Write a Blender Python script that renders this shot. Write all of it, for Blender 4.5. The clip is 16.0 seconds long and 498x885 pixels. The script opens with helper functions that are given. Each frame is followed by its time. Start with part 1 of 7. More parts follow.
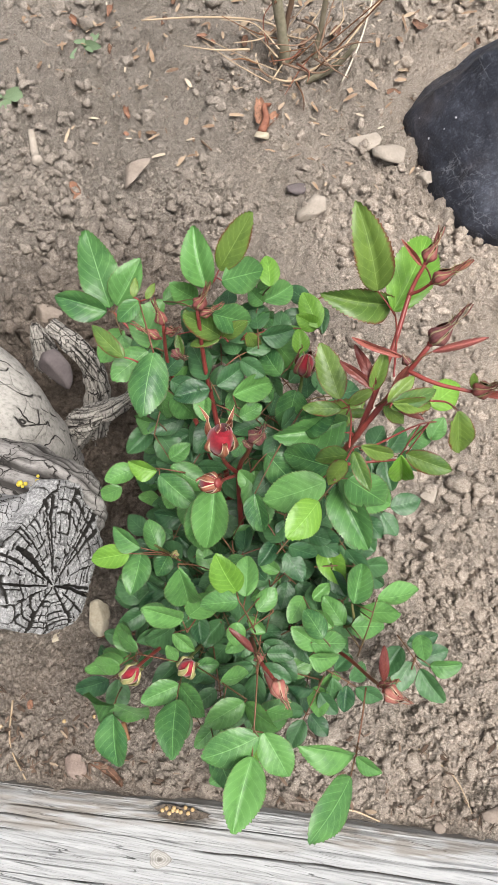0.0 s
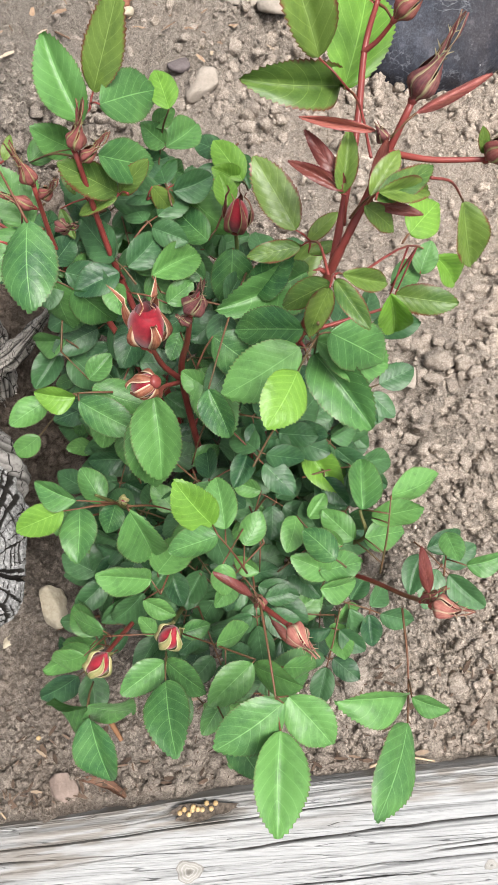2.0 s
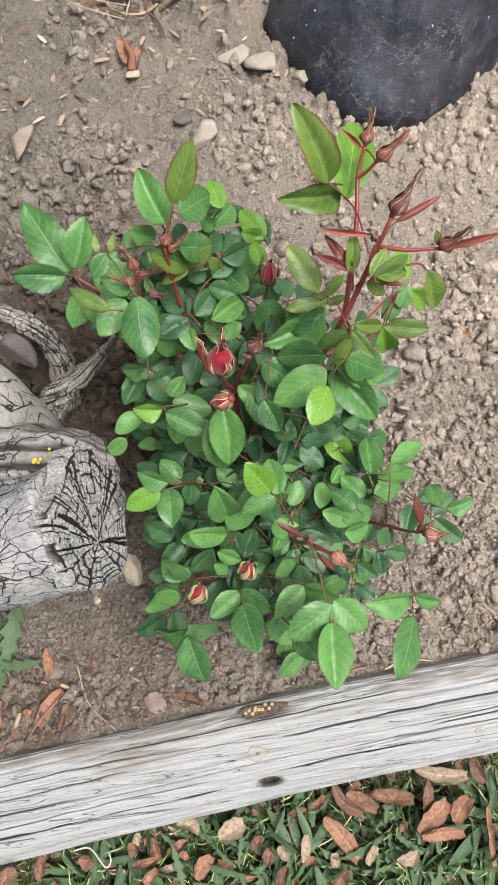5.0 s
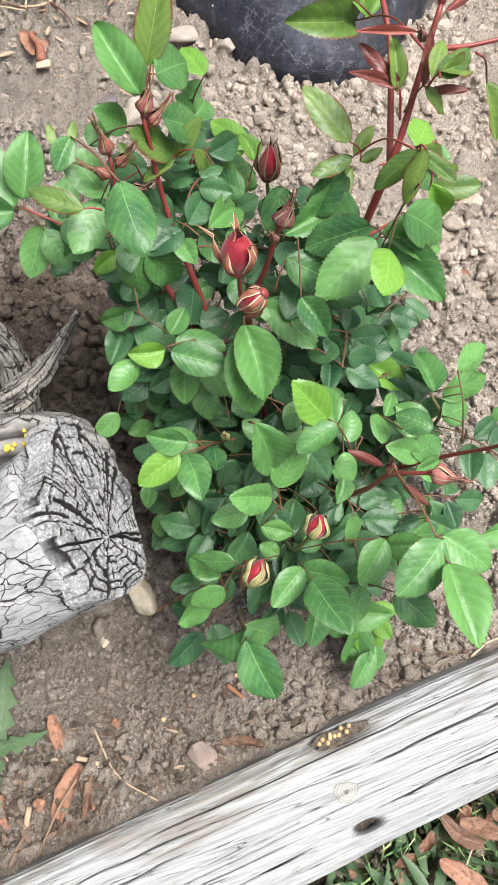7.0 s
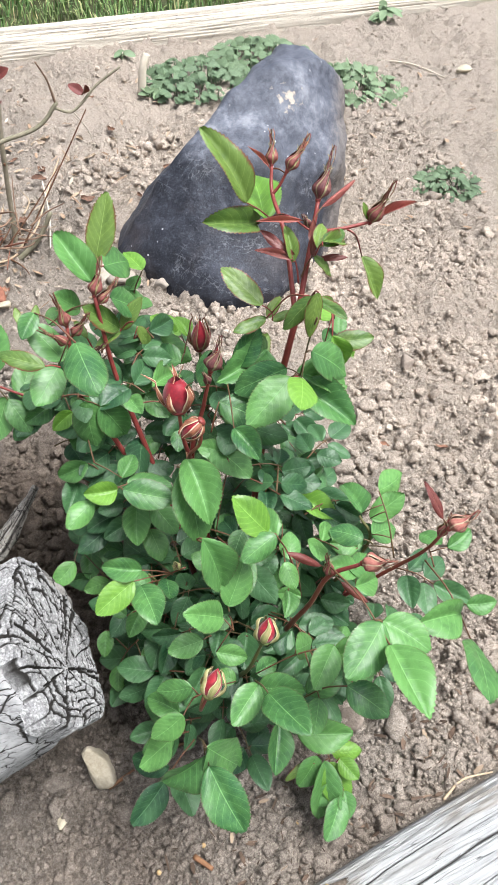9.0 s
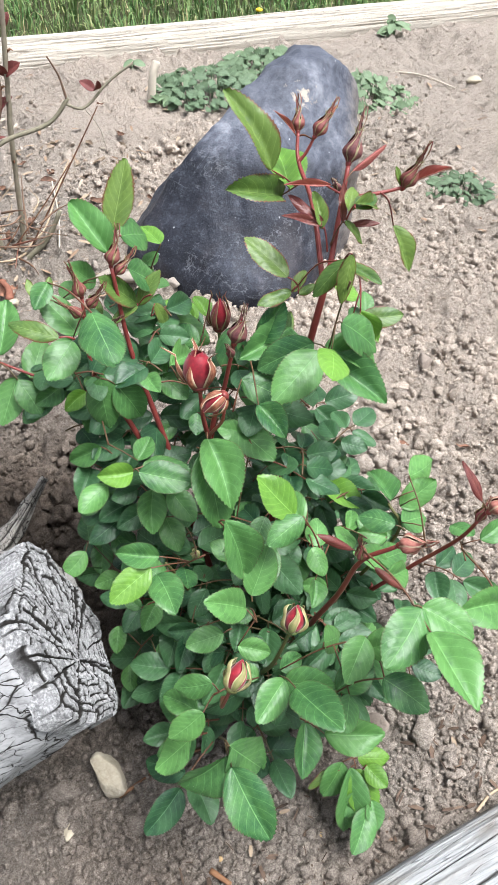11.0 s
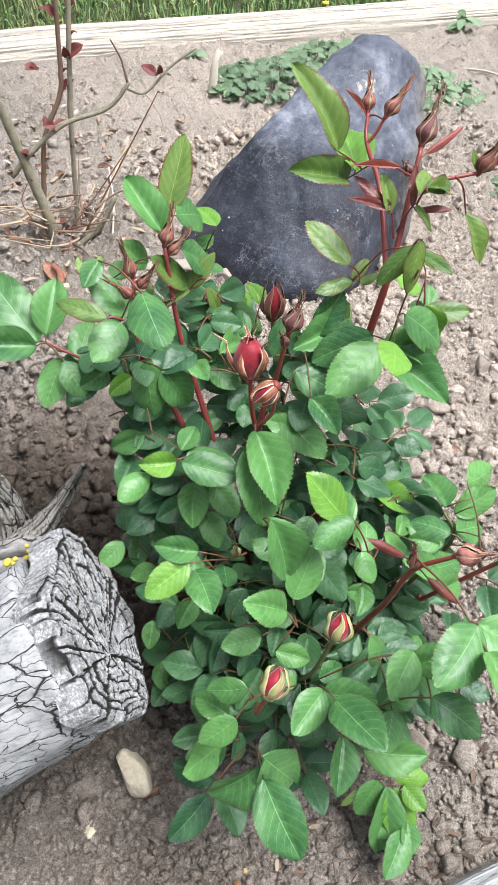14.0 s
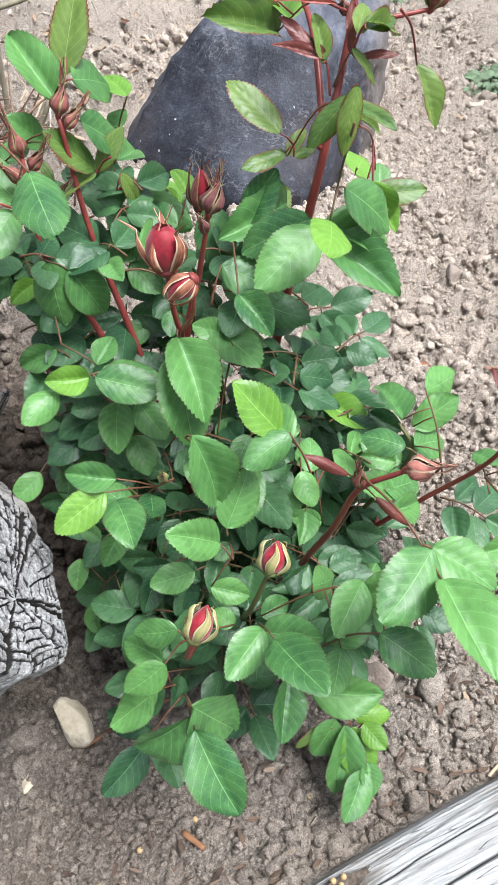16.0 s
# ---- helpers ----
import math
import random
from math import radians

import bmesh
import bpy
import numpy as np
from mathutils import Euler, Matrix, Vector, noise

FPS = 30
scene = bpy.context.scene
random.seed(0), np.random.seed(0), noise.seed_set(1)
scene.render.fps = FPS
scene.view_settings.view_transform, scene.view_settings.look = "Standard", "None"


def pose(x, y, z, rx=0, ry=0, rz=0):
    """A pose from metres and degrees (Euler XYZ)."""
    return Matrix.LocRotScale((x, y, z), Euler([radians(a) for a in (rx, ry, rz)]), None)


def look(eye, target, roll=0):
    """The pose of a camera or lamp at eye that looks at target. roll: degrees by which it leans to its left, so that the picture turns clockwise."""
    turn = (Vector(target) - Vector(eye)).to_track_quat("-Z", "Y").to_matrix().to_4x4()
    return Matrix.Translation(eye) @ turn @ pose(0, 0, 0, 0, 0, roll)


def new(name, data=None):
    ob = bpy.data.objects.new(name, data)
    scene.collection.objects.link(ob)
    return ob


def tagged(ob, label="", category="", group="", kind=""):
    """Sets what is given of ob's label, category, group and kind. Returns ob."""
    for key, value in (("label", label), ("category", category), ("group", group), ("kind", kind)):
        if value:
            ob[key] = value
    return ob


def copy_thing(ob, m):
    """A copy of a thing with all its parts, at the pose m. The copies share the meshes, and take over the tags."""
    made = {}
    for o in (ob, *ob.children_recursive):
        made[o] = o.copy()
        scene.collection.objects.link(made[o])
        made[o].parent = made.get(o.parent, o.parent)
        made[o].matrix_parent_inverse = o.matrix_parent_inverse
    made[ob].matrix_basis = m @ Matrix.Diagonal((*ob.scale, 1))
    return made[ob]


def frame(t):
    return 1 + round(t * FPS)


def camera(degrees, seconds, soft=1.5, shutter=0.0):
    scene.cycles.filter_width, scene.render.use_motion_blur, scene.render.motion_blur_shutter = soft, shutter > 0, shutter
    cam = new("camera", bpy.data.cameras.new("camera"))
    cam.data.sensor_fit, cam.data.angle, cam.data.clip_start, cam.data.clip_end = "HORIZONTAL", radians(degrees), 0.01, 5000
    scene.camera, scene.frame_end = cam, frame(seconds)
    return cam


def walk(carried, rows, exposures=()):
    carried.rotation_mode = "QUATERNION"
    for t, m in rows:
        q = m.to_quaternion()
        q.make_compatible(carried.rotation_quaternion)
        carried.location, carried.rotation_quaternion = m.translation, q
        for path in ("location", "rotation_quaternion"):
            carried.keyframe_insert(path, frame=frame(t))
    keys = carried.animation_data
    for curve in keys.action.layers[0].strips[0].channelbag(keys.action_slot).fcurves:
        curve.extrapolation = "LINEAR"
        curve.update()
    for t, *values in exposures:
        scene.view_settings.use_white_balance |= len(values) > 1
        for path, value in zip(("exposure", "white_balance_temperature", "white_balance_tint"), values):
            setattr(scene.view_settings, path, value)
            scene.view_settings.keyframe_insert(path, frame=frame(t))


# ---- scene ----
cam = camera(38.4, 16.0, 0.65)
PATH = [
    (0, (0.171, -0.066, 0.785), (0.075, 0.649, -1.08), 3.0),
    (0.5, (0.169, -0.078, 0.704), (0.136, 0.622, -1.169), 3.2),
    (1, (0.166, -0.079, 0.671), (0.17, 0.595, -1.212), 2.8),
    (1.5, (0.162, -0.07, 0.653), (0.205, 0.578, -1.238), 3.6),
    (2, (0.165, -0.063, 0.644), (0.23, 0.57, -1.252), 3.5),
    (2.5, (0.169, -0.049, 0.626), (0.256, 0.567, -1.275), 4.2),
    (3, (0.178, -0.059, 0.628), (0.278, 0.545, -1.275), 4.4),
    (3.5, (0.172, -0.07, 0.661), (0.281, 0.529, -1.244), 4.5),
    (4, (0.172, -0.106, 0.733), (0.284, 0.486, -1.174), 4.5),
    (4.5, (0.152, -0.12, 0.808), (0.267, 0.461, -1.102), 4.6),
    (5, (0.109, -0.105, 0.815), (0.227, 0.468, -1.097), 4.7),
    (5.2, (0.093, -0.105, 0.816), (0.208, 0.463, -1.098), 4.2),
    (7.3, (0.033, -0.144, 0.642), (0.408, 0.699, -1.132), 5.0),
    (7.5, (0.035, -0.147, 0.645), (0.444, 0.795, -1.071), 4.0),
    (8, (0.013, -0.187, 0.642), (0.531, 0.907, -0.95), 4.8),
    (8.5, (0.004, -0.227, 0.66), (0.593, 0.94, -0.854), 4.6),
    (8.7, (0.005, -0.23, 0.659), (0.628, 0.955, -0.827), 4.9),
    (10.8, (-0.003, -0.222, 0.611), (0.651, 1.028, -0.807), 4.7),
    (11, (-0.007, -0.225, 0.611), (0.639, 1.028, -0.807), 4.7),
    (11.5, (-0.01, -0.227, 0.61), (0.609, 1.04, -0.809), 4.5),
    (12, (-0.008, -0.225, 0.603), (0.584, 1.054, -0.815), 4.5),
    (12.5, (0.0, -0.227, 0.601), (0.576, 1.058, -0.818), 4.7),
    (13, (-0.002, -0.232, 0.609), (0.562, 1.058, -0.813), 4.6),
    (13.5, (-0.007, -0.224, 0.601), (0.544, 1.069, -0.823), 4.5),
    (14, (-0.005, -0.21, 0.591), (0.534, 1.084, -0.836), 4.4),
    (14.5, (0.023, -0.216, 0.574), (0.55, 1.073, -0.861), 4.3),
    (15, (0.025, -0.21, 0.557), (0.537, 1.037, -0.919), 4.1),
    (15.5, (0.042, -0.197, 0.543), (0.559, 1.0, -0.973), 4.2),
    (16, (0.04, -0.193, 0.537), (0.578, 0.961, -1.006), 4.1),
]
walk(cam, [(t, look(eye, target, roll)) for t, eye, target, roll in PATH], [(0, 0.64, 6500, 10), (1.5, 0.75, 6500, 10), (3, 0.77, 6500, 10), (4, 0.67, 6500, 10), (5, 0.55, 6500, 10), (7.5, 0.97, 6300, 9), (11, 0.92, 6040, 9), (13.5, 0.94, 6010, 9), (15, 1.01, 6000, 9), (16, 1.02, 6000, 9)])

# ---- world and light: a bright overcast day ----
SUN_EL, SUN_AZ = radians(71), radians(128)
world = bpy.data.worlds.new("sky")
scene.world = world
world.use_nodes = True
wn = world.node_tree
wn.nodes.clear()
sky = wn.nodes.new("ShaderNodeTexSky")
sky.sky_type = "NISHITA"
sky.sun_disc = False
sky.sun_elevation, sky.sun_rotation = SUN_EL, SUN_AZ
sky.dust_density, sky.air_density, sky.ozone_density = 6.0, 1.0, 1.0
hsv = wn.nodes.new("ShaderNodeHueSaturation")
hsv.inputs["Saturation"].default_value = 0.32
bg = wn.nodes.new("ShaderNodeBackground")
bg.inputs["Strength"].default_value = 0.118
wout = wn.nodes.new("ShaderNodeOutputWorld")
wn.links.new(sky.outputs[0], hsv.inputs["Color"])
wn.links.new(hsv.outputs[0], bg.inputs[0])
wn.links.new(bg.outputs[0], wout.inputs[0])
sun_data = bpy.data.lights.new("sun", "SUN")
sun_data.energy, sun_data.angle, sun_data.color = 3.0, radians(28), (1.0, 0.97, 0.92)
sun = new("sun", sun_data)
sun.matrix_world = look((0, 0, 5), Vector((0, 0, 5)) - Vector((math.sin(SUN_AZ) * math.cos(SUN_EL), math.cos(SUN_AZ) * math.cos(SUN_EL), math.sin(SUN_EL))))


# ---- materials ----
class Mat:
    """A node material in the making: short calls for the usual nodes."""

    def __init__(self, name, rough=0.8, spec=0.3):
        self.m = bpy.data.materials.new(name)
        self.m.use_nodes = True
        self.t = self.m.node_tree
        self.b = self.t.nodes["Principled BSDF"]
        self.b.inputs["Roughness"].default_value = rough
        self.b.inputs["Specular IOR Level"].default_value = spec
        self.co = self.t.nodes.new("ShaderNodeTexCoord").outputs["Object"]

    def node(self, kind, **kw):
        n = self.t.nodes.new(kind)
        for k, v in kw.items():
            n.inputs[k].default_value = v
        return n

    def link(self, a, b):
        self.t.links.new(a, b)

    def noise(self, scale, detail=4.0, rough=0.6, co=None, distort=0.0):
        n = self.node("ShaderNodeTexNoise", Scale=scale, Detail=detail, Roughness=rough, Distortion=distort)
        self.link(co or self.co, n.inputs["Vector"])
        return n.outputs["Fac"]

    def voronoi(self, scale, co=None, feature="F1", rnd=1.0):
        n = self.node("ShaderNodeTexVoronoi", Scale=scale, Randomness=rnd)
        n.feature = feature
        self.link(co or self.co, n.inputs["Vector"])
        return n.outputs["Distance"]

    def ramp(self, fac, *stops):
        n = self.t.nodes.new("ShaderNodeValToRGB")
        e = n.color_ramp.elements
        while len(e) < len(stops):
            e.new(0.5)
        for el, (p, c) in zip(e, stops):
            el.position = p
            el.color = (*c, 1) if len(c) == 3 else c
        self.link(fac, n.inputs[0])
        return n.outputs[0]

    def mix(self, fac, a, b, blend="MIX"):
        n = self.t.nodes.new("ShaderNodeMix")
        n.data_type, n.blend_type = "RGBA", blend
        for sock, v in ((n.inputs[0], fac), (n.inputs[6], a), (n.inputs[7], b)):
            if isinstance(v, (int, float)):
                sock.default_value = v
            elif isinstance(v, tuple):
                sock.default_value = (*v, 1)
            else:
                self.link(v, sock)
        return n.outputs[2]

    def math(self, op, a, b=0.0, c=0.0, clamp=False):
        n = self.t.nodes.new("ShaderNodeMath")
        n.operation, n.use_clamp = op, clamp
        for sock, v in zip(n.inputs, (a, b, c)):
            if isinstance(v, (int, float)):
                sock.default_value = v
            else:
                self.link(v, sock)
        return n.outputs[0]

    def lines(self, fac, wide, soft=0.5):
        """0 along the contour where a noise crosses its middle, 1 elsewhere: thin cracks."""
        return self.ramp(fac, (0.5 - wide, (1, 1, 1)), (0.5 - wide * soft, (0, 0, 0)), (0.5 + wide * soft, (0, 0, 0)), (0.5 + wide, (1, 1, 1)))

    def either(self, *cuts):
        out = cuts[0]
        for c in cuts[1:]:
            out = self.mix(1.0, out, c, "DARKEN")
        return out

    def gated(self, cut, gate, low, high):
        """A crack mask that only holds where the gate noise is high."""
        g = self.ramp(gate, (low, (1, 1, 1)), (high, (0, 0, 0)))
        return self.mix(1.0, cut, g, "LIGHTEN")

    def scaled(self, x, y, z, co=None):
        n = self.t.nodes.new("ShaderNodeMapping")
        n.inputs["Scale"].default_value = (x, y, z)
        self.link(co or self.co, n.inputs["Vector"])
        return n.outputs[0]

    def bump(self, height, strength=0.5, dist=0.002):
        n = self.node("ShaderNodeBump", Strength=strength, Distance=dist)
        self.link(height, n.inputs["Height"])
        self.link(n.outputs[0], self.b.inputs["Normal"])

    def colour(self, c):
        if isinstance(c, tuple):
            self.b.inputs["Base Color"].default_value = (*c, 1)
        else:
            self.link(c, self.b.inputs["Base Color"])

    def rough(self, r):
        self.link(r, self.b.inputs["Roughness"])


def soil_colour(m):
    """Dry grey-brown soil, darker towards the timber, with shade painted in behind the stump."""
    big = m.noise(3.2, 5, 0.6)
    mid = m.noise(60, 6, 0.7)
    fine = m.noise(330, 5, 0.75)
    base = m.ramp(big, (0.3, (0.25, 0.205, 0.17)), (0.7, (0.39, 0.335, 0.295)))
    c = m.mix(0.55, base, m.ramp(mid, (0.25, (0.13, 0.1, 0.078)), (0.5, (0.33, 0.28, 0.24)), (0.8, (0.52, 0.465, 0.415))))
    c = m.mix(0.65, c, m.ramp(fine, (0.34, (0.065, 0.05, 0.042)), (0.68, (0.62, 0.565, 0.505))))
    grit = m.noise(950, 3, 0.7)
    c = m.mix(0.48, c, m.ramp(grit, (0.36, (0.05, 0.038, 0.03)), (0.5, (0.3, 0.255, 0.215)), (0.68, (0.66, 0.6, 0.53))))
    pale = m.ramp(m.voronoi(34), (0.0, (1, 1, 1)), (0.1, (0, 0, 0)))
    c = m.mix(m.math("MULTIPLY", pale, 0.5), c, (0.5, 0.46, 0.4))
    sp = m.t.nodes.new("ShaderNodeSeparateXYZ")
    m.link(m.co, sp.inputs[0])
    # Darker towards the front and the left, broken up by noise.
    front_dark = m.math("ADD", m.math("MULTIPLY", sp.outputs[0], -0.4), m.math("MULTIPLY", sp.outputs[1], -1.5))
    front_dark = m.math("ADD", front_dark, m.math("MULTIPLY", m.math("SUBTRACT", m.noise(7, 4, 0.6), 0.42), 0.9))
    c = m.mix(m.ramp(front_dark, (0.1, (0, 0, 0)), (0.36, (1, 1, 1))), c, m.mix(1.0, c, (0.66, 0.62, 0.59), "MULTIPLY"))
    # Shade of the stump and bush painted in round the hollow behind them.
    from_hollow = m.t.nodes.new("ShaderNodeVectorMath")
    from_hollow.operation = "DISTANCE"
    m.link(m.co, from_hollow.inputs[0])
    from_hollow.inputs[1].default_value = (-0.02, 0.24, -0.02)
    hollow_shade = m.math("ADD", from_hollow.outputs["Value"], m.math("MULTIPLY", m.math("SUBTRACT", m.noise(16, 5, 0.65), 0.5), 0.16))
    c = m.mix(m.ramp(hollow_shade, (0.12, (1, 1, 1)), (0.32, (0, 0, 0))), c, m.mix(1.0, c, (0.4, 0.365, 0.34), "MULTIPLY"))
    # Paler towards the right and the back, broken up by noise.
    dry = m.math("ADD", m.math("MULTIPLY", sp.outputs[0], 0.8), m.math("MULTIPLY", m.math("MINIMUM", sp.outputs[1], 0.45), 0.4))
    dry = m.math("ADD", dry, m.math("MULTIPLY", m.math("SUBTRACT", m.noise(4, 4, 0.6), 0.5), 0.5))
    c = m.mix(m.ramp(dry, (0.12, (0, 0, 0)), (0.58, (1, 1, 1)), (1.0, (0.6, 0.6, 0.6))), c, m.mix(1.0, c, (1.6, 1.55, 1.5), "MULTIPLY"))
    return c, mid, m.math("ADD", fine, m.math("MULTIPLY", grit, 0.6))


def soil_material():
    m = Mat("dry_soil", 0.95, 0.1)
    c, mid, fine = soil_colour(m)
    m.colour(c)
    h = m.math("ADD", m.math("MULTIPLY", mid, 0.9), m.math("MULTIPLY", fine, 0.8))
    h = m.math("SUBTRACT", h, m.math("ADD", m.math("MULTIPLY", m.voronoi(260), 0.35), m.math("MULTIPLY", m.voronoi(110, None, "F1"), 0.3)))
    h = m.math("ADD", h, m.math("MULTIPLY", m.noise(24, 6, 0.7), 1.6))
    m.bump(h, 1.0, 0.008)
    return m.m


def clod_material():
    m = Mat("soil_clod", 0.95, 0.1)
    geo = m.t.nodes.new("ShaderNodeNewGeometry")
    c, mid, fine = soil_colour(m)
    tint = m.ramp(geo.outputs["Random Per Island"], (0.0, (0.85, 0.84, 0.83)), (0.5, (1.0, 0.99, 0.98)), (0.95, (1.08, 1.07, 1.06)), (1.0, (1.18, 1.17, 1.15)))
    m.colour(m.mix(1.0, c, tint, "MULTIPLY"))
    m.bump(m.math("ADD", m.math("ADD", m.noise(420, 5, 0.75), mid), m.math("MULTIPLY", m.noise(160, 5, 0.7), 0.8)), 0.9, 0.004)
    return m.m


def stone_material(name, low, high):
    m = Mat(name, 0.8, 0.25)
    a, f = m.noise(45, 5, 0.6), m.noise(350, 3, 0.6)
    m.colour(m.mix(0.3, m.ramp(a, (0.3, low), (0.7, high)), m.ramp(f, (0.3, low), (0.7, high))))
    m.bump(m.math("ADD", a, f), 0.4, 0.003)
    return m.m


def wood_material(name, light, dark, axis, stretch=22.0, crack=0.3, knots=()):
    """Weathered grey wood: long fibres, dark checks and paler worn bands along one axis, that bend round the knots."""
    m = Mat(name, 0.85, 0.2)
    sc = [stretch] * 3
    sc[axis] = 0.8
    bend = m.t.nodes.new("ShaderNodeVectorMath")
    bend.operation = "MULTIPLY_ADD"
    m.link(m.mix(1.0, (0, 0, 0), m.noise(5.0, 2, 0.5), "ADD"), bend.inputs[0])
    bend.inputs[1].default_value = (0.0, 0.007, 0.007)
    m.link(m.co, bend.inputs[2])
    src = bend.outputs[0]
    co = m.scaled(*sc, src)
    fib = m.noise(9.0, 6, 0.7, co)
    fine = m.noise(34.0, 4, 0.65, co)
    broad = m.noise(7.0, 4, 0.6)
    c = m.mix(m.ramp(broad, (0.35, (0, 0, 0)), (0.65, (1, 1, 1))), dark, light)
    band = m.noise(1.0, 3, 0.6, m.scaled(*[0.9 if k == axis else 26.0 for k in range(3)], src))
    c = m.mix(m.ramp(band, (0.36, (0.42, 0.42, 0.42)), (0.52, (0, 0, 0))), c, tuple(v * w for v, w in zip(dark, (0.74, 0.78, 0.83))))
    c = m.mix(m.ramp(band, (0.55, (0, 0, 0)), (0.68, (0.4, 0.4, 0.4))), c, tuple(min(1, v * 1.3) for v in light))
    c = m.mix(0.5, c, m.ramp(fib, (0.28, tuple(v * 0.85 for v in dark)), (0.48, tuple((v + w) / 2 for v, w in zip(light, dark))), (0.62, light), (0.8, tuple(min(1, v * 1.2) for v in light))))
    c = m.mix(0.5, c, m.ramp(fine, (0.3, tuple(v * 0.72 for v in dark)), (0.5, light), (0.8, tuple(min(1, v * 1.1) for v in light))))
    long = list(sc)
    long[axis] = 0.1
    lc = m.scaled(*long, src)
    cut = 1.0
    for scale, wide in () if crack == 0 else ((4.0, 0.004), (8.0, 0.007)):
        open_at = m.ramp(m.noise(scale * 2.1, 2, 0.5, m.scaled(*[0.8 if k == axis else stretch * 0.35 for k in range(3)])), (0.36, (0.85, 0.85, 0.85)), (0.5, (0, 0, 0)))
        one = m.ramp(m.noise(scale, 1, 0.4, lc), (0.5 - wide, (1, 1, 1)), (0.5 - wide * 0.4, (0, 0, 0)), (0.5 + wide * 0.4, (0, 0, 0)), (0.5 + wide, (1, 1, 1)))
        one = m.mix(1.0, one, open_at, "ADD")
        one = m.mix(1.0, one, (1, 1, 1), "DARKEN")
        cut = one if cut == 1.0 else m.mix(1.0, cut, one, "MULTIPLY")
    if crack:
        c = m.mix(cut, tuple(v * 0.34 for v in dark), c)
    grime = m.t.nodes.new("ShaderNodeAttribute")
    grime.attribute_name = "check"
    earth = m.t.nodes.new("ShaderNodeAttribute")
    earth.attribute_name = "stain"
    c = m.mix(m.math("MULTIPLY", earth.outputs["Fac"], 0.72), c, (0.19, 0.165, 0.14))
    c = m.mix(grime.outputs["Fac"], c, (0.035, 0.031, 0.028))
    m.colour(c)
    relief = m.math("ADD", fib, m.math("MULTIPLY", fine, 0.7))
    m.bump(m.math("ADD", relief, m.math("MULTIPLY", cut, 0.9)) if crack else relief, 0.7, 0.002)
    return m.m


def rock_material():
    m = Mat("dark_rock", 0.5, 0.35)
    a, b, f = m.noise(13, 8, 0.72), m.noise(75, 7, 0.74), m.noise(420, 5, 0.75)
    c = m.ramp(a, (0.38, (0.009, 0.011, 0.017)), (0.52, (0.023, 0.026, 0.039)), (0.66, (0.085, 0.092, 0.12)))
    c = m.mix(0.5, c, m.ramp(b, (0.38, (0.008, 0.009, 0.014)), (0.54, (0.026, 0.029, 0.042)), (0.7, (0.16, 0.17, 0.205))))
    c = m.mix(0.28, c, m.ramp(f, (0.4, (0.01, 0.011, 0.015)), (0.54, (0.034, 0.037, 0.05)), (0.68, (0.16, 0.17, 0.2))))
    brown = m.ramp(m.noise(9, 5, 0.65), (0.52, (0, 0, 0)), (0.66, (0.55, 0.55, 0.55)))
    c = m.mix(brown, c, m.mix(1.0, c, (1.5, 1.12, 0.85), "MULTIPLY"))
    for turn, scale in ((0.5, 21), (2.3, 27)):
        line = m.noise(scale, 4, 0.6, m.scaled(1.0, turn, 1.0 / turn), 0.2)
        scratch = m.ramp(line, (0.488, (0, 0, 0)), (0.497, (1, 1, 1)), (0.503, (1, 1, 1)), (0.512, (0, 0, 0)))
        c = m.mix(m.math("MULTIPLY", scratch, m.ramp(m.noise(17, 3), (0.5, (0, 0, 0)), (0.62, (0.3, 0.3, 0.3)))), c, (0.34, 0.35, 0.38))
    # Sky-lit upper face painted paler: bed masks it by height, worn is its colour.
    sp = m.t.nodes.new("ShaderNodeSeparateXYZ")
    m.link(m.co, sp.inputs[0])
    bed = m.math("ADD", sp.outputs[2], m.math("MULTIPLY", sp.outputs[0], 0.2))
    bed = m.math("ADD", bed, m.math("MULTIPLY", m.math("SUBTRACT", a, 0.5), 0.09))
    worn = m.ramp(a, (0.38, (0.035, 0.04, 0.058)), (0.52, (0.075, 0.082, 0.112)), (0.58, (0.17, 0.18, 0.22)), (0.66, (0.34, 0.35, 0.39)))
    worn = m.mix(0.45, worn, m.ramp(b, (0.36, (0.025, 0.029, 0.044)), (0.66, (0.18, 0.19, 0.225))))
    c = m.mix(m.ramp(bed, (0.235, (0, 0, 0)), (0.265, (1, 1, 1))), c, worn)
    flank = m.math("ADD", m.math("MULTIPLY", sp.outputs[0], 1.0), m.math("MULTIPLY", sp.outputs[1], -0.45))
    flank = m.math("ADD", flank, m.math("MULTIPLY", m.math("SUBTRACT", b, 0.5), 0.05))
    c = m.mix(m.ramp(flank, (0.275, (0, 0, 0)), (0.3, (0.75, 0.75, 0.75))), c, m.ramp(b, (0.35, (0.07, 0.06, 0.055)), (0.65, (0.24, 0.21, 0.19))))
    for at, size, tint in (((0.535, 0.76, 0.215), 0.014, (0.46, 0.4, 0.33)), ((0.59, 0.765, 0.185), 0.012, (0.4, 0.33, 0.27))):
        spot = m.t.nodes.new("ShaderNodeVectorMath")
        spot.operation = "DISTANCE"
        m.link(m.co, spot.inputs[0])
        spot.inputs[1].default_value = at
        near = m.math("ADD", spot.outputs["Value"], m.math("MULTIPLY", m.math("SUBTRACT", b, 0.5), 0.09))
        c = m.mix(m.ramp(near, (size, (0.9, 0.9, 0.9)), (size * 1.35, (0, 0, 0))), c, tint)
    warped = m.math("ADD", m.voronoi(60, m.scaled(1.0, 1.0, 0.6)), m.math("MULTIPLY", m.math("SUBTRACT", b, 0.5), 0.5))
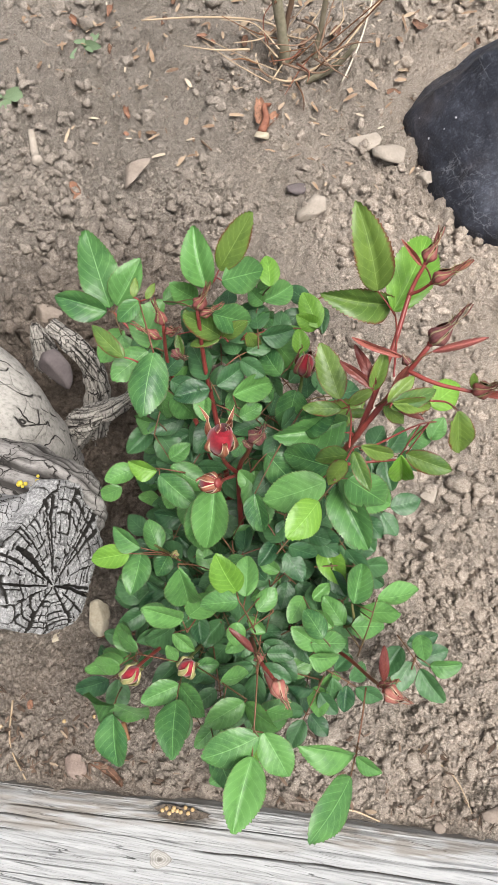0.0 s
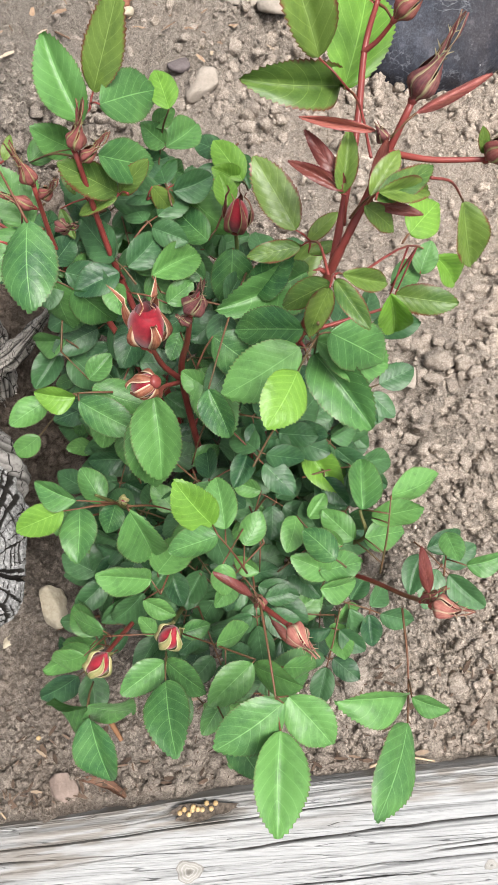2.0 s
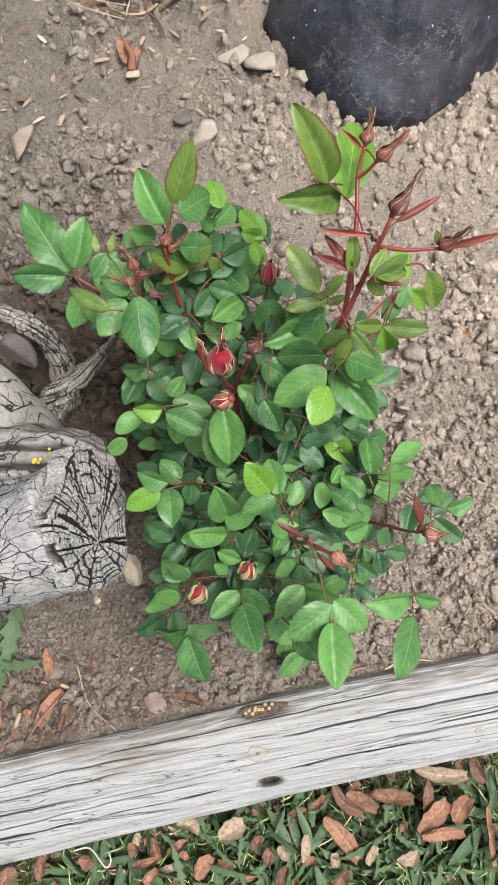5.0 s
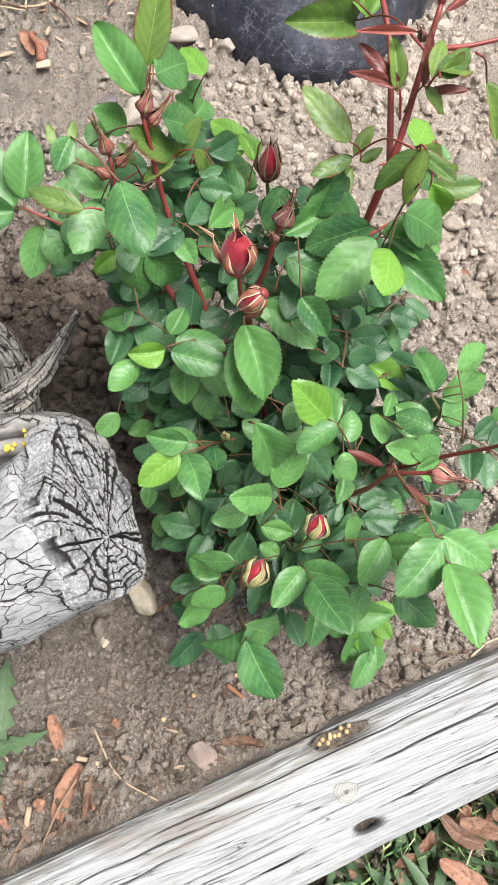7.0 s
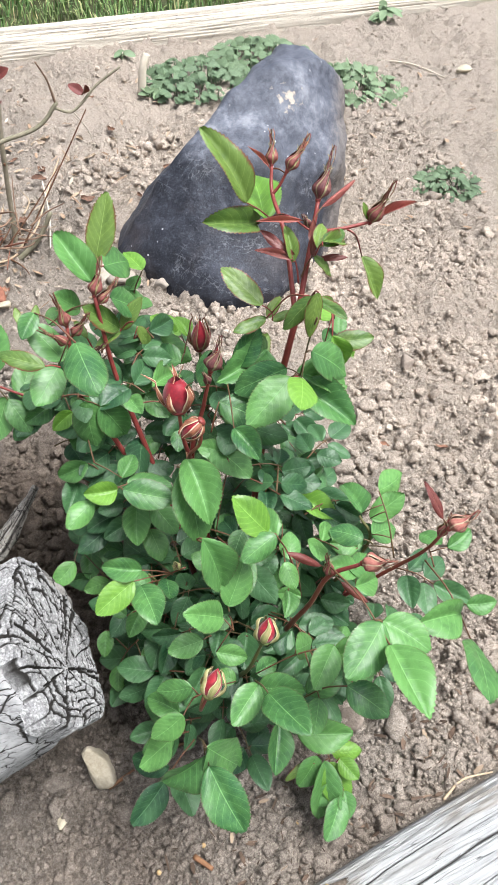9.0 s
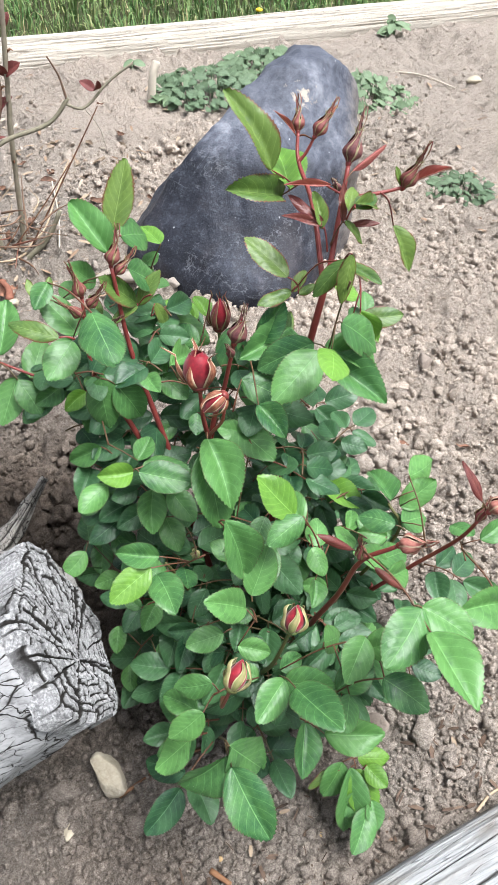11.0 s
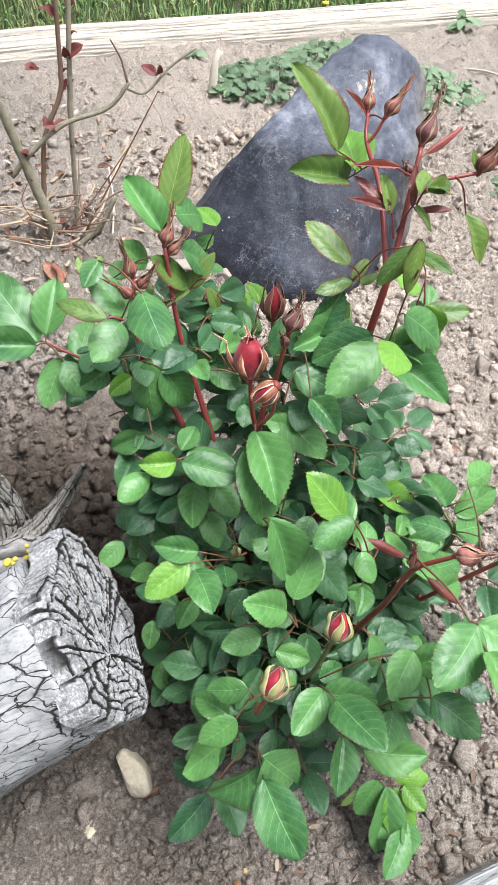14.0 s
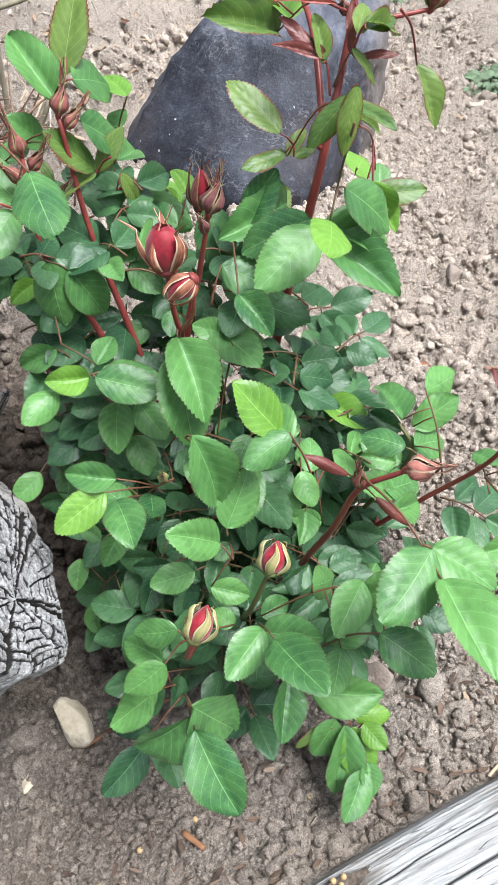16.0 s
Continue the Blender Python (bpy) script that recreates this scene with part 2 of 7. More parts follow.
    spots = m.ramp(warped, (0.04, (1, 1, 1)), (0.09, (0, 0, 0)))
    gate = m.ramp(m.noise(14, 3), (0.46, (0, 0, 0)), (0.56, (1, 1, 1)))
    c = m.mix(m.math("MULTIPLY", spots, gate), c, (0.6, 0.6, 0.62))
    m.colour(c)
    m.rough(m.ramp(b, (0.3, (0.42, 0.42, 0.42)), (0.7, (0.68, 0.68, 0.68))))
    m.bump(m.math("ADD", m.math("MULTIPLY", a, 1.2), m.math("ADD", m.math("MULTIPLY", b, 0.6), m.math("MULTIPLY", f, 0.2))), 0.55, 0.006)
    return m.m


def leaf_material(name, low, high, rim=None, gloss=0.38, edge=0.3):
    """Rose leaf: thin pale midrib and faint side veins from the leaf's own coordinates, mottled blade, dark or red margin."""
    m = Mat(name, gloss, 0.36)
    uv = m.t.nodes.new("ShaderNodeUVMap").outputs[0]
    sep = m.t.nodes.new("ShaderNodeSeparateXYZ")
    m.link(uv, sep.inputs[0])
    across, along = sep.outputs[0], sep.outputs[1]
    off = m.math("ABSOLUTE", across)
    info = m.t.nodes.new("ShaderNodeObjectInfo").outputs["Random"]
    shift = m.t.nodes.new("ShaderNodeVectorMath")
    shift.operation = "ADD"
    m.link(m.co, shift.inputs[0])
    m.link(m.mix(1.0, (0, 0, 0), m.math("MULTIPLY", info, 37.0), "ADD"), shift.inputs[1])
    own = shift.outputs[0]
    mott = m.noise(2.4, 5, 0.6, own)
    c = m.mix(info, low, high)
    c = m.mix(m.ramp(mott, (0.38, (0, 0, 0)), (0.68, (0.6, 0.6, 0.6))), c, high)
    deep = tuple(v * 0.62 for v in low)
    c = m.mix(m.ramp(m.noise(4.5, 3, 0.6, own), (0.5, (0, 0, 0)), (0.75, (0.45, 0.45, 0.45))), c, deep)
    pale = tuple(min(1.0, v * 1.5 + 0.05) for v in high)
    slant = m.math("ADD", m.math("SUBTRACT", along, m.math("MULTIPLY", m.math("POWER", off, 1.15), 0.3)), m.math("MULTIPLY", m.math("SUBTRACT", mott, 0.5), 0.05))
    saw = m.math("ABSOLUTE", m.math("SUBTRACT", m.math("FRACT", m.math("MULTIPLY", slant, 7.0)), 0.5))
    vein = m.ramp(saw, (0.0, (1, 1, 1)), (0.045, (0, 0, 0)))
    rib = m.ramp(off, (0.008, (1, 1, 1)), (0.03, (0, 0, 0)))
    net = m.voronoi(30.0, own, "DISTANCE_TO_EDGE")
    c = m.mix(m.ramp(saw, (0.0, (0, 0, 0)), (0.5, (0.26, 0.26, 0.26))), c, m.mix(1.0, c, (0.6, 0.68, 0.6), "MULTIPLY"))
    c = m.mix(m.math("MULTIPLY", m.ramp(net, (0.0, (1, 1, 1)), (0.1, (0, 0, 0))), 0.1), c, pale)
    c = m.mix(m.math("MULTIPLY", vein, 0.36), c, pale)
    c = m.mix(m.math("MULTIPLY", rib, 0.55), c, pale)
    c = m.mix(m.ramp(off, (0.93, (0, 0, 0)), (0.99, (edge, edge, edge))), c, (0.09, 0.05, 0.03))
    if rim:
        flush = m.ramp(m.math("ADD", off, m.math("MULTIPLY", m.math("SUBTRACT", mott, 0.5), 0.7)), (0.86, (0, 0, 0)), (1.08, (0.9, 0.9, 0.9)))
        c = m.mix(flush, c, rim)
    speck = m.ramp(m.voronoi(11.0, own), (0.03, (1, 1, 1)), (0.06, (0, 0, 0)))
    some = m.ramp(m.noise(3.1, 2, 0.5, own), (0.5, (0, 0, 0)), (0.6, (1, 1, 1)))
    c = m.mix(m.math("MULTIPLY", m.math("MULTIPLY", speck, some), 0.6), c, (0.55, 0.62, 0.5))
    m.colour(c)
    m.rough(m.ramp(m.noise(5.0, 4, 0.65, own), (0.35, (gloss * 0.9,) * 3), (0.7, (gloss * 1.3,) * 3)))
    quilt = m.math("ADD", m.math("MULTIPLY", saw, 1.0), m.math("MULTIPLY", rib, -0.7))
    m.bump(m.math("ADD", m.math("MULTIPLY", quilt, 0.024), m.math("ADD", m.math("MULTIPLY", net, 0.01), m.math("MULTIPLY", m.noise(2.6, 2, 0.5, own), 0.13))), 0.6, 0.01)
    tr = m.t.nodes.new("ShaderNodeBsdfTranslucent")
    m.link(m.mix(1.0, c, (1.0, 1.15, 0.4), "MULTIPLY"), tr.inputs[0])
    ms = m.t.nodes.new("ShaderNodeMixShader")
    ms.inputs[0].default_value = 0.1
    out = m.t.nodes["Material Output"]
    m.link(m.b.outputs[0], ms.inputs[1])
    m.link(tr.outputs[0], ms.inputs[2])
    m.link(ms.outputs[0], out.inputs[0])
    return m.m


def plain_material(name, low, high, rough=0.6, scale=60.0, spec=0.3):
    m = Mat(name, rough, spec)
    info = m.t.nodes.new("ShaderNodeObjectInfo").outputs["Random"]
    n = m.noise(scale, 4, 0.6)
    c = m.mix(0.5, m.ramp(n, (0.3, low), (0.7, high)), m.mix(info, low, high))
    m.colour(c)
    m.bump(n, 0.3, 0.001)
    return m.m


SOIL = soil_material()
CLOD = clod_material()
TIMBER = wood_material("weathered_timber", (0.365, 0.368, 0.368), (0.275, 0.277, 0.278), 0)
FAR_TIMBER = wood_material("pale_timber", (0.52, 0.47, 0.4), (0.41, 0.365, 0.305), 0, 30.0)
ROCK = rock_material()
LEAF = leaf_material("rose_leaf", (0.021, 0.082, 0.029), (0.115, 0.262, 0.07), None, 0.37, 0.5)
# Inner and lower leaves: older green, darkened further with the bush's inner shade.
LEAF_OLD_SHADED = leaf_material("rose_leaf_old_shaded", (0.013, 0.053, 0.024), (0.066, 0.157, 0.058), None, 0.38, 0.25)
LEAF_LIGHT = leaf_material("rose_leaf_light", (0.085, 0.2, 0.024), (0.15, 0.3, 0.04), None, 0.36)
LEAF_YOUNG = leaf_material("rose_leaf_young", (0.04, 0.1, 0.022), (0.14, 0.215, 0.042), (0.13, 0.036, 0.022), 0.38, 0.75)
LEAF_RED = leaf_material("rose_leaf_red", (0.085, 0.012, 0.016), (0.17, 0.05, 0.036), (0.1, 0.012, 0.016), 0.35, 0.6)
LEAF_BRACT = leaf_material("red_bract", (0.25, 0.055, 0.056), (0.4, 0.15, 0.11), (0.24, 0.04, 0.05), 0.4, 0.3)
CANE = plain_material("green_cane", (0.06, 0.11, 0.03), (0.12, 0.09, 0.035), 0.5)
STALK = plain_material("leaf_stalk", (0.07, 0.07, 0.028), (0.16, 0.055, 0.035), 0.5)
CANE_RED = plain_material("red_cane", (0.12, 0.021, 0.021), (0.28, 0.062, 0.05), 0.33)


# ---- mesh helpers ----
def mesh_object(name, verts, faces, material, parent=None, smooth=True, uvs=None):
    me = bpy.data.meshes.new(name)
    me.from_pydata([tuple(map(float, v)) for v in verts], [], [tuple(map(int, f)) for f in faces])
    if smooth:
        me.shade_smooth()
    if uvs is not None:
        lay = me.uv_layers.new(name="uv")
        for lp in me.loops:
            lay.data[lp.index].uv = uvs[lp.vertex_index]
    me.materials.append(material)
    ob = new(name, me)
    ob.parent = parent
    return ob


def part(name, bm, material, parent, label="", smooth=True):
    me = bpy.data.meshes.new(name)
    bm.to_mesh(me)
    bm.free()
    if smooth:
        me.shade_smooth()
    me.materials.append(material)
    ob = new(name, me)
    ob.parent = parent
    return tagged(ob, label)


def child(name, mesh, matrix, parent, label=""):
    """Another object on a mesh that already stands."""
    ob = new(name, mesh)
    ob.parent = parent
    ob.matrix_basis = matrix
    return tagged(ob, label)


def tube(points, radii, sides=8, cap=True):
    """Vertices and faces of a tapering tube along points."""
    pts = [Vector(p) for p in points]
    verts, faces = [], []
    up = Vector((0.31, 0.52, 0.79))
    for i, p in enumerate(pts):
        d = (pts[min(i + 1, len(pts) - 1)] - pts[max(i - 1, 0)]).normalized()
        a = d.cross(up).normalized()
        b = d.cross(a)
        for k in range(sides):
            w = 2 * math.pi * k / sides
            verts.append(p + radii[i] * (math.cos(w) * a + math.sin(w) * b))
    for i in range(len(pts) - 1):
        for k in range(sides):
            q = (k + 1) % sides
            faces.append((i * sides + k, i * sides + q, (i + 1) * sides + q, (i + 1) * sides + k))
    if cap:
        faces.append(tuple(range(sides - 1, -1, -1)))
        faces.append(tuple((len(pts) - 1) * sides + k for k in range(sides)))
    return verts, faces


def smooth_line(points, steps=5):
    """A Catmull-Rom line through points."""
    p = [Vector(q) for q in points]
    p = [2 * p[0] - p[1]] + p + [2 * p[-1] - p[-2]]
    out = []
    for i in range(1, len(p) - 2):
        for k in range(steps):
            t = k / steps
            out.append(0.5 * ((2 * p[i]) + (p[i + 1] - p[i - 1]) * t + (2 * p[i - 1] - 5 * p[i] + 4 * p[i + 1] - p[i + 2]) * t * t + (3 * p[i] - p[i - 1] - 3 * p[i + 1] + p[i + 2]) * t ** 3))
    return out + [p[-2]]


def fade(x):
    return x * x * x * (x * (x * 6 - 15) + 10)


def value_noise(x, y, seed):
    """Smooth value noise on arrays, about -1 to 1."""
    rng = np.random.RandomState(seed)
    table = rng.rand(256, 256) * 2 - 1
    xi, yi = np.floor(x).astype(int), np.floor(y).astype(int)
    u, v = fade(x - xi), fade(y - yi)
    g = lambda a, b: table[a % 256, b % 256]
    return (g(xi, yi) * (1 - u) + g(xi + 1, yi) * u) * (1 - v) + (g(xi, yi + 1) * (1 - u) + g(xi + 1, yi + 1) * u) * v


def lumps(x, y, cell, seed, keep=1.0):
    """Round clods: the height of domes about jittered centres, 0 to 1."""
    rng = np.random.RandomState(seed)
    n = 128
    jx, jy, size = rng.rand(n, n), rng.rand(n, n), 0.35 + 0.4 * rng.rand(n, n)
    on = rng.rand(n, n) < keep
    cx, cy = np.floor(x / cell).astype(int), np.floor(y / cell).astype(int)
    out = np.zeros_like(x)
    for dx in (-1, 0, 1):
        for dy in (-1, 0, 1):
            i, j = (cx + dx) % n, (cy + dy) % n
            ox, oy = x / cell - (cx + dx + jx[i, j]), y / cell - (cy + dy + jy[i, j])
            r2 = (ox * ox + oy * oy) / size[i, j] ** 2
            out = np.maximum(out, np.where(on[i, j], np.sqrt(np.clip(1 - r2, 0, 1)) * size[i, j] / 0.75, 0))
    return out


def soil_height(x, y):
    """The bed's surface, in metres, about 0."""
    wx = x + 0.007 * value_noise(x * 75, y * 75, 5)
    wy = y + 0.007 * value_noise(x * 75 + 9, y * 75 + 4, 6)
    rough = np.clip(0.85 + 0.5 * value_noise(x * 6 + 3, y * 6, 7), 0.35, 1.35)
    packed = np.exp(-(((x - 0.02) / 0.26) ** 2 + ((y + 0.07) / 0.1) ** 2))
    rough = rough * (1 - 0.5 * packed)
    h = 0.008 * value_noise(x * 4.1, y * 4.1, 1) + 0.005 * value_noise(x * 13, y * 13, 2)
    h = h + rough * (0.013 * lumps(wx, wy, 0.045, 11, 0.3) + 0.012 * lumps(wx, wy, 0.021, 12, 0.7) + 0.008 * lumps(wx, wy, 0.0105, 13, 0.85) + 0.006 * value_noise(wx * 45, wy * 45, 14) + 0.0045 * np.abs(value_noise(wx * 90, wy * 90, 15)))
    h = h + (0.5 + 0.5 * rough) * (0.0035 * value_noise(x * 150, y * 150, 3) + 0.0024 * value_noise(x * 300, y * 300, 4))
    hole = np.exp(-(((x - 0.006) / 0.055) ** 2 + ((y - 0.165) / 0.07) ** 2))
    return h - 0.011 - 0.042 * hole + 0.006 * hole * value_noise(x * 60, y * 60, 16)


def soil_at(x, y):
    return float(soil_height(np.array([float(x)]), np.array([float(y)]))[0])


def lines_of(stretches):
    out = []
    for a, b, step in stretches:
        out += list(np.arange(a, b, step))
    return np.array(out + [stretches[-1][1]])


# ---- ground, bed and edging ----
def ground_sheet():
    xs = lines_of([(-60, -5, 11.0), (-5, 6, 0.25), (6, 60, 9.0)])
    ys = lines_of([(-60, -4, 8.0), (-4, 6, 0.25), (6, 90, 12.0)])
    gx, gy = np.meshgrid(xs, ys, indexing="ij")
    z = -0.062 + 0.006 * value_noise(gx * 3, gy * 3, 21)
    v = np.stack([gx, gy, z], -1).reshape(-1, 3)
    m = len(ys)
    f = [(i * m + j, (i + 1) * m + j, (i + 1) * m + j + 1, i * m + j + 1) for i in range(len(xs) - 1) for j in range(m - 1)]
    turf = Mat("turf", 0.95, 0.1)
    n, k = turf.noise(9, 5, 0.6), turf.noise(140, 4, 0.7)
    c = turf.ramp(n, (0.3, (0.03, 0.045, 0.018)), (0.6, (0.06, 0.075, 0.03)), (0.8, (0.13, 0.105, 0.065)))
    turf.colour(turf.mix(0.5, c, turf.ramp(k, (0.3, (0.02, 0.022, 0.012)), (0.7, (0.1, 0.09, 0.05)))))
    turf.bump(k, 0.8, 0.01)
    return tagged(mesh_object("ground", v, f, turf.m), "green lawn ground with short grass and bare soil", "lawn", kind="structure")


def near_edge(x):
    return -0.15 + 0.07 * (x - 0.1)


def far_edge(x):
    return 1.625 + 0.085 * (x - 0.1)


def soil_bed():
    xs = lines_of([(-3.0, -0.4, 0.06), (-0.4, 0.9, 0.003), (0.9, 1.6, 0.009), (1.6, 4.0, 0.05)])
    w = np.concatenate([np.linspace(0, 0.62, 370)[:-1], np.linspace(0.62, 1, 75)])
    gx, gw = np.meshgrid(xs, w, indexing="ij")
    y0, y1 = near_edge(gx) - 0.02, far_edge(gx) + 0.03
    gy = y0 + (y1 - y0) * gw
    z = soil_height(gx, gy)
    v = np.stack([gx, gy, z], -1).reshape(-1, 3)
    m = len(w)
    f = [(i * m + j, (i + 1) * m + j, (i + 1) * m + j + 1, i * m + j + 1) for i in range(len(xs) - 1) for j in range(m - 1)]
    return tagged(mesh_object("soil_bed", v, f, SOIL), "dry grey-brown crumbly garden soil between two timbers", "soil", kind="structure")


def timber(name, line, x0, x1, width, top, deep, material, label, hollows=(), splits=()):
    """A squared landscape timber with rounded, worn edges, checks and a wavy face, along x by line(x)."""
    xs = np.concatenate([np.arange(x0, -0.25, 0.05), np.arange(-0.25, 0.65, 0.005), np.arange(0.65, x1, 0.05)])
    corners = [(0.0, -deep), (0.0, -0.03), (0.004, -0.011), (0.013, -0.003), (0.03, 0.0), (0.055, 0.002), (width - 0.032, -0.002), (width - 0.016, -0.011), (width - 0.006, -0.026), (width, -0.045), (width + 0.002, -0.07), (width - 0.002, -deep)]
    prof = []
    fine = 48 if splits else 6
    for i in range(len(corners) - 1):
        for k in range(fine):
            t = k / fine
            prof.append((corners[i][0] * (1 - t) + corners[i + 1][0] * t, corners[i][1] * (1 - t) + corners[i + 1][1] * t))
    prof.append(corners[-1])
    p = np.array(prof)
    gx = np.repeat(xs[:, None], len(p), 1)
    u = np.repeat(p[None, :, 0], len(xs), 0)
    w = np.repeat(p[None, :, 1], len(xs), 0)
    arc = np.repeat(np.arange(len(p))[None, :] * (6.0 / fine), len(xs), 0)
    groove = value_noise(gx * 2.2 + 40, arc * 0.42, 31)
    cut = -0.002 * np.exp(-(groove / 0.05) ** 2) + 0.0012 * value_noise(gx * 10, arc * 0.9, 32)
    gy = line(gx) - u - cut * (u > width - 0.03) + 0.004 * value_noise(gx * 5, gx * 0 + 2, 33)
    gz = top + w + cut + 0.003 * value_noise(gx * 4, gx * 0 + 7, 34)
    for hx, hy, rx, ry, dp in hollows:
        gz = gz - dp * np.exp(-(((gx - hx) / rx) ** 2 + ((gy - hy) / ry) ** 2) ** 2)
    check = np.zeros_like(gx)
    for hx, hy, rx, ry, dp in hollows[1:]:
        check = np.clip(1.6 * np.exp(-(((gx - hx) / rx) ** 2 + ((gy - hy) / ry) ** 2) ** 2) - 0.4, 0, 1)
    for sx0, sx1, su, wob, wide in splits:
        at = su + wob * value_noise(gx * 7 + su * 90, gx * 0 + 3, 35) + 0.0007 * value_noise(gx * 40, gx * 0 + 5, 36)
        ends = np.clip((gx - sx0) / 0.05, 0, 1) * np.clip((sx1 - gx) / 0.05, 0, 1)
        one = np.clip(ends * 1.6, 0, 1) * np.exp(-((u - at) / wide) ** 2) * np.clip(1.0 + 0.9 * value_noise(gx * 3 + su * 300, gx * 0 + 8, 37), 0.3, 1)
        gz = gz - 0.005 * one
        check = np.maximum(check, np.clip(one * 1.9 - 0.5, 0, 0.9))
    v = np.stack([gx, gy, gz], -1).reshape(-1, 3)
    m = len(p)
    f = [(i * m + j, i * m + j + 1, (i + 1) * m + j + 1, (i + 1) * m + j) for i in range(len(xs) - 1) for j in range(m - 1)]
    f += [(i * m + m - 1, i * m, (i + 1) * m, (i + 1) * m + m - 1) for i in range(len(xs) - 1)]
    f += [tuple(range(m)), tuple(range(len(xs) * m - 1, (len(xs) - 1) * m - 1, -1))]
    ob = mesh_object(name, v, f, material)
    stain = np.clip((0.028 - u + 0.026 * value_noise(gx * 9, u * 60, 38)) / 0.014, 0, 1) * np.clip(0.75 + value_noise(gx * 60, u * 400, 39), 0.2, 1)
    soiled = ob.data.attributes.new("stain", "FLOAT", "POINT")
    soiled.data.foreach_set("value", stain.reshape(-1).astype(np.float32))
    dirt = ob.data.attributes.new("check", "FLOAT", "POINT")
    dirt.data.foreach_set("value", check.reshape(-1).astype(np.float32))
    return tagged(ob, label, "timber")


def knot(timber_ob, x, y, r, seed):
    """A knot in the wood: a low ringed boss with a dark middle."""
    verts, faces, uvs = [], [], []
    wood = np.empty(len(timber_ob.data.vertices) * 3)
    timber_ob.data.vertices.foreach_get("co", wood)
    wood = wood.reshape(-1, 3)
    wood = wood[(abs(wood[:, 0] - x) < 0.04) & (abs(wood[:, 1] - y) < 0.03) & (wood[:, 2] > -0.03)]
    for i in range(9):
        q = i / 8
        for k in range(28):
            a = 2 * math.pi * k / 28
            rr = r * q * (1 + 0.12 * math.sin(3 * a + seed) + 0.05 * math.sin(7 * a))
            px, py = x + rr * 1.35 * math.cos(a), y + rr * math.sin(a)
            z = wood[np.argmin((wood[:, 0] - px) ** 2 + (wood[:, 1] - py) ** 2), 2]
            verts.append((px, py, z + 0.0012 * math.cos(q * 1.5) + 0.0002))
            uvs.append((q, a))
    for i in range(8):
        for k in range(28):
            q = (k + 1) % 28
            faces.append((i * 28 + k, i * 28 + q, (i + 1) * 28 + q, (i + 1) * 28 + k))
    return tagged(mesh_object("knot", verts, faces, KNOT, timber_ob, True, uvs), "round brownish grey knot")


def knot_material():
    """Rings of brown-grey wood about a dark heart."""
    m = Mat("knot_wood", 0.85, 0.15)
    sep = m.t.nodes.new("ShaderNodeSeparateXYZ")
    m.link(m.t.nodes.new("ShaderNodeUVMap").outputs[0], sep.inputs[0])
    n = m.noise(260, 4, 0.65)
    at = m.math("ADD", sep.outputs[0], m.math("MULTIPLY", m.math("SUBTRACT", n, 0.5), 0.3))
    c = m.ramp(m.math("SINE", m.math("MULTIPLY", at, 24.0)), (0.0, (0.275, 0.262, 0.24)), (0.7, (0.35, 0.34, 0.32)))
    c = m.mix(m.ramp(at, (0.1, (0.8, 0.8, 0.8)), (0.3, (0, 0, 0)), (0.78, (0, 0, 0)), (0.92, (0.3, 0.3, 0.3))), c, (0.1, 0.09, 0.078))
    m.colour(c)
    m.bump(n, 0.5, 0.001)
    return m.m


KNOT = knot_material()
ground_sheet()
soil_bed()
near_timber = timber("landscape_timber", near_edge, -3.1, 4.1, 0.105, 0.018, 0.085, TIMBER, "weathered grey landscape timber with long cracks edging the bed", ((0.135, -0.159, 0.028, 0.007, 0.011), (0.135, -0.2285, 0.011, 0.004, 0.03)), ((-0.3, 0.11, 0.056, 0.0021, 0.00072), (0.14, 0.42, 0.041, 0.0021, 0.00078), (0.14, 0.34, 0.074, 0.0014, 0.0006), (-0.25, 0.02, 0.03, 0.0021, 0.00048), (0.36, 0.7, 0.028, 0.0021, 0.00054), (-0.5, 0.1, 0.078, 0.0021, 0.00054), (0.3, 0.7, 0.06, 0.0014, 0.00054), (-0.05, 0.3, 0.022, 0.0014, 0.00042), (-0.3, 0.0, 0.042, 0.0014, 0.00042), (-0.3, 0.09, 0.067, 0.0014, 0.00036), (0.17, 0.5, 0.055, 0.0014, 0.00036), (0.05, 0.4, 0.015, 0.0014, 0.00042), (-0.1, 0.12, 0.036, 0.0014, 0.00036), (0.2, 0.6, 0.066, 0.0014, 0.00036)))

def rotted_hollow(timber_ob, x, y, z, rx, ry):
    """Dark rotted bottom of the hollow in the timber."""
    m = Mat("rotted_wood", 0.95, 0.1)
    n = m.noise(300, 5, 0.7)
    m.colour(m.ramp(n, (0.3, (0.03, 0.024, 0.02)), (0.7, (0.16, 0.13, 0.105))))
    m.bump(n, 0.9, 0.002)
    verts, faces = [(x, y, z)], []
    for k in range(26):
        a = 2 * math.pi * k / 26
        j = 1 + 0.18 * math.sin(3 * a + 1) + 0.1 * math.sin(7 * a)
        verts.append((x + rx * j * math.cos(a), y + ry * j * math.sin(a) + 0.07 * rx * math.cos(a), z + 0.004))
        faces.append((0, 1 + k, 1 + (k + 1) % 26))
    return tagged(mesh_object("rotted_hollow", verts, faces, m.m, timber_ob), "dark rotted hollow in the wood")


